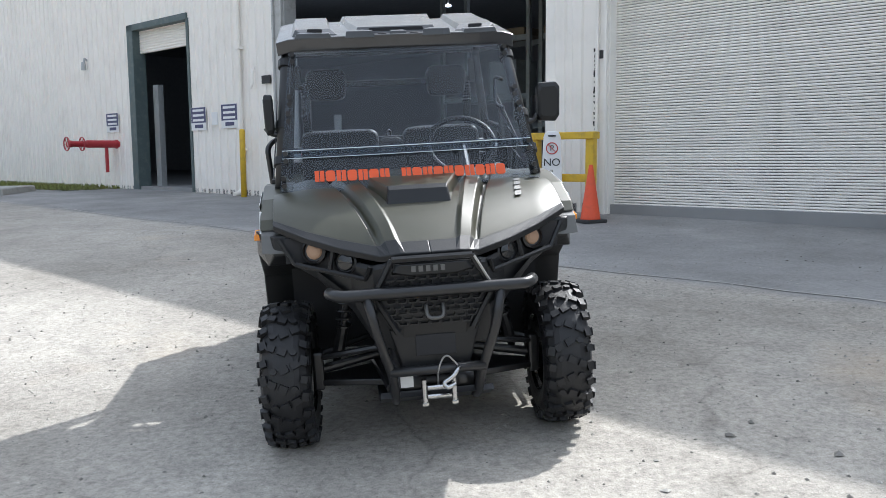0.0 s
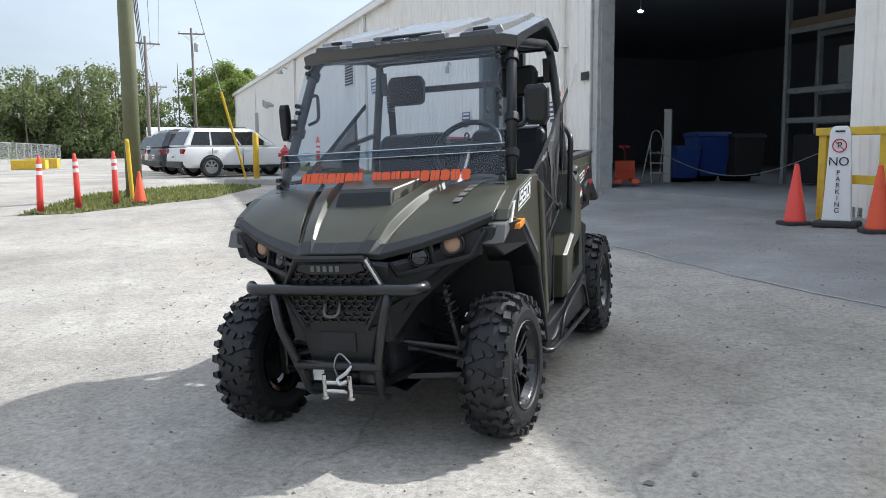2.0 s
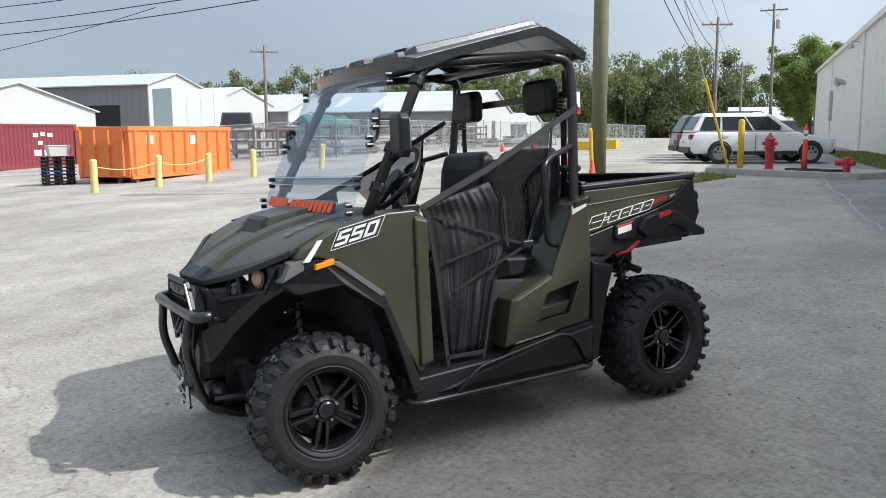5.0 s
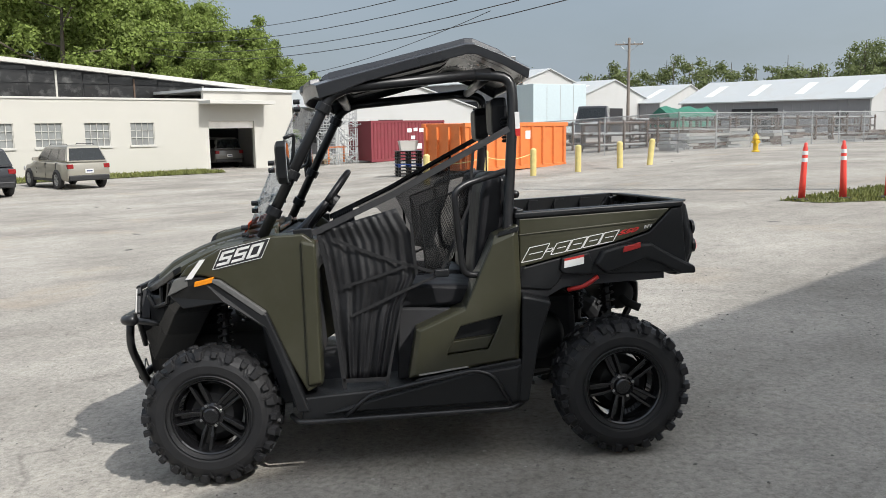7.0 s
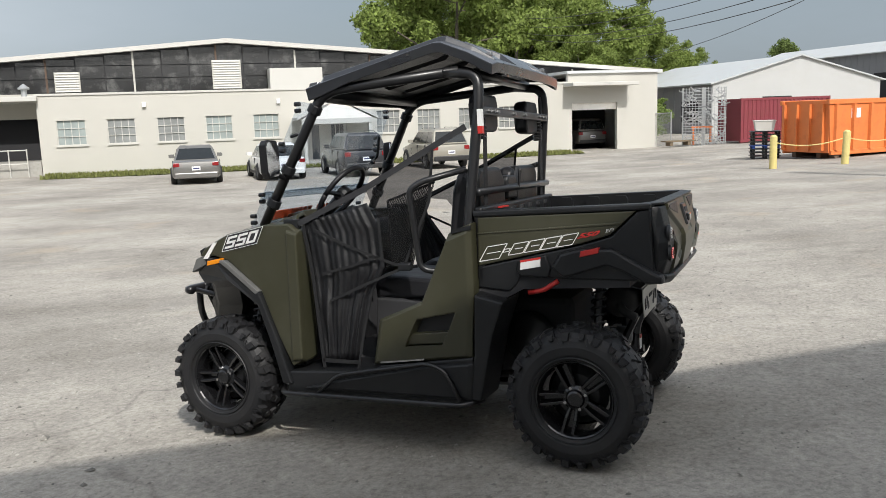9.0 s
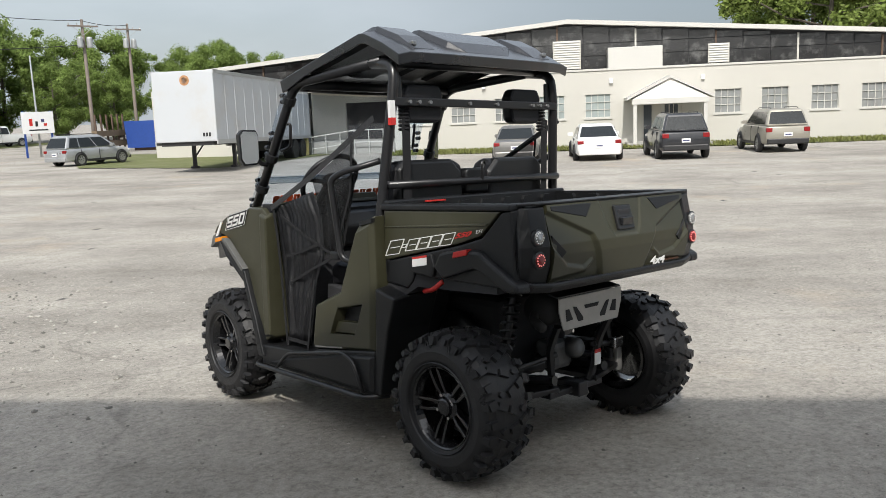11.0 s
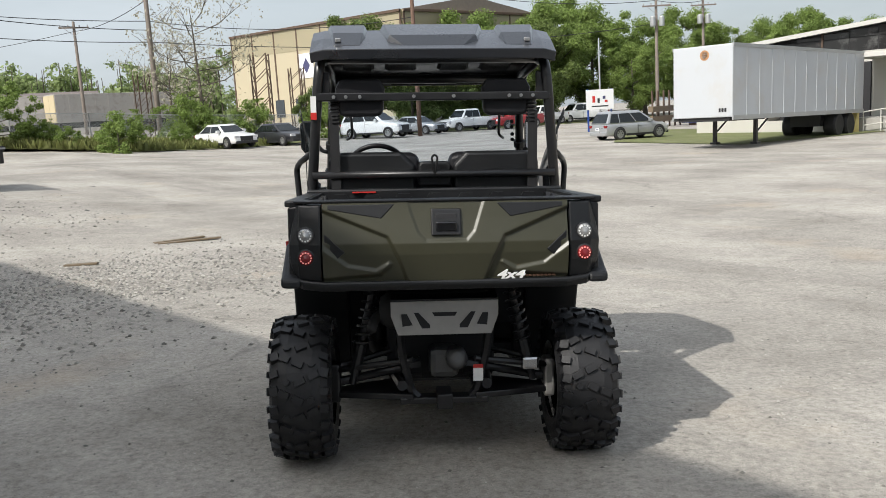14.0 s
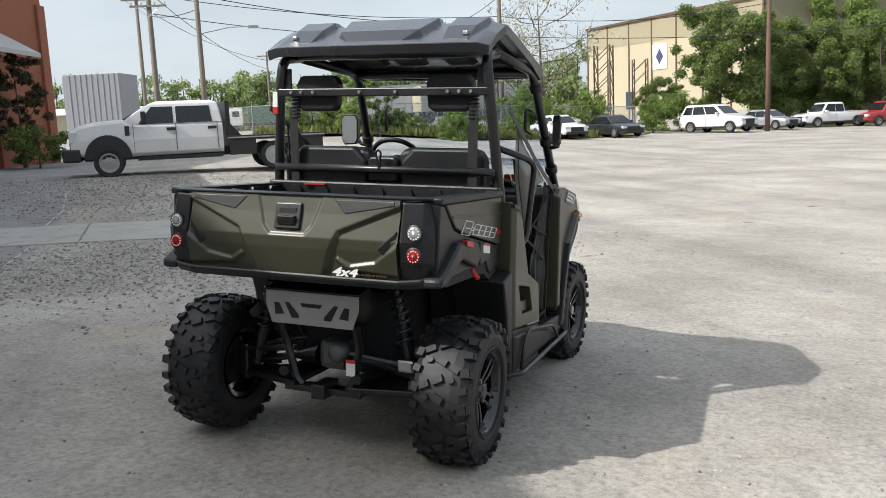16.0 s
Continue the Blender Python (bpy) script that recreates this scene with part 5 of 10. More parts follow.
# ribbed underside with a recessed middle
bm = bmesh.new()
for s in (-1, 1):
    for x0, x1 in ((0.06, 0.25), (0.31, 0.50)):
        rings = []
        for y, e in ((-0.22, 0.0), (-0.19, 0.02), (0.30, 0.02), (0.345, 0.0)):
            dz = 0.012 if e == 0 else 0.034
            rings.append([(s * (x0 + e), y, roof_z(x0, y) - dz), (s * (x1 - e), y, roof_z(x1, y) - dz), (s * x1, y, roof_z(x1, y) - 0.008), (s * x0, y, roof_z(x0, y) - 0.008)])
        add_loft(bm, rings)
part("roof_rib", bm, PL, roof)

# folding windshield
WB, WT = (0.625, -0.735, 1.135), (0.545, -0.415, 1.80)


def pane(k0, k1, n=8, th=0.004, lift=0.0):
    bm = bmesh.new()
    f, b = [], []
    for k in (k0, k1):
        w = WB[0] + (WT[0] - WB[0]) * k
        fr, bk = [], []
        for i in range(n + 1):
            x = -w + 2 * w * i / n
            bow = -0.05 * (1 - (x / w) ** 2)
            y, z = WB[1] + (WT[1] - WB[1]) * k + bow - lift, WB[2] + (WT[2] - WB[2]) * k
            fr.append((x, y, z))
            bk.append((x, y + th, z))
        f.append(fr + bk[::-1])
    add_loft(bm, f)
    return bm


wind = part("windshield", pane(0.0, 0.30), M["acrylic"], utv, "clear folding acrylic windshield, lower half")
wind.visible_shadow = False
top_pane = part("upper_pane", pane(0.27, 1.0, lift=0.008), M["acrylic"], wind, "clear upper windshield half")
top_pane.visible_shadow = False
part("hinge_strip", pane(0.235, 0.292, th=0.012, lift=0.012), M["clear_strip"], wind, "clear plastic hinge strip")
part("strip_edge", pane(0.288, 0.293, th=0.014, lift=0.014), M["acrylic_edge"], wind)
part("strip_edge", pane(0.234, 0.238, th=0.014, lift=0.014), M["acrylic_edge"], wind)
for s in (-1, 1):
    for k in (0.05, 0.22, 0.5, 0.62, 0.93):
        x, y, z = [WB[i] + (WT[i] - WB[i]) * k for i in range(3)]
        for dz in (0.0, 0.035):
            part("pane_knob", cyl((s * (x - 0.02), y - 0.02, z + dz), (s * (x - 0.02), y + 0.01, z + dz), 0.012, 10), BK, wind)
    part("pane_latch", tube(rounded([(s * 0.50, -0.52, 1.62), (s * 0.47, -0.47, 1.64), (s * 0.465, -0.49, 1.50), (s * 0.50, -0.54, 1.48)], 0.03), 0.009, 8), BK, wind, smooth=True)
# orange shapes along the foot of the windshield
bm = bmesh.new()
for i in range(18):
    if i == 7:
        continue
    x = -0.435 + i * 0.0508
    k = 0.105 - 0.02 * (i / 17)
    y = WB[1] + (WT[1] - WB[1]) * k - 0.05 * (1 - (x / WB[0]) ** 2) - 0.006
    z = WB[2] + (WT[2] - WB[2]) * k
    tilt = Matrix.Translation((x, y, z)) @ Matrix.Rotation(radians(-26), 4, "X")
    c, h = 0.008, 0.027
    out = [(-0.022 + c, -h), (0.022 - c, -h), (0.022, -h + c), (0.022, h - c), (0.022 - c, h), (-0.022 + c, h), (-0.022, h - c), (-0.022, -h + c)]
    if i % 2:
        add_loft(bm, [[tilt @ Vector((a, e, b)) for a, b in out] for e in (-0.0012, 0.0012)])
    else:
        for lo, hi in ((-0.022, -0.002), (0.002, 0.022)):
            add_box(bm, (lo, -0.0012, -h), (hi, 0.0012, h), tilt)
part("lettering", bm, M["orange_vinyl"], wind, "row of plain orange bars")

# mirrors
for s, mx, fold_k in ((-1, 0.66, 0.4), (1, 0.735, 1.0)):
    arm = tube(rounded([(s * 0.60, -0.50, 1.40), (s * 0.66, -0.50, 1.41), (s * 0.68, -0.50, 1.44)], 0.03), 0.013, 8)
    mir = part("side_mirror", arm, BK, utv, "black side mirror on a pillar clamp", smooth=True)
    bm = bmesh.new()
    rg = []
    for y, k in ((-0.535, 0.75), (-0.525, 0.97), (-0.485, 1.0)):
        rg.append([(s * (mx + a * k * fold_k), y, 1.50 + b * k) for a, b in ((-0.045, -0.095), (0.035, -0.10), (0.055, -0.07), (0.06, 0.075), (0.04, 0.10), (-0.045, 0.098), (-0.06, 0.07), (-0.06, -0.07))])
    part("mirror_shell", loft(rg), PL, mir, bevel=0.004)
    part("mirror_glass", prism([(s * (mx + a * 0.9 * fold_k), 1.50 + b * 0.9) for a, b in ((-0.045, -0.095), (0.035, -0.10), (0.055, -0.07), (0.06, 0.075), (0.04, 0.10), (-0.045, 0.098), (-0.06, 0.07), (-0.06, -0.07))], "y", -0.486, -0.481), M["mirror"], mir)
bm = tube(rounded([(0.0, -0.30, 1.80), (0.0, -0.30, 1.745)], 0.01), 0.012, 8)
# cabin
bm = prism([(-0.70, 1.03), (-0.69, 1.135), (-0.58, 1.15), (-0.44, 1.10), (-0.40, 1.02), (-0.44, 0.90), (-0.60, 0.86)], "x", -0.60, 0.60)
dash = part("dashboard", bm, PL, utv, "black moulded dashboard", bevel=0.015)
part("gauge", lathe([(0.06, 0), (0.065, 0.04), (0.05, 0.05), (0, 0.05)], 16, (0.31, -0.50, 1.11), "z"), BK, dash)
part("cowl_strip", box((-0.62, -0.74, 1.12), (0.62, -0.58, 1.142)), PL, utv, bevel=0.008)
col = part("steering_column", cyl((0.31, -0.60, 1.05), (0.31, -0.345, 1.285), 0.024, 10), BK, utv)
sw = pose(0.31, -0.335, 1.30, 52, 0, 0)
bm = bmesh.new()
add_tube(bm, [sw @ Vector((0.175 * math.cos(a), 0.175 * math.sin(a), 0)) for a in [2 * math.pi * i / 32 for i in range(33)]], 0.015, 8)
part("steering_wheel", bm, M["vinyl"], col, "black three-spoke steering wheel", smooth=True)
bm = bmesh.new()
for a in (0.1, math.pi - 0.1, 1.5 * math.pi):
    add_tube(bm, [sw @ Vector((0, 0, -0.02)), sw @ Vector((0.168 * math.cos(a), 0.168 * math.sin(a), 0))], 0.013, 6)
add_cyl(bm, sw @ Vector((0, 0, -0.04)), sw @ Vector((0, 0, 0.01)), 0.05, 14)
part("wheel_spoke", bm, PL, col)
part("seat_base", prism([(-0.04, 0.40), (-0.02, 0.76), (0.52, 0.72), (0.52, 0.40)], "x", -0.58, 0.58), M["dark"], utv, bevel=0.01)


def cushion(x0, x1, pts, mat=M["vinyl"]):
    """Rounded upholstered block: a (y, z) outline between x0 and x1."""
    bm = bmesh.new()
    c = [sum(p[i] for p in pts) / len(pts) for i in (0, 1)]
    rg = []
    for x, k in ((x0, 0.80), (x0 + 0.02, 0.95), (x0 + 0.05, 1.0), (x1 - 0.05, 1.0), (x1 - 0.02, 0.95), (x1, 0.80)):
        rg.append([(x, c[0] + (y - c[0]) * k, c[1] + (z - c[1]) * k) for y, z in pts])
    add_loft(bm, rg)
    return bm


BACK = [(0.36, 0.84), (0.42, 1.30), (0.45, 1.385), (0.49, 1.40), (0.535, 1.38), (0.54, 1.30), (0.50, 0.84)]
SEAT = [(-0.05, 0.74), (-0.06, 0.84), (0.0, 0.875), (0.20, 0.86), (0.42, 0.84), (0.44, 0.74)]
for x0, x1 in ((0.075, 0.545), (-0.545, -0.075)):
    part("seat_cushion", cushion(x0, x1, SEAT), M["vinyl"], utv, "black vinyl seat cushion", bevel=0.012)
    back = part("backrest", cushion(x0, x1, BACK), M["vinyl"], utv, "black vinyl backrest", bevel=0.012)
    sh = prism([(x0 + 0.02, 0.95), (x0 + 0.02, 1.36), (x0 + 0.06, 1.40), (x1 - 0.09, 1.40), (x1 - 0.02, 1.33), (x1 - 0.02, 0.95)] if x0 < 0 else [(x1 - 0.02, 0.95), (x1 - 0.02, 1.36), (x1 - 0.06, 1.40), (x0 + 0.09, 1.40), (x0 + 0.02, 1.33), (x0 + 0.02, 0.95)], "y", 0.50, 0.556, 0.06)
    part("back_shell", sh, PL, back, "grey-black plastic seat shell", bevel=0.01)
part("console_back", cushion(-0.085, 0.085, [(0.40, 0.84), (0.43, 1.30), (0.47, 1.345), (0.53, 1.33), (0.53, 0.84)]), M["vinyl"], utv, bevel=0.012)
part("back_shell", prism([(-0.085, 1.22), (-0.085, 1.33), (-0.07, 1.35), (0.07, 1.35), (0.085, 1.33), (0.085, 1.22)], "y", 0.50, 0.565, 0.05), PL, utv, bevel=0.01)
part("rope_loop", tube(rounded([(0.0, 0.60, 1.285), (-0.015, 0.61, 1.37), (0.0, 0.61, 1.385), (0.015, 0.61, 1.37), (0.0, 0.60, 1.285)], 0.01), 0.006, 6), BK, utv)
for x in (-0.37, 0.37):
    head = prism([(x - 0.115, 1.60), (x - 0.125, 1.72), (x - 0.10, 1.765), (x + 0.10, 1.765), (x + 0.125, 1.72), (x + 0.115, 1.60), (x + 0.09, 1.58), (x - 0.09, 1.58)], "y", 0.585, 0.505, 0.08)
    part("headrest", head, M["vinyl"], utv, "black padded headrest on the cage bar", bevel=0.015)
# seat belts
for s in (-1, 1):
    bm = bmesh.new()
    a, b = Vector((s * 0.505, 0.595, 1.60)), Vector((s * 0.500, 0.575, 1.02))
    add_loft(bm, [[p + Vector((-0.024, 0, 0)), p + Vector((0.024, 0, 0)), p + Vector((0.024, 0.004, 0)), p + Vector((-0.024, 0.004, 0))] for p in (a, b)])
    belt = part("seat_belt", bm, M["webbing"], utv, "dark grey webbing seat belt")
    bm = bmesh.new()
    for i in range(7):
        add_lathe(bm, [(0.022, 0.0), (0.030, 0.008), (0.022, 0.016)], 10, (s * 0.50, 0.575, 1.54 + i * 0.018), "z")
    part("belt_reel", bm, BK, belt)
    part("belt_bracket", box((s * 0.54 - 0.02, 0.580, 1.66), (s * 0.54 + 0.02, 0.597, 1.80)), BK, belt, bevel=0.006)
part("gear_lever", tube([(-0.02, -0.28, 0.85), (0.0, -0.32, 1.05)], 0.012, 8), BK, utv)

# side nets: pleated fabric in front, a sheer net up to the long top strap
M["sheer"] = glass_material("sheer", (0.26, 0.26, 0.27), 0.5)
for s in (-1, 1):
    X = s * 0.655
    left_edge = [(-0.385, 1.165), (-0.357, 1.075), (-0.330, 0.842), (-0.318, 0.62), (-0.305, 0.43)]
    right_edge = [(0.0, 1.255), (0.066, 1.13), (0.080, 0.93), (0.0, 0.79), (-0.095, 0.42)]

    if s < 0:
        # drawn together on the passenger's side
        right_edge = [(-0.25, 1.21), (-0.24, 1.11), (-0.09, 0.90), (0.02, 0.76), (-0.05, 0.42)]

    def along(pts, t):
        k = min(int(t * (len(pts) - 1)), len(pts) - 2)
        f = t * (len(pts) - 1) - k
        return pts[k][0] + (pts[k + 1][0] - pts[k][0]) * f, pts[k][1] + (pts[k + 1][1] - pts[k][1]) * f

    fold = bmesh.new()
    rows = []
    for j in range(21):
        t = j / 20
        (ya, za), (yb, zb) = along(left_edge, t), along(right_edge, t)
        row = []
        for i in range(61):
            u = i / 60
            wave = math.sin(u * 31 + 2.2 * math.sin(u * 7) + 1.5 * math.sin(t * 3)) * (0.002 + 0.0075 * t) + 0.006 * math.sin(u * 9 + t * 8) + 0.004 * math.sin(u * 5 - t * 17) + 0.003 * math.sin(u * 67 + 3 * t)
            row.append(fold.verts.new((X + s * wave * min(1, 8 * u, 8 * (1 - u)), ya + (yb - ya) * u, za + (zb - za) * u)))
        rows.append(row)
    for a, b in zip(rows, rows[1:]):
        for i in range(60):
            fold.faces.new((a[i], a[i + 1], b[i + 1], b[i]))
    net = part("side_net", fold, M["fabric"], utv, "black pleated fabric side net with webbing straps", smooth=True)
    so = net.modifiers.new("thick", "SOLIDIFY")
    so.thickness = 0.003
    bm = bmesh.new()
    rows = []
    for j in range(9):
        t = j / 8
        ya, za = along([(0.0, 1.315), (0.068, 1.16), (0.080, 0.925)] if s > 0 else [(-0.24, 1.215), (-0.10, 1.20), (0.080, 0.99)], t)
        yb, zb = along([(0.384, 1.51), (0.35, 1.25), (0.197, 0.935)], t)
        rows.append([bm.verts.new((X + s * 0.004 * math.sin(i + t * 5), ya + (yb - ya) * i / 8, za + (zb - za) * i / 8)) for i in range(9)])
    for a, b in zip(rows, rows[1:]):
        for i in range(8):
            bm.faces.new((a[i], a[i + 1], b[i + 1], b[i]))
    part("sheer_net", bm, M["sheer"], net, "sheer black netting", smooth=True)
    # coarse netting pocket along the rear strap
    bm = bmesh.new()
    xm = X - s * 0.008
    quad = [Vector((xm, 0.115, 1.262)), Vector((xm, 0.375, 1.345)), Vector((xm, 0.232, 0.93)), Vector((xm, 0.128, 0.955))]
    at = lambda u, v: quad[0].lerp(quad[1], u).lerp(quad[3].lerp(quad[2], u), v)
    n = 20
    for i in range(-n, n + 1):
        for slope in (1, -1):
            pts = []
            for k in range(n + 1):
                u, v = k / n, (i + slope * k + (n if slope < 0 else 0)) / n
                if 0 <= v <= 1:
                    pts.append(at(u, v))
            if len(pts) > 1:
                add_tube(bm, [pts[0], pts[-1]], 0.0023, 4)
    add_tube(bm, [quad[0], quad[1]], 0.006, 5)
    add_tube(bm, [quad[0], quad[3]], 0.006, 5)
    part("net_mesh", bm, M["webbing"], net, "coarse black netting")
    for pts, w, mat in (([(-0.40, 1.160), (-0.008, 1.322), (0.384, 1.515), (0.56, 1.60)], 0.015, "strap_grey"), ([(-0.305, 1.125), (-0.09, 1.030), (0.131, 0.950), (0.197, 0.932)], 0.007, "webbing"),
                        ([(-0.277, 0.896), (-0.11, 0.935), (0.056, 0.984)], 0.007, "webbing"), ([(-0.24, 0.754), (-0.02, 0.845), (0.196, 0.928), (0.27, 0.935)], 0.007, "webbing"),
                        ([(0.384, 1.51), (0.35, 1.25), (0.197, 0.935)], 0.007, "webbing"), ([(-0.372, 1.15), (-0.345, 1.0), (-0.328, 0.842), (-0.298, 0.40)], 0.010, "webbing"),
                        ([(0.068, 1.18), (0.080, 0.93)], 0.007, "webbing"), ([(0.0, 0.79), (-0.045, 0.62), (-0.098, 0.40)], 0.007, "webbing"), ([(-0.305, 0.44), (-0.095, 0.435)], 0.010, "webbing")):
        rg = []
        for j, (y, z) in enumerate(pts):
            y2, z2 = pts[min(j + 1, len(pts) - 1)]
            y1, z1 = pts[max(j - 1, 0)]
            t = Vector((0, y2 - y1, z2 - z1)).normalized()
            nn = Vector((0, -t.z, t.y)) * w
            p = Vector((X + s * 0.016, y, z))
            dx = Vector((s * 0.003, 0, 0))
            rg.append([p - nn, p + nn, p + nn + dx, p - nn + dx])
        part("strap", loft(rg), M[mat], net)
    part("buckle", box((X - 0.02, -0.49, 1.135), (X + 0.02, -0.40, 1.185)), PL, net, bevel=0.006)
    part("strap_joint", box((X - 0.008, 0.165, 0.912), (X + s * 0.028, 0.235, 0.952)), PL, net, bevel=0.008)

# numbers and plain decal shapes on the flanks
for s in (1, -1):
    face = Matrix(((0, 0, s, 0), (s, 0, 0, 0), (0, 1, 0, 0), (0, 0, 0, 1)))
    tilt = Matrix.Rotation(radians(10.5 * s), 4, "Z")
    base = Matrix.Translation((s * 0.7065, -0.735, 1.088)) @ face @ tilt @ Matrix.Scale(0.86, 4)
    plate_pts = [(-0.172, -0.052), (0.100, -0.052), (0.180, 0.052), (-0.092, 0.052)]
    bm = bmesh.new()
    add_loft(bm, [[base @ Vector((a * 1.0, b * 0.9, 0)) for a, b in plate_pts], [base @ Vector((a * 1.0, b * 0.9, 0.0025)) for a, b in plate_pts]])
    part("number_backing", bm, M["ink"], utv)
    dig = bmesh.new()
    edge = bmesh.new()
    bar = 0.0135
    for n_, ch in enumerate("550"):
        x0, w, h = -0.118 + n_ * 0.082, 0.070, 0.034
        strokes = [((0, h - bar), (w, h)), ((0, -h), (w, -h + bar))]
        strokes += [((0, 0), (bar * 1.25, h)), ((0, -bar / 2), (w, bar / 2)), ((w - bar * 1.25, -h), (w, 0))] if ch == "5" else [((0, -h), (bar * 1.25, h)), ((w - bar * 1.25, -h), (w, h))]
        for (ax, az), (bx, bz) in strokes:
            q = [(x0 + x + 0.78 * z, z) for x, z in ((ax, az), (bx, az), (bx, bz), (ax, bz))]
            add_loft(dig, [[base @ Vector((x, z, e)) for x, z in q] for e in (0.003, 0.005)])
    part("number", dig, M["decal_white"], utv)
    rim = [(-0.168, -0.046), (0.102, -0.046), (0.174, 0.046), (-0.096, 0.046)]
    for a, b in zip(rim, rim[1:] + rim[:1]):
        add_tube(edge, [base @ Vector((*a, 0.0035)), base @ Vector((*b, 0.0035))], 0.0016, 4)
    part("number_rim", edge, M["decal_white"], utv)
    # outlined logo shapes along the bed, sloping up to the rear
    base = Matrix.Translation((s * 0.6560, 0.872, 1.028)) @ face @ Matrix.Rotation(radians(8.5 * s), 4, "Z") @ Matrix.Scale(0.92, 4)
    bm = bmesh.new()
    x = -0.285
    for w, gap in ((0.110, 0.004), (0.032, 0.008), (0.080, 0.007), (0.080, 0.007), (0.080, 0.007), (0.080, 0.0)):
        h = 0.026 if 0.05 < w < 0.09 else 0.034 if w > 0.05 else 0.007
        sk = 0.85
        t = 0.0034
        c = [(x - h * sk, -h), (x + w - h * sk, -h), (x + w + h * sk, h), (x + h * sk, h)]
        for a, b in zip(c, c[1:] + c[:1]):
            a, b = base @ Vector((*a, 0.001)), base @ Vector((*b, 0.001))
            add_tube(bm, [a, b], t * 0.7, 4)
        if w > 0.05:
            a, b = base @ Vector((x + 0.02, 0.0, 0.001)), base @ Vector((x + w - 0.015, 0.0, 0.001))
            add_tube(bm, [a, b], t * 0.7, 4)
        x += w + gap
    part("logo_outline", bm, M["decal_white"], utv, "white outlined logo shapes")
    letters("550", 0.030, M["decal_red"], utv, base @ Matrix.Translation((0.266, 0.008, 0.0015)) @ Matrix.Scale(2.3, 4, (1, 0, 0)), "number", shear=0.6 * s, bold=0.001)
    letters("EFI", 0.022, M["decal_white"], utv, base @ Matrix.Translation((0.382, 0.012, 0.0015)) @ Matrix.Scale(1.6, 4, (1, 0, 0)), "lettering", shear=0.35 * s)
# faint logo along the hood's flank
bm = bmesh.new()
for i in range(6):
    p, q = hood_point(8.4, 0.35 + i * 0.085, 1, 0.006), hood_point(8.4, 0.41 + i * 0.085, 1, 0.006)
    d = Vector((0.016, 0.007, 0))
    add_loft(bm, [[p - d, q - d, q + d, p + d], [v + Vector((0, 0, 0.002)) for v in (p - d, q - d, q + d, p + d)]])
part("hood_logo", bm, M["scuffed"], utv)

# frame, suspension, drivetrain
for s in (-1, 1):
    part("frame_rail", tube([(s * 0.19, -1.30, 0.33), (s * 0.24, -0.60, 0.30), (s * 0.24, 0.70, 0.30), (s * 0.19, 1.22, 0.36)], 0.024, 8), BK, utv)
    for y, inner in ((-0.955, 0.15), (1.04, 0.14)):
        bm = bmesh.new()
        add_prism(bm, [(s * inner, y - 0.17), (s * 0.52, y - 0.035), (s * 0.52, y + 0.035), (s * inner, y + 0.17)], "z", 0.235, 0.265)
        for v in bm.verts:
            v.co.z += (abs(v.co.x) - 0.15) * -0.04 + 0.05
        part("lower_arm", bm, BK, utv, "black suspension arm", bevel=0.006)
        bm = bmesh.new()
        for dy in (-0.15, 0.15):
            add_tube(bm, [(s * inner, y + dy, 0.47), (s * 0.50, y + dy * 0.2, 0.40)], 0.015, 8)
        part("upper_arm", bm, BK, utv)
        part("drive_shaft", tube([(s * 0.10, y, 0.40), (s * 0.22, y, 0.39), (s * 0.50, y, 0.335)], [0.05, 0.018, 0.022], 10), BK, utv)
        part("knuckle", box((s * 0.50 - 0.025, y - 0.05, 0.25), (s * 0.50 + 0.025, y + 0.05, 0.43)), M["alu"] if y > 0 and s < 0 else BK, utv, bevel=0.012)
        a, b = Vector((s * 0.30, y + 0.05, 0.84)), Vector((s * 0.42, y + 0.05, 0.34))
        shock = part("shock_absorber", cyl(a, b, 0.018, 10), M["black_metal"], utv, "coil-over shock absorber")
        bm = bmesh.new()
        w = (b - a).normalized()
        e1 = w.orthogonal().normalized()
        e2 = w.cross(e1)
        add_tube(bm, [a.lerp(b, 0.05 + 0.6 * i / 72) + (e1 * math.cos(i * 0.7) + e2 * math.sin(i * 0.7)) * 0.036 for i in range(73)], 0.0065, 5)
        part("spring", bm, BK, shock)
        part("shock_body", cyl(a.lerp(b, 0.62), a.lerp(b, 0.9), 0.028, 10), BK, shock)
    part("inner_fender", prism([(-1.10, 0.86), (-0.95, 0.92), (-0.72, 0.86), (-0.60, 0.60), (-0.56, 0.33), (-0.50, 0.33), (-0.52, 0.90), (-0.70, 1.02), (-1.10, 0.97)], "x", s * 0.34, s * 0.60), M["dark"], utv)
    part("rear_fender", prism([(0.58, 0.50), (0.64, 0.74), (0.80, 0.82), (1.30, 0.83), (1.30, 0.86), (0.70, 0.90), (0.55, 0.80)], "x", s * 0.30, s * 0.64), M["dark"], utv)
part("radiator", box((-0.22, -1.20, 0.48), (0.22, -1.14, 0.86)), M["dark"], utv)
part("front_frame", box((-0.17, -1.15, 0.28), (0.17, -0.62, 0.62)), M["dark"], utv, bevel=0.02)
part("skid_plate", prism([(-1.34, 0.30), (-1.20, 0.235), (0.70, 0.235), (0.70, 0.25), (-1.20, 0.26), (-1.32, 0.32)], "x", -0.24, 0.24), BK, utv)
part("engine", box((-0.26, 0.42, 0.30), (0.26, 0.94, 0.72)), M["dark"], utv, bevel=0.04)
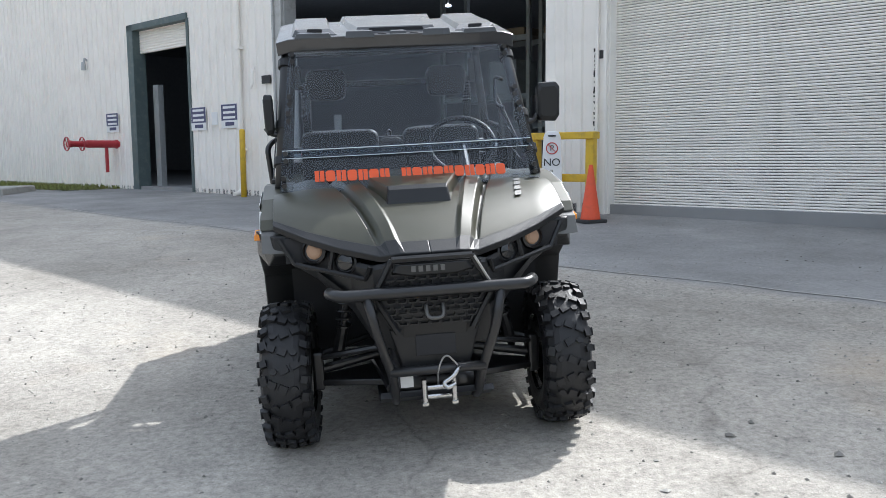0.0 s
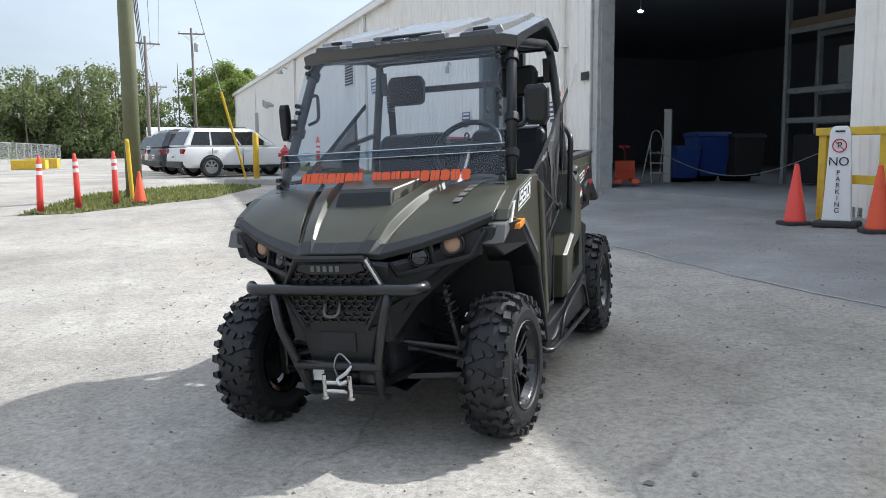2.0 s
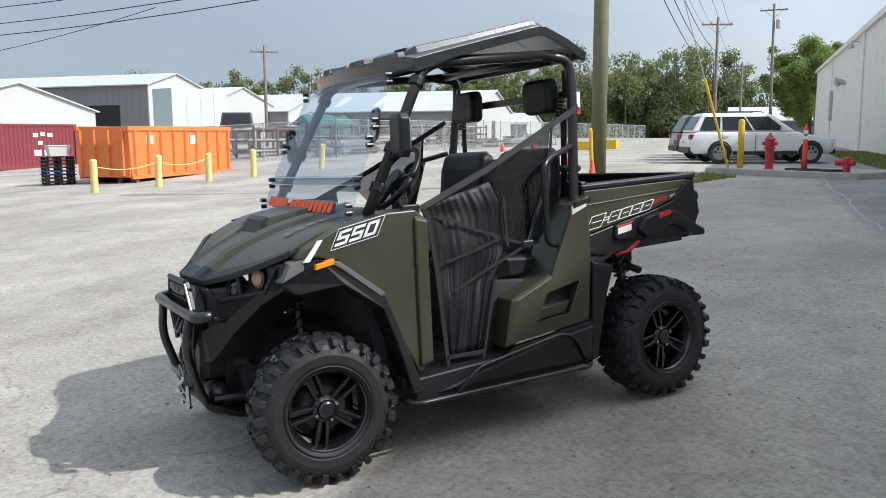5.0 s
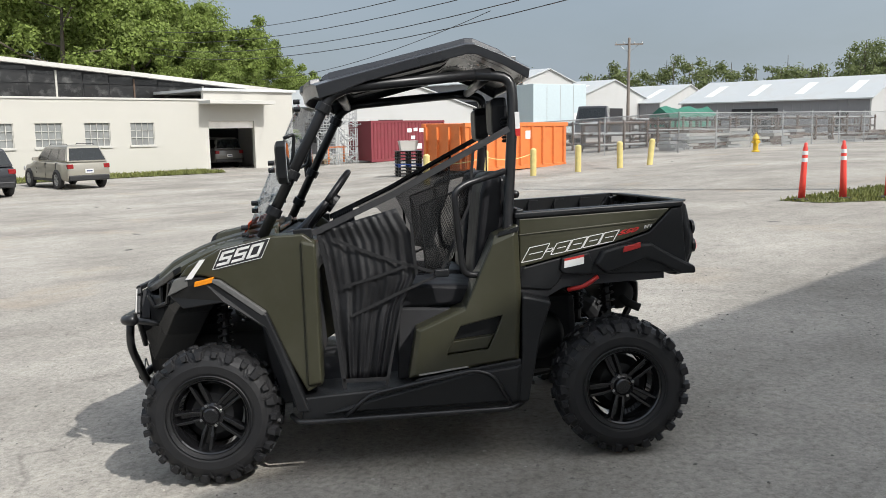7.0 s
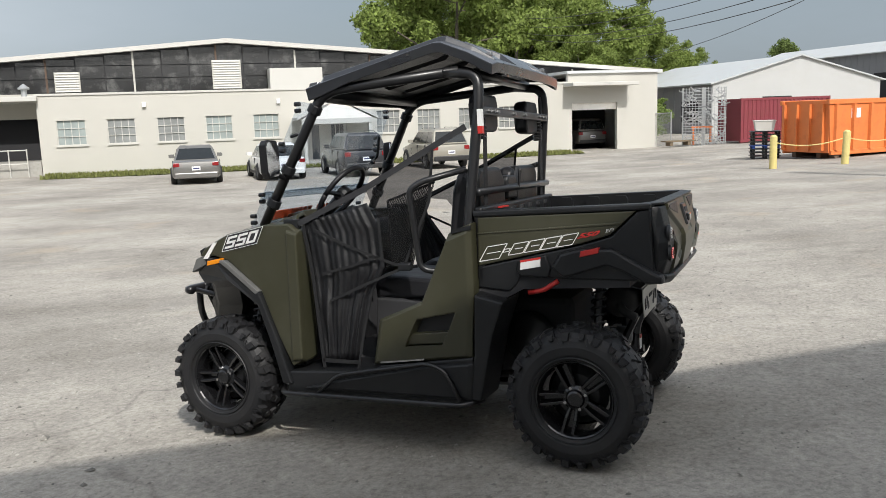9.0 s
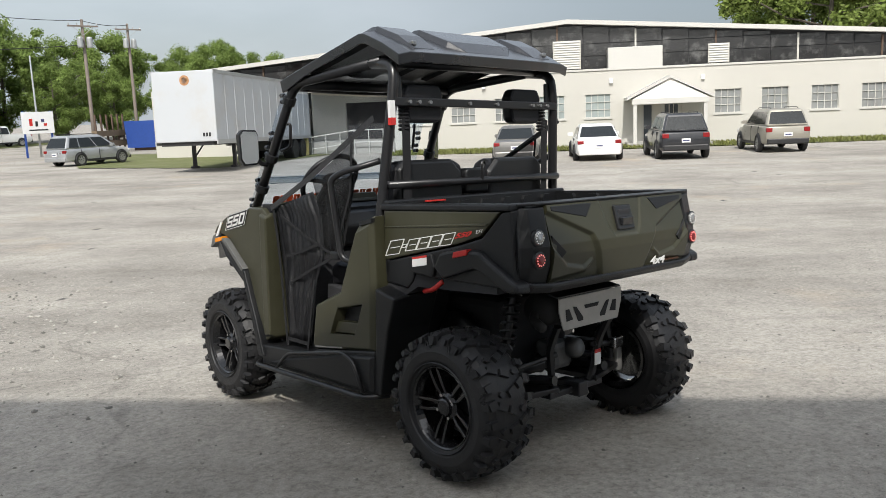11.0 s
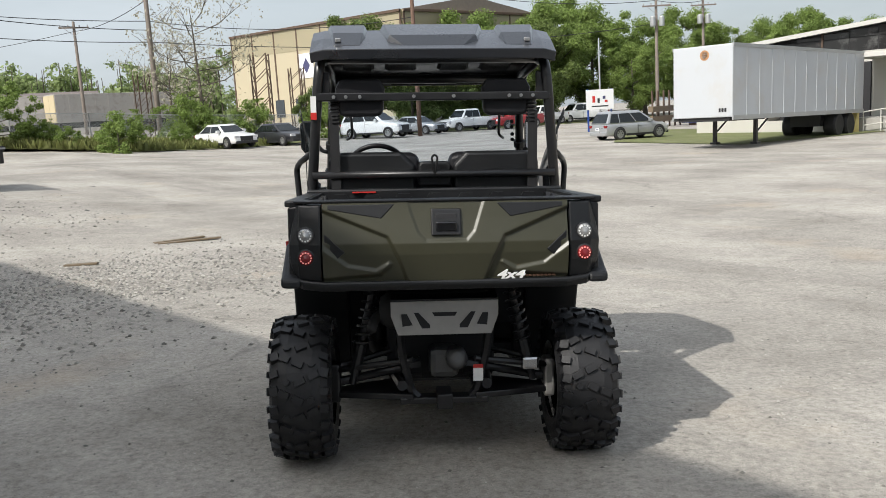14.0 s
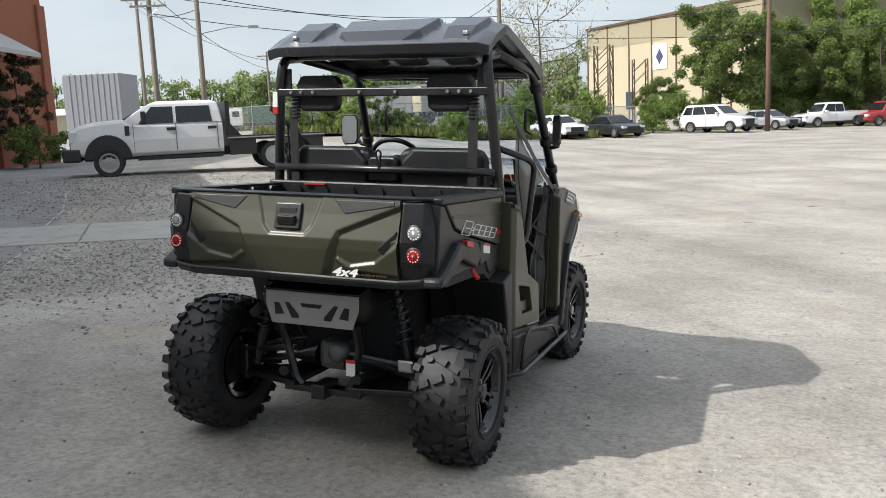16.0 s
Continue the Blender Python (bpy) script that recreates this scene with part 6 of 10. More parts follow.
part("clutch_cover", lathe([(0.0, 0.0), (0.13, 0.0), (0.14, 0.03), (0.11, 0.07), (0.0, 0.08)], 20, (0.28, 0.72, 0.52), "x"), PL, utv, smooth=True)
part("gearbox", box((-0.075, 0.98, 0.36), (0.065, 1.12, 0.50)), M["cast"], utv, "cast aluminium rear gearbox", bevel=0.03)
part("gearbox_cap", lathe([(0.0, 0.0), (0.05, 0.0), (0.05, 0.06), (0.03, 0.08), (0.0, 0.08)], 14, (-0.06, 1.10, 0.46), "y"), M["cast"], utv, smooth=True)
part("muffler", lathe([(0.0, -0.27), (0.06, -0.26), (0.085, -0.22), (0.085, 0.22), (0.06, 0.26), (0.0, 0.27)], 18, (0.02, 1.18, 0.70), "x"), M["muffler"], utv, smooth=True)
part("tail_pipe", tube(rounded([(0.26, 1.18, 0.70), (0.31, 1.20, 0.66), (0.32, 1.27, 0.63)], 0.04), 0.022, 10), M["muffler"], utv, smooth=True)
shield = part("heat_shield", prism([(-0.235, 0.755), (0.235, 0.755), (0.235, 0.69), (0.205, 0.605), (-0.205, 0.605), (-0.235, 0.69)], "y", 1.285, 1.292), M["alu"], utv, "brushed steel exhaust heat shield with cut-outs", bevel=0.003)
bm = bmesh.new()
for s in (-1, 1):
    for q in ([(0.19, 0.70), (0.185, 0.645), (0.14, 0.65), (0.165, 0.70)], [(0.135, 0.705), (0.115, 0.705), (0.065, 0.65), (0.065, 0.635), (0.10, 0.635), (0.11, 0.655)]):
        add_prism(bm, [(s * a, b) for a, b in q], "y", 1.28, 1.2945)
add_prism(bm, [(-0.055, 0.705), (0.055, 0.705), (0.045, 0.688), (-0.045, 0.688)], "y", 1.28, 1.2945)
part("shield_slot", bm, M["dark"], shield)
part("shield_top", prism([(1.285, 0.755), (1.12, 0.79), (1.12, 0.795), (1.285, 0.762)], "x", -0.235, 0.235), M["black_metal"], shield)
for s in (-1, 1):
    part("hitch_frame", tube(rounded([(s * 0.20, 1.25, 0.62), (s * 0.19, 1.19, 0.50), (s * 0.15, 1.17, 0.32), (s * 0.12, 1.17, 0.29)], 0.03), 0.02, 6), BK, utv)
part("hitch_bar", box((-0.20, 1.12, 0.265), (0.20, 1.20, 0.295)), BK, utv, bevel=0.006)
part("hitch_receiver", box((-0.035, 1.10, 0.25), (0.035, 1.24, 0.32)), BK, utv, bevel=0.006)
part("rear_label", box((-0.175, 1.205, 0.37), (-0.13, 1.21, 0.445)), M["decal_white"], utv)
part("rear_label_head", box((-0.175, 1.2055, 0.43), (-0.13, 1.212, 0.446)), M["decal_red"], utv)
part("brake_caliper", box((-0.44, 1.10, 0.40), (-0.36, 1.16, 0.46)), M["chrome"], utv, bevel=0.012)
for s in (-1, 1):
    part("red_tube", tube(rounded([(s * 0.62, 0.82, 0.80), (s * 0.64, 0.90, 0.815), (s * 0.64, 0.97, 0.86)], 0.03), 0.012, 8), M["decal_red"], utv, smooth=True)

# ---- at the warehouse ----


def on_ground(x, y, yaw=0.0, dz=0.0):
    return pose(x, y, gz(x, y) + dz, 0, 0, yaw)


def by_wall(s, d, yaw=0.0):
    """On the ground beside the warehouse; local x along the wall, y out of it."""
    p = wall_at(s, d)
    return Matrix.Translation((p.x, p.y, gz(p.x, p.y))) @ WALL.to_3x3().to_4x4() @ pose(0, 0, 0, 0, 0, yaw)


def cone(m, h=0.76, shade="faded orange", mat=None):
    t = thing("traffic_cone", f"{shade} rubber traffic cone on a black base", "traffic cone", m, "traffic cones")
    part("cone_body", lathe([(0.145, 0.03), (0.135, 0.06), (0.03, h - 0.02), (0.022, h)], 20), mat or M["cone_orange"], t, smooth=True)
    bm = bmesh.new()
    pts = [(0.19, 0.13), (0.13, 0.19), (-0.13, 0.19), (-0.19, 0.13), (-0.19, -0.13), (-0.13, -0.19), (0.13, -0.19), (0.19, -0.13)]
    add_prism(bm, pts, "z", 0.0, 0.04, 0.03)
    part("cone_base", bm, M["rubber"], t)
    return t


M["cone_bright"] = material("cone_bright", (0.78, 0.07, 0.05), 0.5, var=0.08, scale=6)
cone(on_ground(2.02, 7.15, 30), 0.78, "bright orange-red", M["cone_bright"])
cone(on_ground(2.90, 6.33, 10), 0.78, "faded dirty orange")

pylon = thing("no_parking_sign", "white plastic no-parking pylon with black letters", "sign", on_ground(2.50, 6.93) @ pose(0, 0, 0, 0, 0, -14))
part("pylon_base", prism([(-0.26, -0.2), (0.26, -0.2), (0.26, 0.2), (-0.26, 0.2)], "z", 0, 0.07, 0.05), M["rubber"], pylon, bevel=0.015)
rg = []
for z, w, d in ((0.07, 0.175, 0.06), (0.14, 0.165, 0.055), (1.16, 0.12, 0.03), (1.22, 0.10, 0.025), (1.24, 0.06, 0.02)):
    rg.append([(-w, -d, z), (w, -d, z), (w, d, z), (-w, d, z)])
part("pylon_body", loft(rg), M["sign_white"], pylon, bevel=0.012)
part("grip_slot", box((-0.055, -0.045, 1.165), (0.055, -0.02, 1.185)), M["ink"], pylon)
up = Matrix.Rotation(radians(88), 4, "X")
letters("NO", 0.15, M["ink"], pylon, Matrix.Translation((0, -0.052, 0.80)) @ up)
for i, c in enumerate("PARKING"):
    letters(c, 0.085, M["ink"], pylon, Matrix.Translation((0, -0.0535 - 0.0006 * i, 0.665 - i * 0.078)) @ up)
bm = bmesh.new()
ring = [Vector((0.078 * math.cos(a), -0.046, 1.0 + 0.078 * math.sin(a))) for a in [2 * math.pi * i / 28 for i in range(29)]]
add_tube(bm, ring, 0.007, 6)
add_tube(bm, [(-0.055, -0.048, 1.055), (0.055, -0.048, 0.945)], 0.006, 6)
part("ban_ring", bm, M["decal_red"], pylon)
letters("P", 0.11, M["ink"], pylon, Matrix.Translation((0, -0.046, 1.0)) @ up)

barrier = thing("guard_frame", "chipped yellow steel guard frame by the door", "guard frame", by_wall(3.42, 0.80, 2))
part("post", box((-0.52, -0.06, 0), (-0.40, 0.06, 1.16)), M["yellow"], barrier, bevel=0.01)
part("post", box((0.40, -0.06, 0), (0.52, 0.06, 1.16)), M["yellow"], barrier, bevel=0.01)
part("top_beam", box((-0.54, -0.10, 1.12), (0.54, 0.10, 1.22)), M["yellow"], barrier, bevel=0.012)
part("middle_rail", box((-0.40, -0.03, 0.52), (0.40, 0.03, 0.63)), M["yellow"], barrier, bevel=0.008)
part("side_leg", prism([(-0.10, 0.0), (0.06, 0.0), (0.02, 1.12), (-0.02, 1.12)], "x", -0.50, -0.44), M["yellow"], barrier)

bol = thing("bollard", "leaning yellow pipe bollard", "bollard", by_wall(11.95, 0.4) @ pose(0, 0, 0, 2, 2.5, 0))
part("pipe", lathe([(0.062, -0.1), (0.062, 1.42), (0.05, 1.45), (0.0, 1.46)], 16), M["yellow"], bol, smooth=True)


def wall_sign(s0, s1, z0, z1, rows, label):
    t = thing("wall_sign", label, "sign", WALL @ pose((s0 + s1) / 2, 0.04, (z0 + z1) / 2), "signs on the warehouse wall")
    w, h = (s1 - s0) / 2, (z1 - z0) / 2
    part("panel", box((-w, 0, -h), (w, 0.008, h)), M["sign_white"], t)
    if rows:
        part("blue_field", box((-w + 0.01, 0.008, -h * 0.35), (w - 0.01, 0.011, h - 0.01)), M["sign_blue"], t)
        bm = bmesh.new()
        for i in range(rows):
            z = h * 0.72 - i * h * 0.42
            add_box(bm, (-w * 0.75, 0.011, z - h * 0.10), (w * 0.75, 0.013, z + h * 0.10))
        part("text_bar", bm, M["sign_white"], t)
        part("foot_bar", box((-w * 0.6, 0.008, -h * 0.8), (w * 0.5, 0.011, -h * 0.5)), M["sign_blue"], t)
    return t


wall_sign(13.9, 14.54, 1.86, 2.40, 3, "blue and white safety notice with text lines")
wall_sign(12.62, 13.26, 1.88, 2.42, 3, "blue and white safety notice with text lines")
wall_sign(13.42, 13.66, 1.97, 2.26, 0, "small white paper notice")
wall_sign(18.18, 18.86, 1.92, 2.43, 3, "blue and white safety notice with text lines")
wall_sign(28.4, 29.3, 3.55, 4.25, 3, "blue and white notice high on the wall")

fdc = thing("fire_pipe", "red fire connection pipe with two handwheels", "fire pipe", WALL @ pose(18.35, 0.0, 1.6))
part("pipe", lathe([(0.12, 0.0), (0.12, 0.06), (0.10, 0.06), (0.10, 0.85), (0.075, 0.9), (0.075, 1.25), (0.09, 1.25), (0.09, 1.32), (0, 1.32)], 16, axis="y"), M["hydrant_red"], fdc, smooth=False)
for y in (0.98, 1.38):
    bm = bmesh.new()
    add_tube(bm, [Vector((0.17 * math.cos(a), y, 0.17 * math.sin(a))) for a in [2 * math.pi * i / 20 for i in range(21)]], 0.016, 6)
    for a in (0, 1.05, 2.1):
        add_tube(bm, [(0.17 * math.cos(a), y, 0.17 * math.sin(a)), (-0.17 * math.cos(a), y, -0.17 * math.sin(a))], 0.010, 5)
    part("handwheel", bm, M["hydrant_red"], fdc)
part("bracket", box((-0.04, 0.3, -0.75), (0.04, 0.36, -0.1)), M["hydrant_red"], fdc)
horns = thing("wall_bell", "three grey fittings on the warehouse wall", "bell", WALL @ pose(57.5, 0, 4.75))
for i in (-1, 0, 1):
    part("horn", lathe([(0.1, 0), (0.12, 0.3), (0.28, 0.55), (0, 0.5)], 12, (i * 0.8, 0, i * 0.12), "y"), M["galv"], horns)
for s, z in ((50.2, 6.5), (19.85, 3.8)):
    lw = thing("wall_lamp", "grey metal wall lamp on an arm", "lamp", WALL @ pose(s, 0, z))
    part("arm", tube(rounded([(0, 0, 0.1), (0, 0.35 if s > 30 else 0.1, 0.2), (0, 0.5 if s > 30 else 0.14, 0.0)], 0.1), 0.03, 6), M["galv"], lw)
    part("shade", lathe([(0.06, 0.1), (0.12, 0.05), (0.22, -0.2), (0.19, -0.2), (0, 0.0)] if s > 30 else [(0.05, 0.1), (0.07, -0.12), (0, -0.12)], 12, (0, 0.5 if s > 30 else 0.14, -0.02)), M["galv"], lw)
lv = thing("wall_vent", "white louvred wall vent", "vent", WALL @ pose(33.0, 0.02, 4.87))
part("frame", box((-0.8, 0, -0.63), (0.8, 0.05, 0.63)), M["white_siding"], lv)
for i in range(9):
    part("slat", box((-0.7, 0.05, -0.57 + i * 0.127), (0.7, 0.09, -0.50 + i * 0.127)), M["dark"], lv)
bx = thing("meter_box", "grey utility box on the wall", "utility box", WALL @ pose(65.4, 0.02, 3.4))
part("body", box((-0.4, 0, -1.1), (0.4, 0.2, 1.1)), M["galv"], bx, bevel=0.02)
cm = thing("camera_bracket", "white conduit bracket at the bay", "bracket", WALL @ pose(11.9, 0.02, 2.9))
part("conduit", tube(rounded([(0, 0.05, 0.25), (0, 0.1, 0.1), (0, 0.1, -0.1), (0.08, 0.1, -0.2)], 0.05), 0.03, 6), M["white_siding"], cm)
part("plate", box((-0.55, 0.02, -0.12), (-0.25, 0.04, 0.05)), M["ink"], cm)

# inside the bay
FL = 0.49


def inside(x, y, yaw=0.0):
    return pose(x, y, FL, 0, 0, yaw)


for x, y, mat, lab, sc in ((-0.40, 16.72, M["bin_blue"], "small blue wheeled bin", 0.82), (0.10, 17.35, M["bin_blue"], "large blue wheeled bin", 1.13), (0.92, 17.45, M["rubber"], "black wheeled bin", 1.08)):
    b = thing("wheeled_bin", f"{lab} standing inside the bay", "bin", inside(x, y, 30) @ Matrix.Scale(sc, 4), "bins in the bay")
    part("body", loft([[(-0.30, -0.30, 0.12), (0.30, -0.30, 0.12), (0.30, 0.30, 0.12), (-0.30, 0.30, 0.12)], [(-0.38, -0.38, 0.98), (0.38, -0.38, 0.98), (0.38, 0.38, 0.98), (-0.38, 0.38, 0.98)]]), mat, b, bevel=0.02)
    part("lid", prism([(-0.40, 0.98), (0.42, 0.98), (0.40, 1.06), (-0.3, 1.08)], "x", -0.4, 0.4), mat, b, bevel=0.02)
    part("wheel", lathe([(0, -0.34), (0.12, -0.34), (0.12, 0.34), (0, 0.34)], 12, (0, 0.30, 0.12), "x"), M["rubber"], b)
lad = thing("step_ladder", "white metal step ladder", "ladder", inside(-1.0, 16.35, 35))
bm = bmesh.new()
for s in (-1, 1):
    add_tube(bm, rounded([(s * 0.24, -0.25, 0), (s * 0.17, 0.0, 1.0), (s * 0.1, 0.03, 1.22), (0, 0.03, 1.26)], 0.1), 0.016, 6)
    add_tube(bm, [(s * 0.24, 0.3, 0), (s * 0.17, 0.0, 1.0)], 0.016, 6)
part("rails", bm, M["white_paint"], lad)
for i in range(3):
    part("tread", box((-0.22 + i * 0.02, -0.27 + i * 0.07, 0.22 + i * 0.24), (0.22 - i * 0.02, -0.1 + i * 0.07, 0.25 + i * 0.24)), M["white_paint"], lad)
pst = thing("steel_post", "grey square steel post", "post", inside(-0.73, 16.32))
part("post", box((-0.09, -0.09, 0), (0.09, 0.09, 1.76)), M["galv"], pst, bevel=0.01)
for s, d in ((9.3, -5.0), (6.5, -5.2)):
    rk = thing("pallet_rack", "dark steel pallet rack with boards", "rack", Matrix.Translation((0, 0, FL)) @ WALL @ pose(s, d, 0), "racks in the bay")
    for x in (-1.3, 1.3):
        for y in (-0.45, 0.45):
            part("upright", box((x - 0.05, y - 0.05, 0), (x + 0.05, y + 0.05, 4.6)), M["grey_steel"], rk)
    for z in (1.35, 2.0, 3.3):
        part("beam", box((-1.3, 0.40, z), (1.3, 0.48, z + 0.12)), M["grey_steel"], rk)
        part("beam", box((-1.3, -0.48, z), (1.3, -0.40, z + 0.12)), M["grey_steel"], rk)
    part("boards", box((-1.2, -0.5, 3.42), (1.2, 0.5, 3.58)), M["wood"], rk)
    part("crate", box((-0.9, -0.4, 2.12), (-0.1, 0.4, 2.9)), M["grey_steel"], rk, bevel=0.02)
    part("crate", box((0.2, -0.4, 0.05), (1.1, 0.4, 1.1)), M["dark"], rk, bevel=0.02)
jack = thing("pallet_truck", "orange hand pallet truck", "pallet truck", Matrix.Translation((0, 0, FL)) @ WALL @ pose(11.4, -0.95, 0, 0, 0, 60))
part("fork", box((-0.27, -0.6, 0.08), (-0.11, 0.55, 0.16)), M["cone_orange"], jack)
part("fork", box((0.11, -0.6, 0.08), (0.27, 0.55, 0.16)), M["cone_orange"], jack)
part("head", prism([(-0.85, 0.1), (-0.6, 0.1), (-0.6, 0.35), (-0.7, 0.55), (-0.8, 0.5)], "x", -0.22, 0.22), M["cone_orange"], jack)
part("handle", tube(rounded([(0, -0.75, 0.5), (0, -1.05, 0.82), (0.15, -1.08, 0.88), (-0.15, -1.08, 0.88), (0, -1.05, 0.82)], 0.05), 0.018, 6), M["hydrant_red"], jack)
stack = thing("wooden_pallet", "reddish wooden pallet behind the small door", "pallet", Matrix.Translation((0, 0, FL)) @ WALL @ pose(14.7, -1.4, 0))
for k in range(3):
    part("bearer", box((-0.55, -0.5 + k * 0.45, 0.0), (0.55, -0.40 + k * 0.45, 0.10)), M["wood"], stack)
for k in range(6):
    part("deck_board", box((-0.55 + k * 0.2, -0.5, 0.10), (-0.44 + k * 0.2, 0.5, 0.122)), M["wood"], stack)
chn = thing("chain_barrier", "slack chain across the bay", "chain", None)
part("chain", tube([(-0.95 + 3.6 * k, 16.1 - 2.2 * k, 1.25 - 0.55 * math.sin(math.pi * k)) for k in [i / 14 for i in range(15)]], 0.012, 5), M["galv"], chn)
for x, y, z in ((-2.5, 23.0, 5.6), (2.5, 20.5, 5.6), (6.0, 18.0, 5.6)):
    l = thing("ceiling_lamp", "small bright high-bay lamp", "lamp", pose(x, y, z), "high-bay lamps")
    bulb_light = bpy.data.lights.new("bay_light", "POINT")
    bulb_light.energy, bulb_light.shadow_soft_size, bulb_light.color = 32.0, 0.1, (0.75, 0.87, 1.0)
    new("bay_light", bulb_light).matrix_world = pose(x, y, z - 0.15)
    part("bulb", lathe([(0.0, 0.0), (0.09, 0.02), (0.09, 0.08), (0.0, 0.1)], 10), glow("bay_bulb", (0.9, 0.95, 1.0), 3.0) if "bay_bulb" not in bpy.data.materials else bpy.data.materials["bay_bulb"], l)
    part("hanger", cyl((0, 0, 0.1), (0, 0, 1.22), 0.02, 6), M["galv"], l)

# expansion joint of the apron
jt = bmesh.new()
rnd = random.Random(2)
prev = None
for i in range(-30, 60):
    s = i * 0.5
    p = wall_at(s, 4.12 + 0.05 * math.sin(i * 0.7) + rnd.uniform(-0.03, 0.03))
    row = [jt.verts.new((p.x + WN.x * w, p.y + WN.y * w, gz(p.x, p.y) + 0.004)) for w in (-0.008 - rnd.random() * 0.016, 0.008 + rnd.random() * 0.018)]
    if prev:
        jt.faces.new((prev[0], prev[1], row[1], row[0]))
    prev = row
tagged(link_mesh("pavement", jt, material("joint", (0.40, 0.385, 0.36), 0.95, var=0.4, scale=9, grain=0.5)), "rough joint along the concrete apron", "joint", kind="structure")


def grass_patch(name, pts, count, hgt, seed, label):
    """Blades over a polygon in plan."""
    r = random.Random(seed)
    xs, ys = [p[0] for p in pts], [p[1] for p in pts]

    def inside_poly(x, y):
        c = False
        for (x1, y1), (x2, y2) in zip(pts, pts[1:] + pts[:1]):
            if (y1 > y) != (y2 > y) and x < (x2 - x1) * (y - y1) / (y2 - y1) + x1:
                c = not c
        return c

    v, f = [], []
    while len(f) < count:
        x, y = r.uniform(min(xs), max(xs)), r.uniform(min(ys), max(ys))
        if not inside_poly(x, y):
            continue
        a, w, h = r.uniform(0, 6.28), hgt * 0.35, hgt * r.uniform(0.5, 1.2)
        z = gz(x, y)
        n = len(v)
        v += [(x - w * math.cos(a), y - w * math.sin(a), z - 0.01), (x + w * math.cos(a), y + w * math.sin(a), z - 0.01), (x + r.uniform(-h, h) * 0.5, y + r.uniform(-h, h) * 0.5, z + h)]
        f.append((n, n + 1, n + 2))
    me = bpy.data.meshes.new(name)
    me.from_pydata(v, [], f)
    me.materials.append(M["grass"])
    ob = tagged(new(name, me), label, "grass", kind="stuff")
    bm = bmesh.new()
    bm.faces.new([bm.verts.new((x, y, gz(x, y) + 0.012)) for x, y in pts])
    tagged(link_mesh("grass_ground", bm, material("turf", (0.14, 0.15, 0.06), 0.95, var=0.4, scale=5, grain=0.6)), label.replace("blades", "turf"), "grass", kind="structure")
    return ob


strip = [tuple(wall_at(s, d)[:2]) for s, d in ((18.2, 0.05), (18.2, 1.5), (24, 2.1), (34, 2.3), (45, 2.0), (45, 0.05))]
grass_patch("grass_verge", strip, 6000, 0.11, 1, "green grass blades along the warehouse wall")
grass_patch("grass_island", [(-12.2, 7.6), (-11.2, 8.0), (-10.2, 11.2), (-11.2, 14.6), (-13.2, 15.0), (-14.2, 11.5)], 5000, 0.09, 2, "short grass blades round the utility pole")

# kerbed island with posts
isl = [(-12.9, 15.2), (-8.5, 15.6), (-8.6, 17.9), (-13.1, 17.4)]
kerb = thing("kerb_island", "low worn concrete kerb island", "kerb", kind="structure")
z0 = gz(-11, 16)
part("kerb", prism(isl, "z", z0 - 0.2, z0 + 0.16, 0.01), M["concrete"], kerb, bevel=0.03)


def pipe_post(x, y, h, r, mat, name, label, cat, dz=0.0, lean=0.0, group=""):
    t = thing(name, label, cat, on_ground(x, y, 0, dz) @ pose(0, 0, 0, lean, lean * 0.5, 0), group)
    part("pipe", lathe([(r, -0.1), (r, h - r * 0.5), (r * 0.7, h - r * 0.1), (0, h)], 14), mat, t, smooth=True)
    return t


pipe_post(-12.15, 15.75, 1.35, 0.085, M["yellow"], "bollard", "yellow pipe bollard with a band", "bollard", 0.12)
hyd = thing("fire_hydrant", "red painted fire hydrant on the kerb island", "hydrant", on_ground(-11.1, 15.65, 20, 0.12))
part("barrel", lathe([(0.15, -0.08), (0.15, 0.05), (0.105, 0.06), (0.10, 0.55), (0.14, 0.57), (0.14, 0.61), (0.115, 0.63), (0.115, 0.80)], 16), M["hydrant_red"], hyd)
part("bonnet", lathe([(0.14, 0.80), (0.14, 0.83), (0.11, 0.86), (0.06, 0.92), (0.03, 0.935), (0.03, 0.985), (0.0, 0.99)], 16), M["hydrant_red"], hyd)
for ends, r in ((((0, -0.10, 0.70), (0, -0.20, 0.70)), 0.075), (((-0.10, 0, 0.71), (-0.19, 0, 0.71)), 0.052), (((0.10, 0, 0.71), (0.19, 0, 0.71)), 0.052)):
    part("nozzle_cap", cyl(*ends, r, 10), M["hydrant_red"], hyd)


def delineator(x, y, dz=0.0, lean=0.0):
    t = thing("delineator_post", "orange-red traffic tube with white bands on a black base", "traffic post", on_ground(x, y, 0, dz) @ pose(0, 0, 0, lean, 0, 0), "traffic tubes")
    part("tube", lathe([(0.07, 0.04), (0.06, 0.5), (0.05, 1.05), (0.03, 1.10), (0.03, 1.16), (0.0, 1.17)], 14), M["cone_bright"], t, smooth=True)
    for z in (0.78, 0.92):
        part("band", lathe([(0.058, z), (0.056, z + 0.08)], 14), M["sign_white"], t)
    part("base", lathe([(0.2, 0.0), (0.2, 0.03), (0.1, 0.05), (0.0, 0.05)], 8), M["rubber"], t)


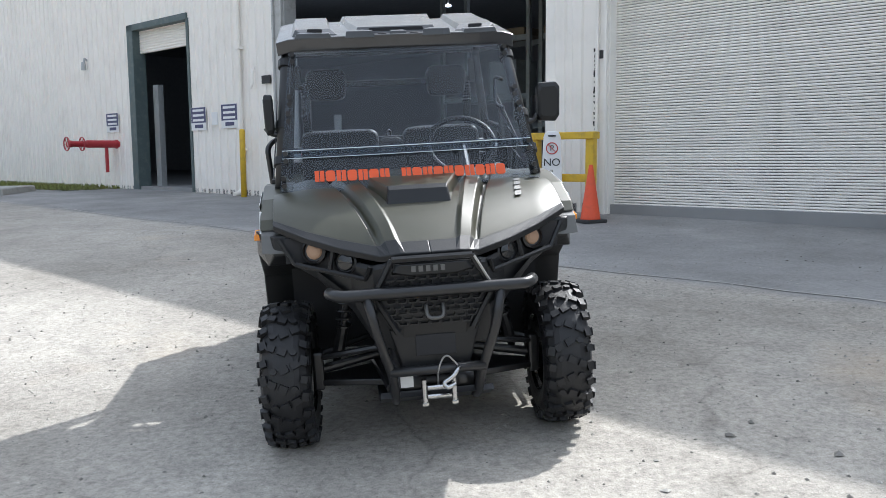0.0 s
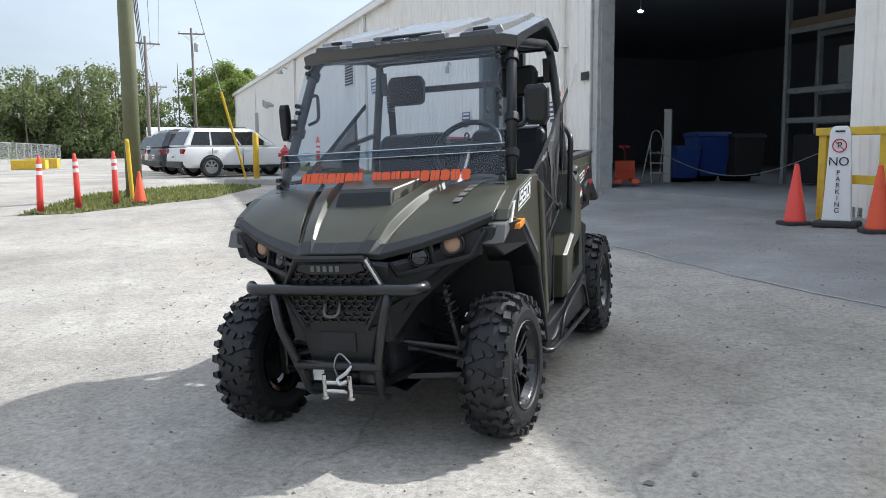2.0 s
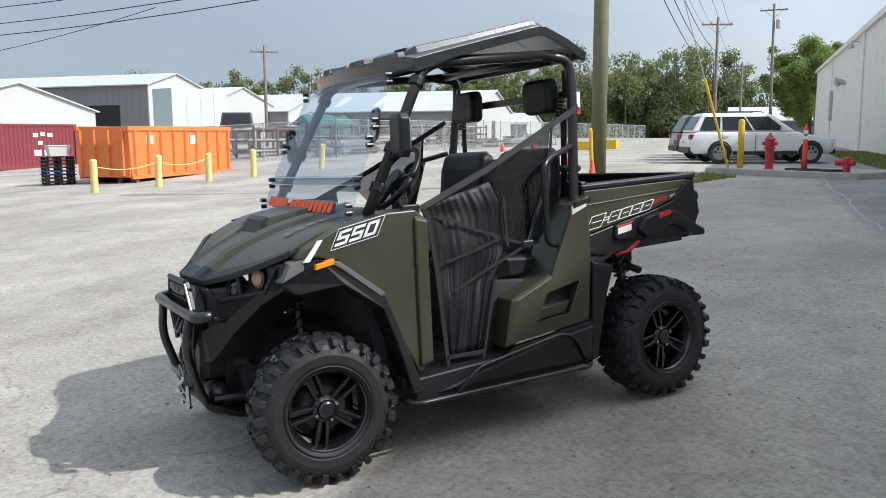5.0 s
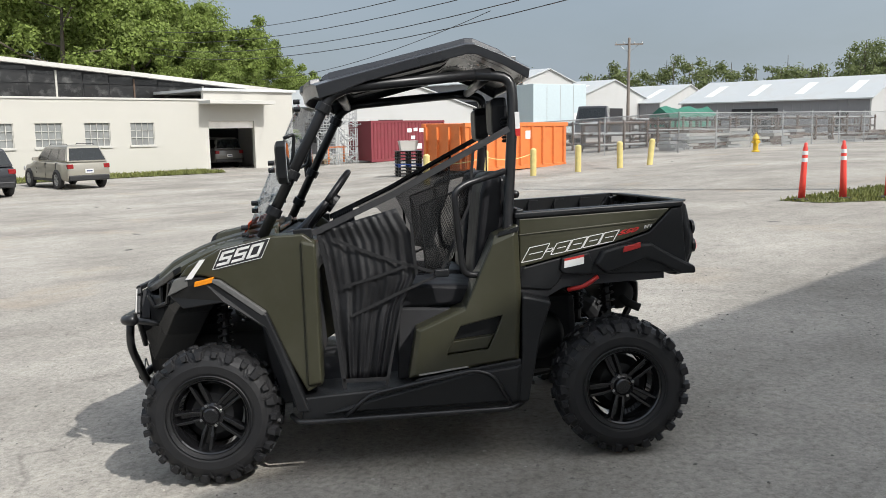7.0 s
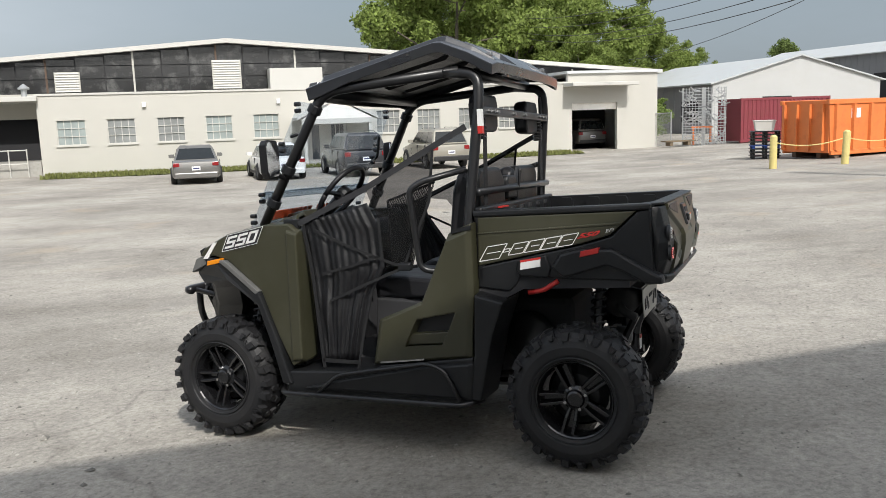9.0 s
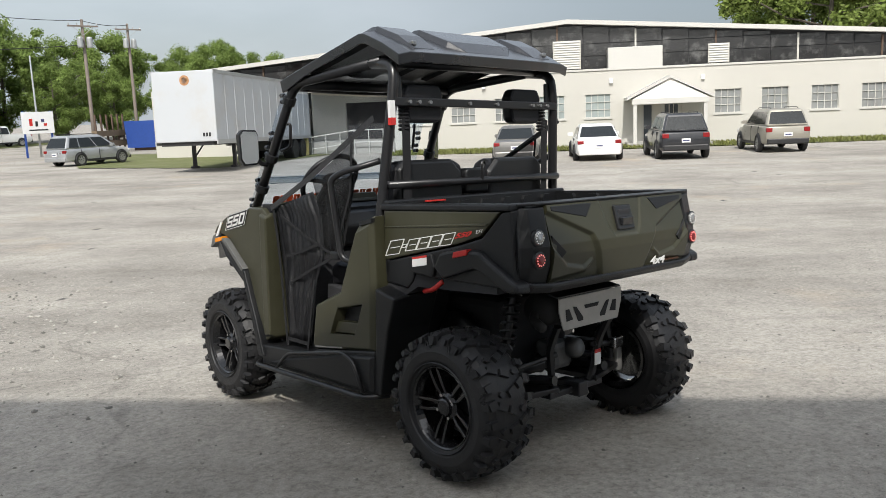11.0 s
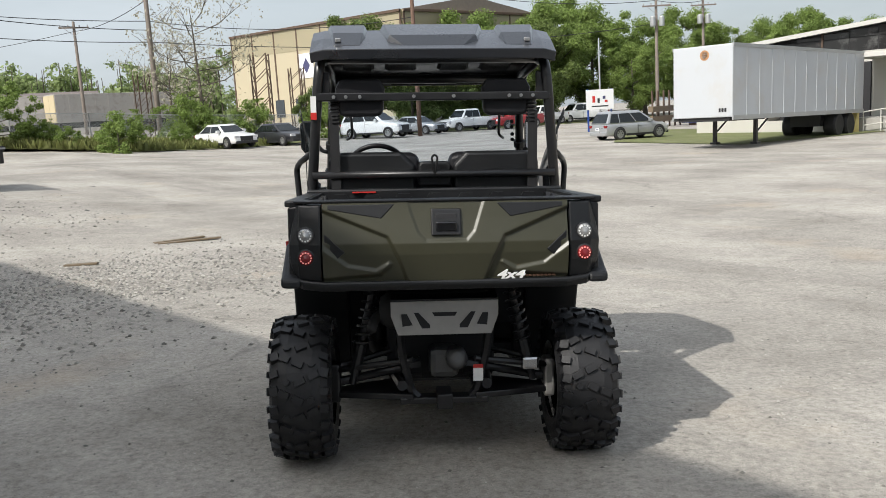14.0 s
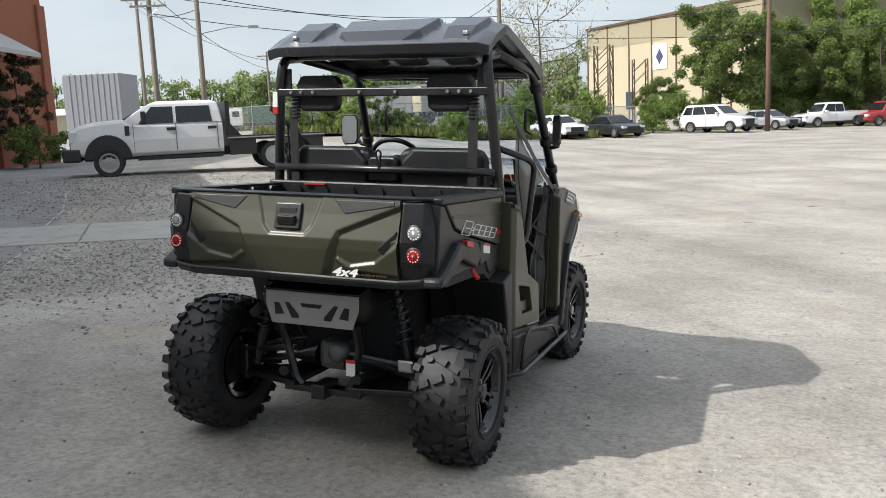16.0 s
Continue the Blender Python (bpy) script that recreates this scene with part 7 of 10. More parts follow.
delineator(-10.1, 15.75, 0.16)
part("rubber_pad", box((-0.7, -0.25, 0.0), (0.7, 0.25, 0.05)), M["rubber"], thing("rubber_mat", "black rubber mat on the island", "mat", pose(-9.9, 15.9, z0 + 0.16)))
fh = thing("fire_hydrant", "low red fire connection on the island", "hydrant", pose(-8.95, 15.8, z0 + 0.16))
part("barrel", lathe([(0.09, 0), (0.09, 0.25), (0.12, 0.26), (0.10, 0.34), (0, 0.36)], 12), M["hydrant_red"], fh)
part("nozzle", lathe([(0.07, -0.28), (0.07, 0.2), (0, 0.2)], 10, (0, 0, 0.22), "x"), M["hydrant_red"], fh)
for x, y, l in ((-11.95, 7.95, -2), (-11.65, 8.65, 2), (-11.34, 9.39, 1)):
    delineator(x, y, 0, l)
cone(on_ground(-11.2, 9.95, 20), 0.70, "faded orange")

# ---- cars ----
def paint(name, color, metal=0.0):
    return material(name, color, 0.32, metal=metal, var=0.06, scale=2, coat=0.6, dirt=tuple(c * 0.6 + 0.12 for c in color), dirt_amount=0.15, dirt_scale=2.5)


M["car_white"] = paint("car_white", (0.68, 0.68, 0.665))
M["car_dark"] = paint("car_dark", (0.022, 0.023, 0.027), 0.2)
M["car_grey"] = paint("car_grey", (0.17, 0.165, 0.155), 0.4)
M["car_silver"] = paint("car_silver", (0.40, 0.41, 0.42), 0.5)
M["car_tan"] = paint("car_tan", (0.33, 0.31, 0.26), 0.4)
M["car_red"] = paint("car_red", (0.30, 0.02, 0.02))
M["car_wine"] = paint("car_wine", (0.09, 0.025, 0.02), 0.2)
M["car_trim"] = material("car_trim", (0.018, 0.018, 0.019), 0.5, var=0.2)
M["car_glass"] = material("car_glass", (0.012, 0.015, 0.016), 0.08, var=0.3, spec=0.5)
M["car_tyre"] = material("car_tyre", (0.015, 0.015, 0.016), 0.75, var=0.25, dirt=(0.08, 0.075, 0.065), dirt_amount=0.3)
M["alloy"] = material("alloy", (0.42, 0.42, 0.42), 0.35, metal=0.7, var=0.15)

# kind: belt, hood height, cowl x, belt rear/front x, roof rear/front x, bed rail height (all as shares of length or of height)
SHAPES = {
    "sedan": dict(belt=0.63, hood=0.60, cowl=0.73, gb=(0.10, 0.74), gr=(0.27, 0.57), splits=(0.06, 0.48, 0.94)),
    "suv": dict(belt=0.63, hood=0.59, cowl=0.75, gb=(0.015, 0.735), gr=(0.085, 0.565), splits=(0.05, 0.28, 0.60, 0.93)),
    "hatch": dict(belt=0.58, hood=0.57, cowl=0.76, gb=(0.015, 0.80), gr=(0.09, 0.58), splits=(0.05, 0.26, 0.60, 0.93)),
    "pickup": dict(belt=0.60, hood=0.60, cowl=0.74, gb=(0.37, 0.75), gr=(0.39, 0.65), splits=(0.06, 0.45, 0.93)),
    "cap": dict(belt=0.62, hood=0.60, cowl=0.74, gb=(0.015, 0.75), gr=(0.05, 0.65), splits=(0.04, 0.44, 0.70, 0.94)),
}


def car(kind, m, label, mat, length, width, height, group="", category="car", lights=True):
    t = thing("pickup_truck" if kind in ("pickup", "cap") else "parked_car", label, category, m, group)
    k, w = SHAPES[kind], width / 2
    low = 0.24 if kind in ("sedan", "hatch") else 0.34
    zb, zh = k["belt"] * height, k["hood"] * height
    R = 0.33 if kind in ("sedan", "hatch") else 0.38
    X = lambda f: (f - 0.5) * length
    rows = [(0.0, 0.74 * zb, 0.84, low + 0.12), (0.012, 0.95 * zb, 0.93, low + 0.04), (0.05, zb, 0.985, low), (k["gb"][0] + 0.1, zb, 1.0, low), (0.6, zb, 1.0, low),
            (k["cowl"], zb, 1.0, low), (0.78, zh * 0.985, 0.99, low), (0.93, zh * 0.92, 0.96, low), (0.985, zh * 0.80, 0.88, low + 0.03), (1.0, zh * 0.62, 0.80, low + 0.1)]

    def ring(f, zt, wf, z0):
        a = w * wf
        half = [(a * 0.90, z0), (a * 0.985, z0 + 0.09), (a, z0 + (zt - z0) * 0.52), (a * 0.975, z0 + (zt - z0) * 0.8), (a * 0.93, zt - 0.03), (a * 0.84, zt)]
        return [(X(f), y, z) for y, z in half] + [(X(f), -y, z) for y, z in reversed(half)]

    shell = part("body", loft([ring(*r) for r in rows]), mat, t, smooth=True, bevel=0.03)
    shell.data.set_sharp_from_angle(angle=radians(38))
    # cabin: belt, shoulder, roof edge, roof crown
    (b0, b1), (r0, r1) = k["gb"], k["gr"]
    zr = height - 0.06
    wb, wr = w * 0.90, w * 0.72

    def at(u, v, side):
        x = X(b0 + (r0 - b0) * v) * (1 - u) + X(b1 + (r1 - b1) * v) * u
        return Vector((x, side * (wb + (wr - wb) * v), zb - 0.02 + (zr - zb + 0.02) * v))

    rg = [[at(0, v, -1), at(1, v, -1), at(1, v, 1), at(0, v, 1)] for v in (0, 0.5, 1)]
    xa, xb = at(0, 1, 1).x + 0.10, at(1, 1, 1).x - 0.12
    rg.append([Vector((xa, -wr * 0.86, height)), Vector((xb, -wr * 0.86, height)), Vector((xb, wr * 0.86, height)), Vector((xa, wr * 0.86, height))])
    part("cabin", loft(rg), mat, t, bevel=0.07)

    def pane_at(name, ps, out):
        off = Vector(out) * 0.012
        part(name, loft([[p - off * 2 for p in ps], [p + off for p in ps]]), M["car_glass"], t)

    sp = k["splits"]
    for side in (1, -1):
        for u0, u1 in zip(sp, sp[1:]):
            pane_at("side_window", [at(u0 + 0.012, 0.10, side), at(u1 - 0.012, 0.10, side), at(u1 - 0.012, 0.88, side), at(u0 + 0.012, 0.88, side)], (0, side, 0.3))
    ends = [("rear_window", 0, (-1, 0, 0.4)), ("windscreen", 1, (1, 0, 0.8))]
    for name, u, out in ends:
        ps = []
        for v, f in ((0.12, 0.90), (0.12, -0.90), (0.90, -0.88), (0.90, 0.88)):
            p = at(u, v, 1)
            ps.append(Vector((p.x, p.y * f, p.z)))
        pane_at(name, ps, out)
    # wheels in dark arches
    axles = (X(0.205), X(0.825)) if kind != "sedan" else (X(0.20), X(0.815))
    for side in (1, -1):
        for x in axles:
            arc = [(x + (R + 0.045) * math.cos(a), R + (R + 0.045) * math.sin(a)) for a in [math.pi * i / 12 for i in range(13)]]
            arc = [(x + R + 0.045, low + 0.02)] + arc + [(x - R - 0.045, low + 0.02)]
            part("wheel_arch", prism(arc, "y", side * (w - 0.16), side * (w + 0.006)), M["car_trim"], t)
            wh = part("wheel", open_lathe([(R * 0.62, -0.10), (R * 0.9, -0.11), (R, -0.07), (R, 0.07), (R * 0.9, 0.11), (R * 0.66, 0.10), (R * 0.62, 0.04)], side), M["car_tyre"], t)
            wh.matrix_basis = pose(x, side * (w - 0.055), R)
            bm = lathe([(R * 0.64, side * 0.055), (R * 0.64, side * 0.085), (R * 0.56, side * 0.085), (R * 0.54, side * 0.05), (0.0, side * 0.05)], 24, axis="y")
            for i in range(7):
                a = 2 * math.pi * i / 7
                add_box(bm, (-0.028, min(side * 0.04, side * 0.085), 0.03), (0.028, max(side * 0.04, side * 0.085), R * 0.6), Matrix.Rotation(a, 4, "Y"))
            part("rim", bm, M["alloy"], wh)
        part("sill", box((axles[0] + R + 0.08, side * w - 0.03, low - 0.02), (axles[1] - R - 0.08, side * w + 0.006, low + 0.09)), M["car_trim"], t)
        xm = at(0.88, 0.1, 1).x
        part("wing_mirror", prism([(xm - 0.10, zb + 0.02), (xm + 0.06, zb + 0.02), (xm + 0.04, zb + 0.17), (xm - 0.09, zb + 0.17)], "y", side * (w - 0.06), side * (w + 0.16), 0.25), mat, t)
        for u in sp[1:-1]:
            x = at(u, 0, 1).x
            part("door_gap", box((x - 0.005, side * w * 0.97 - 0.05, low + 0.1), (x + 0.005, side * w + 0.002, zb - 0.05)), M["car_trim"], t)
            part("door_handle", box((x + 0.06, side * w * 0.99 - 0.02, zb - 0.17), (x + 0.24, side * w + 0.012, zb - 0.135)), mat, t)
        # lamps
        yl = side * w
        part("tail_lamp", box((X(0) - 0.005, min(yl * 0.66, yl * 0.92), zb * 0.76), (X(0.028), max(yl * 0.66, yl * 0.92), zb * 0.92)), M["tail_red"], t, bevel=0.02)
        part("head_lamp", box((X(0.962), min(yl * 0.55, yl * 0.915), zh * 0.66), (X(0.997), max(yl * 0.55, yl * 0.915), zh * 0.83)), M["head_clear"], t, bevel=0.02)
    part("grille", box((X(0.985), -w * 0.5, low + 0.16), (X(1.003), w * 0.5, zh * 0.78)), M["car_trim"], t, bevel=0.02)
    part("rear_bumper", box((X(-0.008), -w * 0.88, low + 0.02), (X(0.03), w * 0.88, low + 0.24)), M["car_trim"] if kind in ("suv", "cap", "pickup") else mat, t, bevel=0.04)
    part("front_bumper", box((X(0.965), -w * 0.84, low + 0.0), (X(1.008), w * 0.84, low + 0.16)), M["car_trim"], t, bevel=0.04)
    pl = part("number_plate", box((X(-0.006), -0.16, zb * 0.60), (X(0.0) + 0.06, 0.16, zb * 0.60 + 0.15)), M["sign_white"], t)
    part("plate_bar", box((X(-0.0075), -0.12, zb * 0.60 + 0.05), (X(0.0), 0.12, zb * 0.60 + 0.10)), M["sign_blue"], pl)
    if kind == "pickup":
        part("bed_floor", box((X(0.02), -w * 0.80, zb - 0.03), (X(b0) - 0.04, w * 0.80, zb + 0.006)), M["car_trim"], t, "dark open truck bed")
        for side in (1, -1):
            part("bed_rail", box((X(0.01), side * w * 0.88 - 0.05, zb - 0.04), (X(b0) - 0.02, side * w * 0.88 + 0.05, zb + 0.03)), mat, t, bevel=0.015)
    if kind in ("suv", "hatch"):
        for side in (1, -1):
            part("roof_rail", tube(rounded([(xa + 0.1, side * wr * 0.8, height - 0.01), (xa + 0.2, side * wr * 0.8, height + 0.05), (xb - 0.2, side * wr * 0.8, height + 0.05), (xb - 0.1, side * wr * 0.8, height - 0.01)], 0.1), 0.014, 6), M["car_trim"], t)
    return t


def facing(x, y, dx, dy, dz=0.0):
    """On the ground at x, y with the front towards dx, dy."""
    return on_ground(x, y, math.degrees(math.atan2(dy, dx)), dz)


car("suv", facing(-17.2, 22.0, 0.53, 0.85), "clean white seven-seat SUV with dark windows", M["car_white"], 5.0, 1.95, 1.76, category="SUV")
row = "cars parked along the warehouse"
car("suv", facing(-19.9, 23.9, 0.53, 0.85), "dark charcoal SUV beside the warehouse", M["car_dark"], 4.8, 1.9, 1.76, row, "SUV")
car("suv", facing(-22.1, 26.2, 0.53, 0.85), "white SUV beside the warehouse", M["car_white"], 4.8, 1.9, 1.80, row, "SUV")
car("suv", facing(-24.9, 28.7, 0.53, 0.85), "dark red-brown SUV beside the warehouse", M["car_wine"], 4.7, 1.85, 1.70, row, "SUV")
row = "cars at the white building"
car("sedan", facing(-22.9, -21.5, -0.76, -0.65), "dark grey sedan parked nose to the building", M["car_grey"], 4.8, 1.85, 1.48, row)
car("sedan", facing(-24.9, -19.0, -0.72, -0.69), "white older sedan parked nose to the building", M["car_white"], 4.9, 1.85, 1.45, row)
car("suv", facing(-26.6, -16.2, -0.72, -0.69), "near-black SUV parked nose to the building", M["car_dark"], 4.8, 1.92, 1.76, row, "SUV")
car("suv", facing(-31.2, -14.5, -0.72, -0.69), "silver-tan SUV with roof rails", M["car_tan"], 4.7, 1.85, 1.76, row, "SUV")
car("cap", facing(-49.0, -12.6, -0.8, -0.6), "grey pickup truck with a bed cap", M["car_grey"], 5.5, 1.95, 1.85, row, "pickup")
car("sedan", facing(49.0, -72.8, -0.5, 0.86), "dark green sedan pulling out at the far road", M["car_dark"], 4.6, 1.82, 1.45)
car("hatch", facing(-11.1, -40.5, -0.93, -0.37), "silver-blue hatchback on the grass edge", M["car_silver"], 4.05, 1.72, 1.52)
row = "row of parked cars at the far side"
car("sedan", facing(12.3, -47.5, -0.72, 0.69), "white compact sedan at the fence", M["car_white"], 4.55, 1.8, 1.45, row)
car("sedan", facing(9.4, -50.3, -0.72, 0.69), "black sedan at the fence", M["car_dark"], 4.6, 1.82, 1.43, row)
car("suv", facing(3.5, -56.6, -0.86, 0.5), "white large SUV with grey sills", M["car_white"], 5.1, 1.98, 1.92, row, "SUV")
car("sedan", facing(0.5, -61.8, -0.80, 0.6), "silver sedan under the trees", M["car_silver"], 4.6, 1.8, 1.45, row)
car("pickup", facing(-3.8, -66.8, 0.80, 0.6), "white pickup truck under the trees", M["car_white"], 5.6, 1.98, 1.85, row, "pickup")
car("pickup", facing(-8.0, -68.6, 0.80, 0.6), "red pickup truck under the trees", M["car_red"], 5.5, 1.98, 1.85, row, "pickup")
car("pickup", facing(-11.6, -77.0, 0.80, 0.6), "white pickup truck beside the trees", M["car_white"], 5.6, 1.98, 1.85, row, "pickup")
car("pickup", facing(-16.0, -80.8, 0.93, 0.37), "white crew-cab pickup beside the trees", M["car_white"], 5.8, 1.98, 1.9, row, "pickup")

# crew-cab flatbed truck
FT = facing(13.35, -14.0, 0.731, 0.682) @ Matrix.Scale(0.93, 4)
flat = thing("flatbed_truck", "white crew-cab truck with a black steel flatbed", "truck", FT)
w = 1.0
X0, X1 = -1.05, 3.55


def flat_ring(x, zt, a, z0):
    half = [(a * 0.90, z0), (a * 0.99, z0 + 0.1), (a, (z0 + zt) / 2), (a * 0.965, zt - 0.1), (a * 0.90, zt)]
    return [(x, y, z) for y, z in half] + [(x, -y, z) for y, z in reversed(half)]


part("body", loft([flat_ring(-0.85, 1.43, 0.97, 0.56), flat_ring(1.6, 1.45, 1.0, 0.54), flat_ring(1.85, 1.57, 0.98, 0.54), flat_ring(2.5, 1.52, 0.98, 0.56), flat_ring(2.98, 1.43, 0.95, 0.58), flat_ring(3.18, 1.30, 0.9, 0.6), flat_ring(3.2, 0.9, 0.9, 0.62)]), M["car_white"], flat, bevel=0.03)
cabx = [((-0.85, 1.95), 0.93, 1.40), ((-0.80, 1.50), 0.87, 1.74), ((-0.74, 1.10), 0.80, 1.97), ((-0.55, 0.9), 0.66, 2.04)]
part("cabin", loft([[(a, -y, z), (b, -y, z), (b, y, z), (a, y, z)] for (a, b), y, z in cabx]), M["car_white"], flat, bevel=0.03)
for side in (1, -1):
    for ps in (((-0.58, 1.42), (0.40, 1.42), (0.40, 1.88), (-0.52, 1.88)), ((0.48, 1.42), (1.42, 1.42), (1.05, 1.88), (0.48, 1.88))):
        rg = []
        for off in (-0.02, 0.014):
            rg.append([(x, side * (0.93 - (z - 1.40) * 0.20 + off), z) for x, z in ps])
        part("side_window", loft(rg), M["car_glass"], flat)
    for x in (-0.70, 0.43, 1.56):
        part("door_gap", box((x - 0.006, side * 0.97 - 0.02, 0.66), (x + 0.006, side * 1.0 + 0.003, 1.42)), M["car_trim"], flat)
    for x in (-0.56, 0.56):
        part("door_handle", box((x - 0.12, side * 0.985 - 0.02, 1.22), (x + 0.12, side * 0.985 + 0.035, 1.30)), M["car_trim"], flat)
    mir = part("wing_mirror", box((1.20, side * 1.16 - 0.11, 1.40), (1.34, side * 1.16 + 0.11, 1.76)), M["car_trim"], flat, bevel=0.03)
    part("mirror_arm", box((1.26, min(side * 0.9, side * 1.08), 1.46), (1.31, max(side * 0.9, side * 1.08), 1.51)), M["car_trim"], mir)
    part("mud_step", box((-0.8, side * 0.98 - 0.12, 0.42), (1.5, side * 0.98 + 0.05, 0.52)), M["car_trim"], flat)
    part("fender_vent", box((1.66, side * 0.985 - 0.02, 1.12), (1.78, side * 0.985 + 0.02, 1.38)), M["car_trim"], flat)
    for x in (2.25, -2.25):
        arc = [(x + 0.62 * math.cos(a), 0.50 + 0.66 * math.sin(a)) for a in [math.pi * i / 14 for i in range(15)]]
        if x > 0:
            part("fender_flare", prism(arc, "y", side * 0.75, side * 1.03), M["car_trim"], flat, "wide black wheel flare", bevel=0.02)
        wh = part("wheel", open_lathe([(0.25, -0.12), (0.37, -0.13), (0.40, -0.08), (0.40, 0.08), (0.37, 0.13), (0.27, 0.12), (0.25, 0.05)], side, 30), M["car_tyre"], flat)
        wh.matrix_basis = pose(x, side * 0.94, 0.40)
        bm = lathe([(0.265, side * 0.08), (0.265, side * 0.115), (0.235, side * 0.115), (0.20, side * 0.06), (0.13, side * 0.10), (0.08, side * 0.10), (0.07, side * 0.14), (0.0, side * 0.14)], 24, axis="y")
        for i in range(10):
            a = 2 * math.pi * i / 10
            add_cyl(bm, (0.165 * math.cos(a), side * 0.05, 0.165 * math.sin(a)), (0.165 * math.cos(a), side * 0.09, 0.165 * math.sin(a)), 0.018, 6)
        part("rim", bm, M["alloy"], wh)
    part("head_lamp", box((2.96, min(side * 0.60, side * 0.92), 0.96), (3.22, max(side * 0.60, side * 0.92), 1.28)), M["head_clear"], flat, bevel=0.03)
part("windscreen", loft([[(1.90 + o, -0.84, 1.50), (1.90 + o, 0.84, 1.50), (1.17 + o, 0.74, 1.93), (1.17 + o, -0.74, 1.93)] for o in (-0.02, 0.02)]), M["car_glass"], flat)
part("grille", box((3.14, -0.6, 0.76), (3.24, 0.6, 1.30)), M["car_trim"], flat, bevel=0.02)
part("front_bumper", box((2.95, -0.97, 0.45), (3.42, 0.97, 0.80)), M["car_trim"], flat, bevel=0.05)
part("flatbed", box((-3.75, -1.08, 0.88), (-0.95, 1.08, 1.0)), M["black_metal"], flat, bevel=0.012)
part("headboard", box((-1.06, -1.02, 1.0), (-0.94, 1.02, 1.98)), M["black_metal"], flat, bevel=0.01)
part("headboard_brace", prism([(-1.06, 1.0), (-1.35, 1.0), (-1.06, 1.35)], "y", -1.0, 1.0), M["black_metal"], flat)
part("side_box", box((-1.75, -1.06, 0.45), (-1.0, 1.06, 0.88)), M["black_metal"], flat, bevel=0.012)
part("tail_box", box((-3.7, -1.04, 0.55), (-2.85, 1.04, 0.88)), M["black_metal"], flat, bevel=0.012)
part("chassis", box((-3.7, -0.42, 0.45), (2.9, 0.42, 0.7)), M["car_trim"], flat)
for side in (1, -1):
    part("tie_rail", box((-3.75, side * 1.10 - 0.015, 0.92), (-0.95, side * 1.10 + 0.015, 0.96)), M["steel"], flat)

# ---- trees ----
rng = np.random.default_rng(7)


def leaf_cloud(centres, radii, count, size, squash=0.85):
    """Leaves of random tilt gathered in clumps."""
    c, r = np.array(centres), np.array(radii)
    pick = rng.choice(len(c), count, p=r ** 2 / (r ** 2).sum())
    d = rng.normal(size=(count, 3))
    d /= np.linalg.norm(d, axis=1)[:, None]
    pos = c[pick] + d * (r[pick] * (rng.random(count) ** 0.5 * rng.uniform(0.75, 1.3, count)))[:, None] * np.array((1, 1, squash))
    up = d + rng.normal(size=(count, 3)) * 0.55 + np.array((0, 0, 0.25))
    up /= np.linalg.norm(up, axis=1)[:, None]
    a = np.cross(up, rng.normal(size=(count, 3)))
    a /= np.linalg.norm(a, axis=1)[:, None]
    b = np.cross(up, a)
    b /= np.linalg.norm(b, axis=1)[:, None]
    s = size * rng.uniform(0.6, 1.4, count)[:, None]
    v = np.stack([pos - a * s, pos + b * s * 0.55, pos + a * s, pos - b * s * 0.55], 1).reshape(-1, 3)
    return v, np.arange(count * 4).reshape(-1, 4)


def leaf_mesh(name, v, f, mat):
    me = bpy.data.meshes.new(name)
    me.from_pydata(v.tolist(), [], f.tolist())
    me.materials.append(mat)
    return new(name, me)


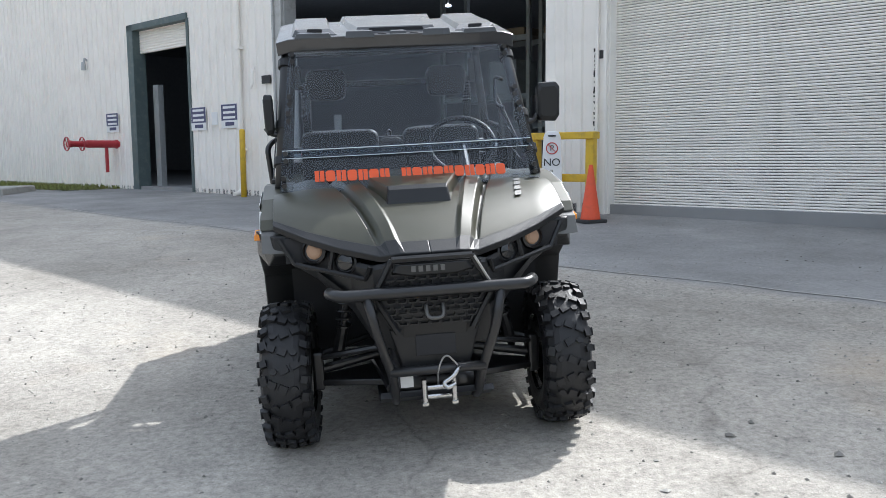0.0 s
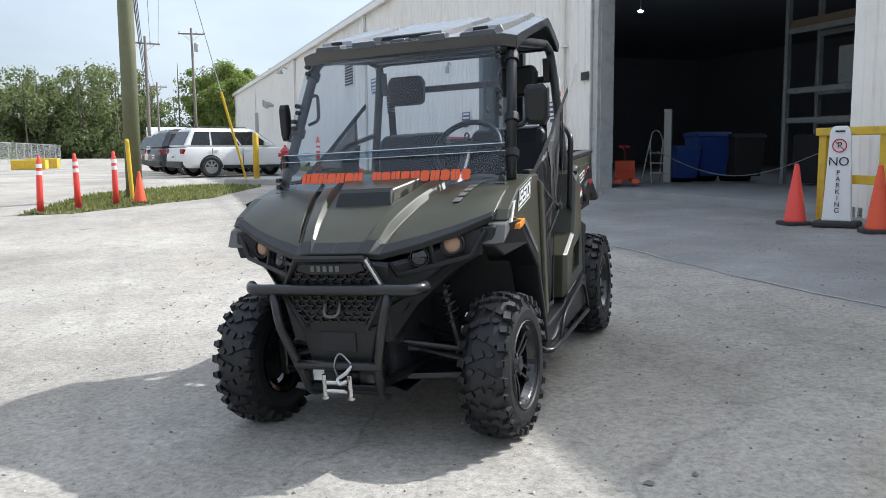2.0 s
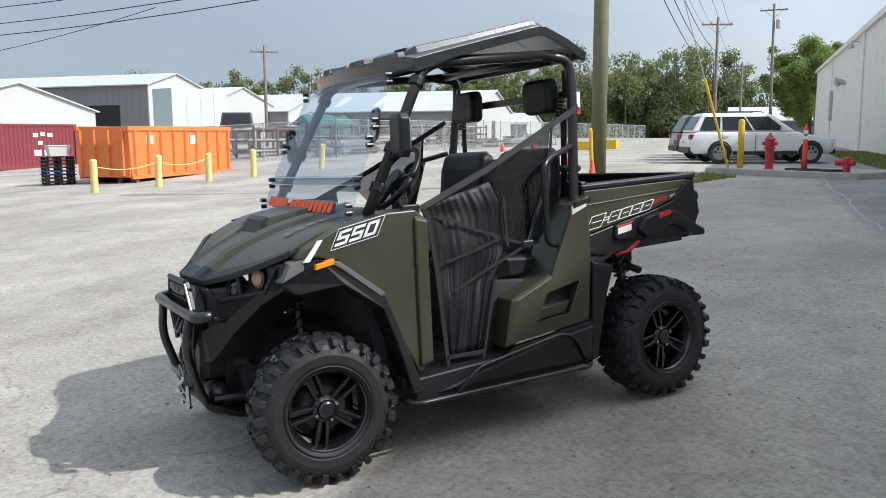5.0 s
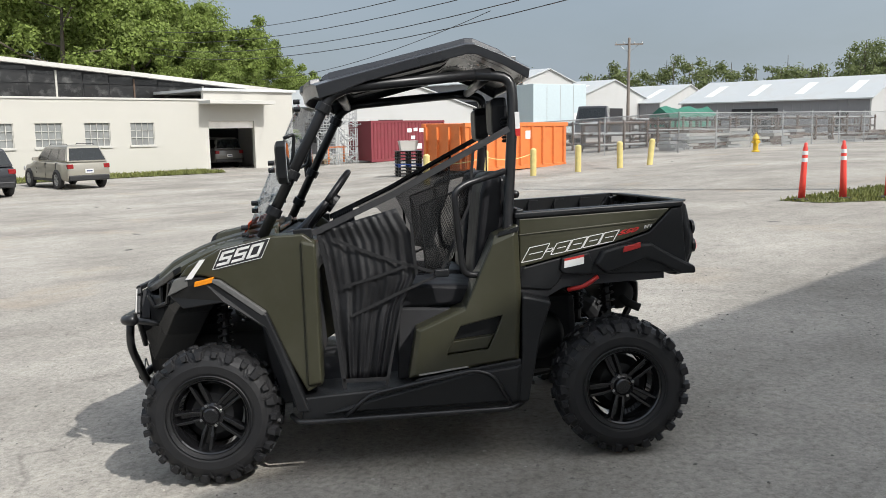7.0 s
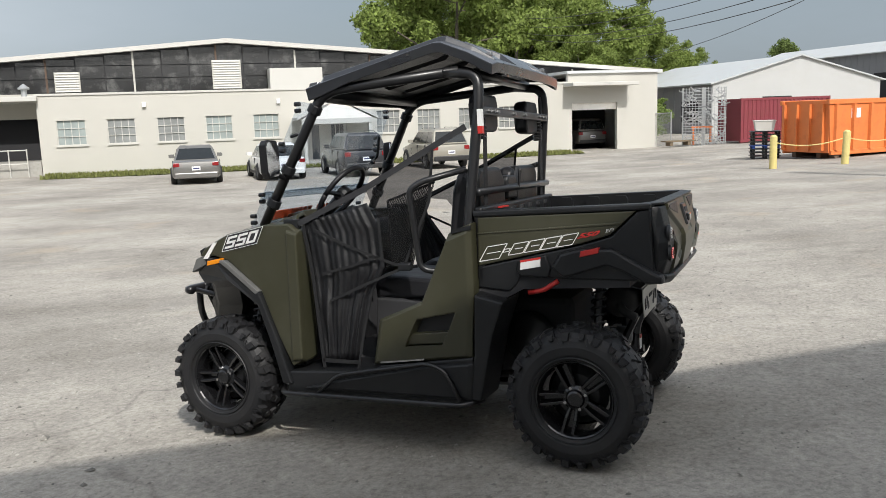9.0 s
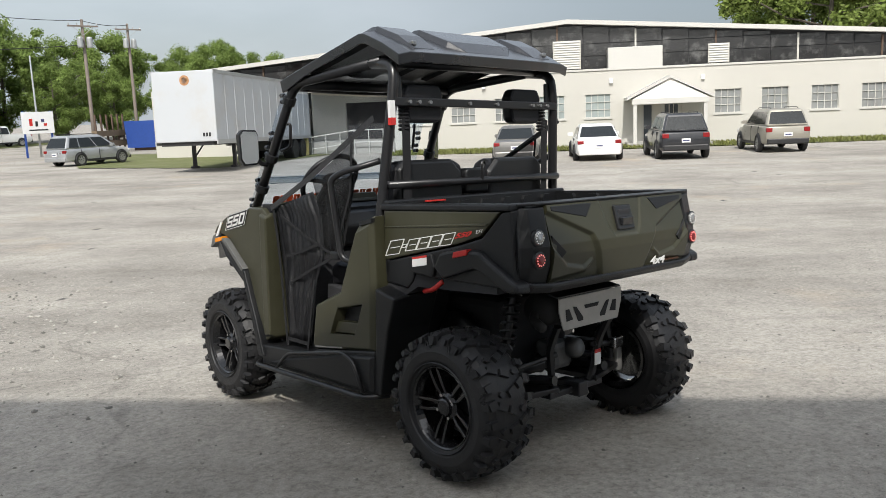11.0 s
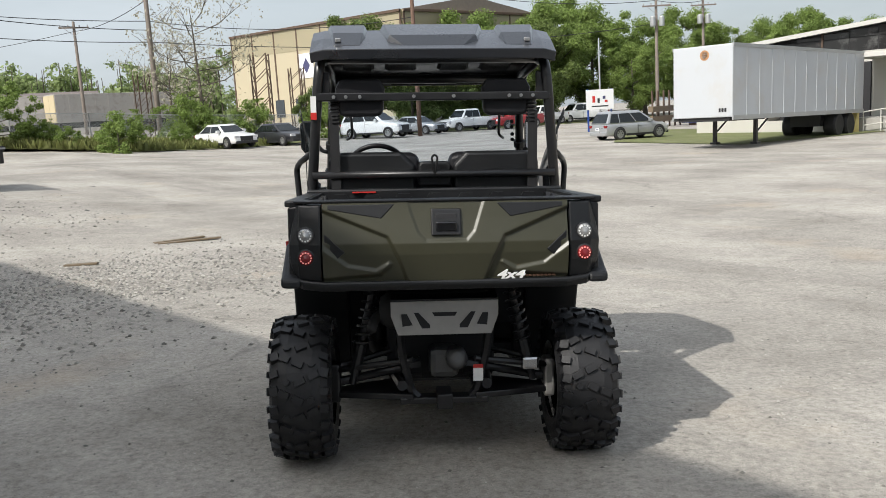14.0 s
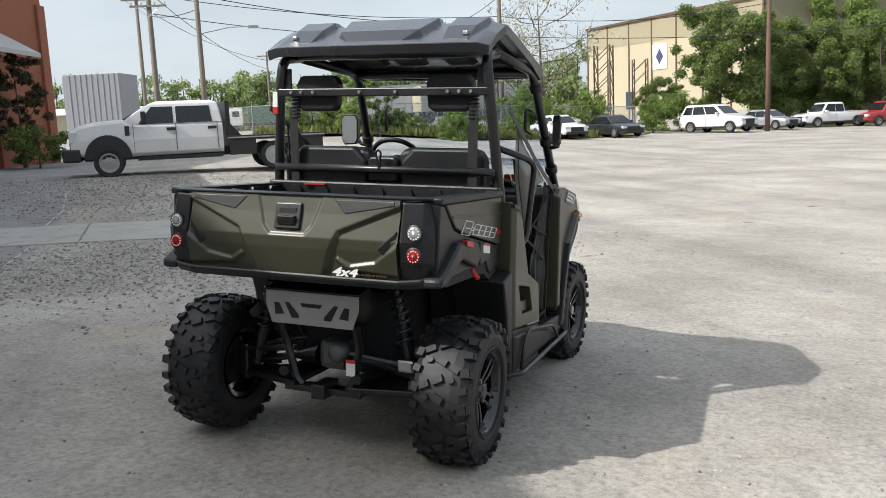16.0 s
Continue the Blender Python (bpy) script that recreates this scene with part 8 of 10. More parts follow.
def tree(m, label, h, spread, seed, mat, count, leaf, base=0.2, trunk=0.2, category="tree", bare=False, limbs=11, group="", name="tree"):
    rnd = random.Random(seed)
    t = thing(name, label, category, m, group)
    bm = bmesh.new()
    bend = [rnd.uniform(-0.05, 0.05) * h for _ in range(2)]
    spine = [Vector((bend[0] * k * k, bend[1] * k * k, h * 0.82 * k)) for k in (0, 0.08, 0.3, 0.6, 0.85, 1)]
    add_tube(bm, spine, [trunk * 1.5, trunk, trunk * 0.8, trunk * 0.5, trunk * 0.28, trunk * 0.1], 8)
    cs, rs = [], []
    for i in range(limbs):
        k = base + (0.9 - base) * (i + rnd.random()) / limbs
        p = Vector((bend[0] * k * k, bend[1] * k * k, h * 0.82 * k))
        a = i * 2.4 + rnd.uniform(-0.5, 0.5)
        reach = spread * (0.55 + 0.45 * math.sin(math.pi * min(max((k - base) / (1 - base), 0.12), 0.9))) * rnd.uniform(0.75, 1.1)
        tip = p + Vector((math.cos(a) * reach, math.sin(a) * reach, h * rnd.uniform(0.08, 0.2)))
        mid = (p + tip) / 2 + Vector((0, 0, -0.03 * h))
        add_tube(bm, [p, mid, tip], [trunk * 0.42 * (1.1 - k), trunk * 0.26, trunk * 0.07], 5)
        jit = lambda k: Vector((rnd.uniform(-1, 1), rnd.uniform(-1, 1), rnd.uniform(-0.7, 1))) * spread * k
        for q, f in ((tip, 0.20), (tip + jit(0.3), 0.15), (tip + jit(0.35), 0.13), (mid * 0.4 + tip * 0.6 + jit(0.3), 0.22), (mid * 0.5 + tip * 0.5 + jit(0.4), 0.17), (mid + jit(0.25), 0.20), (mid + jit(0.35), 0.16)):
            cs.append(q[:])
            rs.append(spread * f * rnd.uniform(0.75, 1.3))
        if bare:
            for j in range(9):
                u = rnd.random()
                q = mid.lerp(tip, u)
                e = q + Vector((rnd.uniform(-1, 1), rnd.uniform(-1, 1), rnd.uniform(0.3, 1.2))) * spread * 0.35
                add_tube(bm, [q, (q + e) / 2 + Vector((0, 0, 0.1)), e], [trunk * 0.11, trunk * 0.08, trunk * 0.04], 4)
                cs.append(e[:])
                rs.append(spread * 0.12)
    cs.append((bend[0], bend[1], h * 0.86))
    rs.append(spread * 0.34)
    part("trunk", bm, M["bark"], t)
    v, f = leaf_cloud(cs, rs, count, leaf)
    v[:, 2] = np.minimum(np.maximum(v[:, 2], 0.15), h)
    leaf_mesh("crown", v, f, mat).parent = t
    return t


def spots(first, label, places):
    """Copies of a tree: x, y, size, turn."""
    for x, y, s, a in places:
        tagged(copy_thing(first, on_ground(x, y, a, -0.05) @ Matrix.Scale(s, 4)), label)


A = tree(on_ground(4.2, -66.0, 20), "dense young leafy tree with foliage to the ground", 10.2, 3.6, 3, M["leaf"], 46000, 0.105, 0.06, 0.16, group="trees behind the parked cars")
spots(A, "dense young leafy tree with foliage to the ground", [(0.9, -69.8, 0.92, 130), (-3.2, -73.5, 0.9, 60), (-8, -77, 0.95, 200), (8.4, -61.5, 0.42, 300), (-12.8, -83, 1.08, 330), (-0.5, -77, 0.95, 10)])
C = tree(on_ground(-6.5, -84.5, 70), "tall leafy tree with an uneven crown", 12.4, 4.4, 12, M["leaf_mid"], 46000, 0.125, 0.12, 0.26, group="trees behind the parked cars")
spots(C, "tall leafy tree with an uneven crown", [(-13.5, -88, 1.05, 140), (-20, -94, 1.12, 20), (-27.5, -99, 1.0, 250), (-35, -103, 1.1, 80), (-43, -101, 0.95, 190), (-50, -104, 1.05, 300), (-57, -102, 0.9, 40), (-38, -92, 0.7, 120), (-30, -90, 0.66, 10), (-23, -87, 0.7, 200),
                                                   (-16, -99, 1.25, 280)])
D = tree(on_ground(-64, -27.5, 10), "big bright green broadleaf tree in spring leaf", 17.5, 6.4, 21, M["leaf_light"], 52000, 0.18, 0.14, 0.35, group="trees behind the white building")
spots(D, "big bright green broadleaf tree in spring leaf", [(-71, -24.5, 0.95, 100), (-78, -25.5, 1.06, 220), (-88, -22, 0.95, 330), (-75, -34, 1.12, 60), (-98, -18.5, 0.8, 10), (-84, -31, 1.05, 290), (-65, -16.5, 0.52, 150), (-106, -15, 0.62, 80), (-52, 69, 0.62, 40), (-58, 78, 0.6, 240)])
Bt = tree(on_ground(15.2, -54.0, 0), "thin spring tree, nearly bare with pale buds", 11.2, 4.2, 5, M["leaf_bloom"], 1700, 0.10, 0.18, 0.15, bare=True, limbs=15)
spots(Bt, "thin spring tree, nearly bare with pale buds", [(20, -63, 0.8, 90)])
S = tree(on_ground(16.4, -40.6, 0, -0.4), "untrimmed green bush at the fence", 2.6, 1.5, 9, M["leaf_mid"], 8000, 0.06, 0.05, 0.05, "bush", limbs=8, group="bushes", name="bush")
spots(S, "untrimmed green bush at the fence", [(20.9, -42.0, 0.62, 50), (22.0, -42.5, 0.5, 100), (19.4, -41.6, 0.5, 130), (14.6, -46.5, 0.6, 200), (17.6, -42.4, 0.55, 310), (16, -52, 1.3, 250), (12, -53.5, 1.2, 20), (14.2, -50.5, 0.9, 70), (26.7, -41.6, 0.95, 160), (25.3, -41.6, 0.8, 20), (28.6, -42.6, 0.6, 75), (8, -57.5, 1.1, 10), (6.4, -60.5, 1.2, 99),
                                               (-63, -11, 1.6, 40), (-62, -13, 1.8, 140), (-61, -14.5, 1.5, 300)])
tree(on_ground(23.1, -41.4, 30), "large rounded bright green bush at the road", 3.7, 1.75, 41, M["leaf_mid"], 15000, 0.065, 0.04, 0.08, "bush", limbs=10, group="bushes", name="bush")
tree(on_ground(23.5, -17.2, 0), "reddish-green shrub growing by the brick wall", 4.4, 0.9, 33, M["leaf_dull"], 9000, 0.06, 0.1, 0.06, "shrub", name="shrub")
sh = tree(on_ground(22.1, -16.6, 0), "small green shrub at the foot of the brick wall", 1.5, 0.95, 34, M["leaf"], 6000, 0.05, 0.05, 0.03, "shrub", limbs=9, name="shrub")
# a lone far pine
pine = thing("pine_tree", "lone dark pine with a flat-topped crown", "tree", on_ground(-150, -4.6) @ Matrix.Scale(0.86, 4))
part("trunk", tube([(0, 0, 0), (0.2, 0, 8), (0, 0, 15.5)], [0.3, 0.2, 0.08], 8), M["bark"], pine)
v, f = leaf_cloud([(0, 0, 14.6), (1.2, 0.8, 13.6), (-1.3, -1, 13.4), (0.3, -1.6, 12.6), (0, 1.7, 12.8), (0, 0, 13)], [1.2, 1.5, 1.5, 1.3, 1.4, 2.0], 3500, 0.22, 0.6)
leaf_mesh("crown", v, f, M["leaf"]).parent = pine


def far_wood(pts, label, hgt, depth, n, mat, count, leaf, seed):
    """A far belt of trees as one mesh."""
    rnd = random.Random(seed)
    cs, rs, bm = [], [], bmesh.new()
    for i in range(n):
        u = (i + rnd.random()) / n * (len(pts) - 1)
        k = min(int(u), len(pts) - 2)
        p = Vector(pts[k]).lerp(Vector(pts[k + 1]), u - k)
        x, y = p.x + rnd.uniform(-depth, depth), p.y + rnd.uniform(-depth, depth)
        h = hgt * rnd.uniform(0.62, 1.12)
        z0 = gz(x, y) - 0.3
        add_tube(bm, [(x, y, z0), (x + rnd.uniform(-0.5, 0.5), y, z0 + h * 0.95)], [0.2, 0.05], 5)
        for j in range(8):
            k = rnd.uniform(0.03, 0.95)
            r = h * rnd.uniform(0.11, 0.20) * (1.25 - 0.7 * k)
            cs.append((x + rnd.uniform(-0.16, 0.16) * h, y + rnd.uniform(-0.16, 0.16) * h, z0 + h * k))
            rs.append(r)
    t = thing("far_woods", label, "woods", kind="stuff")
    part("trunks", bm, M["bark"], t)
    v, f = leaf_cloud(cs, rs, count, leaf)
    leaf_mesh("foliage", v, f, mat).parent = t
    tagged(t.children[1], kind="stuff")


far_wood([(-165, 78), (-140, 95), (-118, 112), (-95, 128), (-66, 125)], "belt of mixed spring woods behind the sheds", 15.8, 10, 210, M["leaf_wood"], 290000, 0.27, 2)
far_wood([(-178, 30), (-168, 60), (-150, 84)], "scattered far trees over the shed roofs", 14.0, 9, 50, M["leaf_wood"], 70000, 0.28, 3)
# the haze over this belt is only in its leaf colour
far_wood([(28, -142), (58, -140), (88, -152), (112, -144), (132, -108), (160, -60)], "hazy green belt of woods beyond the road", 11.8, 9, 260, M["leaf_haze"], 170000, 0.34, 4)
far_wood([(-60, -140), (-140, -130), (-200, -70), (-230, -10)], "low far belt of trees", 11.0, 14, 60, M["leaf_wood"], 9000, 0.7, 5)

# ---- white building across the yard: local x along its front, y into it ----
WB = Matrix(((WU.x, WN.x, 0, -29.82), (WU.y, WN.y, 0, -26.66), (0, 0, 1, 0), (0, 0, 0, 1)))
M["block_white"] = material("block_white", (0.49, 0.475, 0.43), 0.7, var=0.05, scale=0.8, grain=0.1, grain_scale=20, dirt=(0.5, 0.48, 0.42), dirt_amount=0.25, dirt_scale=0.7)
M["window_pale"] = material("window_pale", (0.30, 0.34, 0.33), 0.15, var=0.25, scale=1.5)
M["window_dim"] = material("window_dim", (0.24, 0.25, 0.245), 0.12, var=0.35, scale=1.5)
white_hall = thing("white_building", "long white painted block building with a raised clerestory", "building", WB)
Z0, ZP = -0.75, 3.3
WINS = [-7.0, -4.7, -2.35, 0.0, 2.37, 8.9, 11.2, 13.6, 16.0]


def front_wall(bm, spans, y0, y1, z0, z1, holes):
    """Wall along x with rectangular holes (x0, x1, z0, z1)."""
    for a, b in spans:
        cuts = sorted([h for h in holes if a <= h[0] < b])
        x = a
        for h0, h1, ha, hb in cuts:
            add_box(bm, (x, y0, z0), (h0, y1, z1))
            add_box(bm, (h0, y0, hb), (h1, y1, z1))
            if ha > z0:
                add_box(bm, (h0, y0, z0), (h1, y1, ha))
            x = h1
        add_box(bm, (x, y0, z0), (b, y1, z1))


holes = [(s, s + 1.32, 0.92, 2.1) for s in WINS] + [(6.25, 7.25, Z0, 1.65)]
bm = bmesh.new()
front_wall(bm, [(-7.8, 20.3)], 0, 0.25, Z0, ZP, holes)
add_box(bm, (-7.8, 0.25, Z0), (-7.55, 9, ZP))
add_box(bm, (20.05, 0.25, Z0), (20.3, 9, ZP))
part("wall_lower", bm, M["block_white"], white_hall)
part("parapet_cap", box((-7.86, -0.06, ZP), (20.3, 0.3, ZP + 0.1)), M["white_paint"], white_hall)
part("roof_flat", box((-7.5, 0.3, ZP - 0.3), (20.05, 6.2, ZP - 0.1)), M["concrete"], white_hall)
for s in WINS:
    wd = part("window", box((s, 0.1, 0.92), (s + 1.32, 0.14, 2.1)), M["window_pale"] if s in (0.0, 2.37, -7.0) else M["window_dim"], white_hall, "small-paned metal window")
    bm = bmesh.new()
    for i in range(5):
        x = s + 1.32 * i / 4
        add_box(bm, (x - (0.035 if i in (0, 4) else 0.014), 0.05, 0.92), (x + (0.035 if i in (0, 4) else 0.014), 0.10, 2.1))
    for i in range(4):
        z = 0.92 + 1.18 * i / 3
        add_box(bm, (s, 0.055, z - 0.014), (s + 1.32, 0.098, z + 0.014))
    part("window_frame", bm, M["white_paint"], wd)
    part("sill", box((s - 0.07, -0.07, 0.82), (s + 1.39, 0.1, 0.915)), M["white_paint"], wd)
# porch with its gable roof
porch = thing("porch", "white gabled porch on two posts over the office door", "porch", WB)
g = [(4.35, 1.72), (4.35, 1.84), (6.45, 2.88), (8.55, 1.84), (8.55, 1.72), (6.45, 2.74)]
part("gable_roof", prism(g, "y", -2.0, 0.0), M["white_paint"], porch)
part("gable_face", prism([(4.6, 1.76), (8.3, 1.76), (6.45, 2.72)], "y", -1.9, -1.8), M["white_siding"], porch)
part("beam", box((4.6, -1.9, 1.5), (8.3, -1.72, 1.76)), M["white_paint"], porch)
for s in (4.75, 8.15):
    part("post", box((s - 0.09, -1.86, Z0), (s + 0.09, -1.68, 1.5)), M["white_paint"], porch, bevel=0.01)
part("slab", box((4.4, -2.0, Z0), (8.5, 0.0, -0.42)), M["concrete"], porch)
part("ceiling_board", box((4.6, -1.8, 1.74), (8.3, 0.0, 1.78)), M["white_paint"], porch)
dr = part("door", box((6.25, 0.08, Z0), (7.25, 0.14, 1.65)), M["white_paint"], white_hall, "white panelled office door with glazing")
part("door_glass", box((6.42, 0.05, 0.55), (7.08, 0.079, 1.45)), M["window_glass"], dr)
for i in (1, 2):
    part("glazing_bar", box((6.42 + 0.22 * i - 0.02, 0.03, 0.55), (6.42 + 0.22 * i + 0.02, 0.05, 1.45)), M["white_paint"], dr)
part("side_window", box((5.35, -0.03, -0.35), (5.75, 0.0, 1.45)), M["window_glass"], dr)
# garage wing
bm = bmesh.new()
front_wall(bm, [(20.3, 26.2)], 0, 0.25, Z0, 3.85, [(20.55, 23.5, Z0, 2.15)])
add_box(bm, (25.95, 0.25, Z0), (26.2, 10, 3.85))
part("wall_garage", bm, M["block_white"], white_hall)
part("garage_canopy", box((20.0, -1.3, 3.1), (24.2, 0.0, 3.3)), M["white_paint"], white_hall, bevel=0.02)
part("garage_roof", box((20.2, -0.15, 3.85), (26.4, 10.2, 4.0)), M["roof_metal"], white_hall)
# near-black sheet paints the shade inside the open garage
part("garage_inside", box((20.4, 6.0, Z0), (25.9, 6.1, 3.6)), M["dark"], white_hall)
part("garage_door", box((20.55, 0.15, 1.75), (23.5, 0.2, 2.15)), M["door_steel"], white_hall, "white sectional door, raised")
# dock recess
bm = bmesh.new()
front_wall(bm, [(-13.2, -7.8)], 3.0, 3.25, Z0, ZP, [(-11.2, -8.0, Z0 + 0.9, 2.25)])
front_wall(bm, [(-21.5, -13.2)], 0, 0.25, Z0, ZP, [(-17.4, -14.6, Z0 + 0.9, 2.25)])
part("wall_dock", bm, M["block_white"], white_hall)
# near-black sheets stand in for the shade behind the dock openings
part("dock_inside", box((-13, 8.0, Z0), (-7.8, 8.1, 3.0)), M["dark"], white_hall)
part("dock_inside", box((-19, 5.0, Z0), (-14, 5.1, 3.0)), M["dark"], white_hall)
part("dock_canopy", box((-13.3, -0.4, 3.05), (-7.7, 3.0, 3.28)), M["white_paint"], white_hall, bevel=0.02)
part("dock_slab", box((-13.2, 0.1, Z0), (-7.85, 3.0, Z0 + 0.9)), M["concrete"], white_hall)
# clerestory: shallow gable set back, dark glazing under a white fascia
YC = 6.0


def ridge(s):
    return 6.25 - (abs(s - 1.6) * (0.078 if s > 1.6 else 0.081))


bm = bmesh.new()
add_loft(bm, [[(s, YC - 0.5, ridge(s)), (s, YC - 0.5, ridge(s) + 0.24), (s, YC + 30, ridge(s) + 0.24), (s, YC + 30, ridge(s))] for s in (-22.0, -15, 1.6, 15, 30)])
part("roof_main", bm, M["white_paint"], white_hall)
bm = bmesh.new()
add_loft(bm, [[(s, YC + 0.02, 3.0), (s, YC + 0.02, ridge(s)), (s, YC + 0.2, ridge(s)), (s, YC + 0.2, 3.0)] for s in (-21.5, -15, 1.6, 15, 29.8)])
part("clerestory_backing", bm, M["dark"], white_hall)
part("clerestory_sill", box((-21.5, YC - 0.06, 3.0), (29.8, YC + 0.02, 3.62)), M["block_white"], white_hall)
for i in range(34):
    s = -21.5 + 1.5 * i
    top = min(ridge(s + 0.06), ridge(s + 1.44)) - 0.06
    for z0, z1 in ((3.64, 4.36), (4.40, 5.06), (5.10, 9.0)):
        z1 = min(z1, top)
        if z1 - z0 > 0.12:
            part("pane", box((s + 0.03, YC - 0.03, z0), (s + 1.465, YC + 0.0, z1)), M["clerestory"], white_hall)
    if i % 3 == 0:
        part("mullion", box((s - 0.05, YC - 0.09, 3.6), (s + 0.05, YC + 0.02, top + 0.05)), M["rust"] if i % 2 else M["block_white"], white_hall)


def louvre(s0, s1, z0, z1):
    t = part("louvre", box((s0, YC - 0.16, z0), (s1, YC - 0.02, z1)), M["block_white"], white_hall, "white louvred vent panel")
    n = int((z1 - z0) / 0.13)
    for i in range(n):
        z = z0 + (i + 0.2) * (z1 - z0) / n
        part("slat", prism([(YC - 0.16, z), (YC - 0.22, z), (YC - 0.16, z + 0.09)], "x", s0 + 0.05, s1 - 0.05), M["white_paint"], t)


louvre(0.74, 2.36, 3.67, 5.3)
louvre(9.57, 10.74, 3.67, 4.75)
louvre(-7.6, -6.3, 3.67, 4.75)
part("vent_box", box((3.85, YC - 1.4, 3.2), (6.87, YC, 4.72)), M["white_paint"], white_hall, bevel=0.02)
bm = bmesh.new()
add_box(bm, (-21.5, YC + 29.8, Z0), (29.8, YC + 30, 4))
add_box(bm, (-21.5, 0.25, Z0), (-21.3, YC + 30, 4))
add_box(bm, (29.6, YC, Z0), (29.8, YC + 30, 4))
part("wall_rear", bm, M["block_white"], white_hall)
vent = thing("roof_ventilator", "galvanised mushroom roof ventilator", "ventilator", WB @ pose(-8.6, 2.2, ZP))
part("stack", lathe([(0.14, -0.1), (0.14, 0.5)], 12), M["galv"], vent)
part("hood", lathe([(0.27, 0.42), (0.27, 0.5), (0.05, 0.68), (0, 0.7)], 14), M["galv"], vent)
for s in (3.7, -2.9, 8.3):
    wl = thing("wall_lamp", "small white wall lamp", "wall lamp", WB @ pose(s, 0, 2.75))
    part("lamp_body", box((-0.09, -0.16, -0.12), (0.09, 0.0, 0.12)), M["sign_white"], wl, bevel=0.02)
rail = thing("ramp_railing", "white pipe railing along the dock ramp", "railing", WB @ pose(-9.2, -0.2, Z0))
for i in range(6):
    part("post", cyl((-3.2 + i * 0.8, 0, 0.15), (-3.2 + i * 0.8, 0, 1.25 + 0.1 * min(i, 3)), 0.028, 8), M["white_paint"], rail)
for dz in (0.55, 1.2):
    part("rail", tube([(-3.2, 0, dz), (-0.8, 0, dz + 0.3), (0.8, 0, dz + 0.3)], 0.028, 8), M["white_paint"], rail)
for s in (-12.6, -13.6):
    yb = thing("dock_barrier", "yellow painted concrete wheel guard at the dock", "barrier", WB @ pose(s, -0.6, Z0))
    part("block", prism([(-0.7, 0), (0.1, 0), (0.1, 1.2), (-0.1, 1.2)], "x", -0.12, 0.12), M["pale_yellow"], yb)
jack = thing("shop_press", "orange steel work frame beside the garage", "work frame", WB @ pose(28.3, -1.5, -0.5))
for x in (-0.6, 0.6):
    part("upright", box((x - 0.05, -0.05, 0), (x + 0.05, 0.05, 1.1)), M["dump_orange"], jack)
part("crossbar", box((-0.7, -0.06, 0.95), (0.7, 0.06, 1.08)), M["dump_orange"], jack)
part("plank", box((-2.6, -0.3, 0.22), (-0.6, 0.3, 0.3)), M["wood"], jack)
part("trestle", box((-2.3, -0.25, 0.0), (-2.1, 0.25, 0.22)), M["wood"], jack)
part("trestle", box((-1.1, -0.25, 0.0), (-0.9, 0.25, 0.22)), M["wood"], jack)


def strip(name, label, pts, mat, lift=0.012):
    """A flat patch laid on the ground, following its fall."""
    bm = bmesh.new()
    (ax, ay), (bx, by), (cx, cy), (dx, dy) = pts
    n = 14
    rows = []
    for i in range(n + 1):
        u = i / n
        row = []
        for j in range(5):
            v = j / 4
            x = (ax * (1 - u) + bx * u) * (1 - v) + (dx * (1 - u) + cx * u) * v
            y = (ay * (1 - u) + by * u) * (1 - v) + (dy * (1 - u) + cy * u) * v
            wob = 0.12 * math.sin(x * 3.1) * math.cos(y * 2.7)
            row.append(bm.verts.new((x + wob, y + wob, gz(x, y) + lift)))
        rows.append(row)
    for a, b in zip(rows, rows[1:]):
        for j in range(4):
            bm.faces.new((a[j], b[j], b[j + 1], a[j + 1]))
    return tagged(link_mesh(name, bm, mat), label, "ground", kind="structure")


def on_wb(s, y):
    p = WB @ Vector((s, y, 0))
    return (p.x, p.y)


M["turf"] = material("turf", (0.12, 0.135, 0.045), 0.95, var=0.35, scale=2.0, grain=0.6, grain_scale=60, dirt=(0.26, 0.22, 0.14), dirt_amount=0.5, dirt_scale=0.8)
strip("grass_strip", "mown grass strip along the white building", [on_wb(-7.6, -2.8), on_wb(20, -2.8), on_wb(20, 0), on_wb(-7.6, 0)], M["turf"], 0.03)
grass_patch("grass", [on_wb(-7.6, -2.8), on_wb(20, -2.8), on_wb(20, 0), on_wb(-7.6, 0)], 8000, 0.2, 31, "tufts of grass along the white building")
for p_ in ([(15, -41), (30, -39.4), (31, -43.5), (16, -49.5)], [(8, -52.5), (15, -41), (16, -49.5), (8, -58)]):
    strip("grass_strip", "thin weedy grass along the far fence", p_, M["turf"], 0.06)
grass_patch("grass", [(9, -51.5), (15.5, -41), (30, -39.6), (31, -44), (20, -47.5), (10, -56)], 12000, 0.5, 32, "long grass along the far fence")
strip("grass_strip", "thin grass by the trailer", [(-9.5, -37), (-13.4, -30.5), (-24, -36), (-14, -54)], M["turf"], 0.03)
strip("grass_strip", "thin grass under the trees", [(6, -61), (-18, -79), (-30, -96), (4, -76)], M["turf"], 0.03)

# ---- box trailer at the dock ----

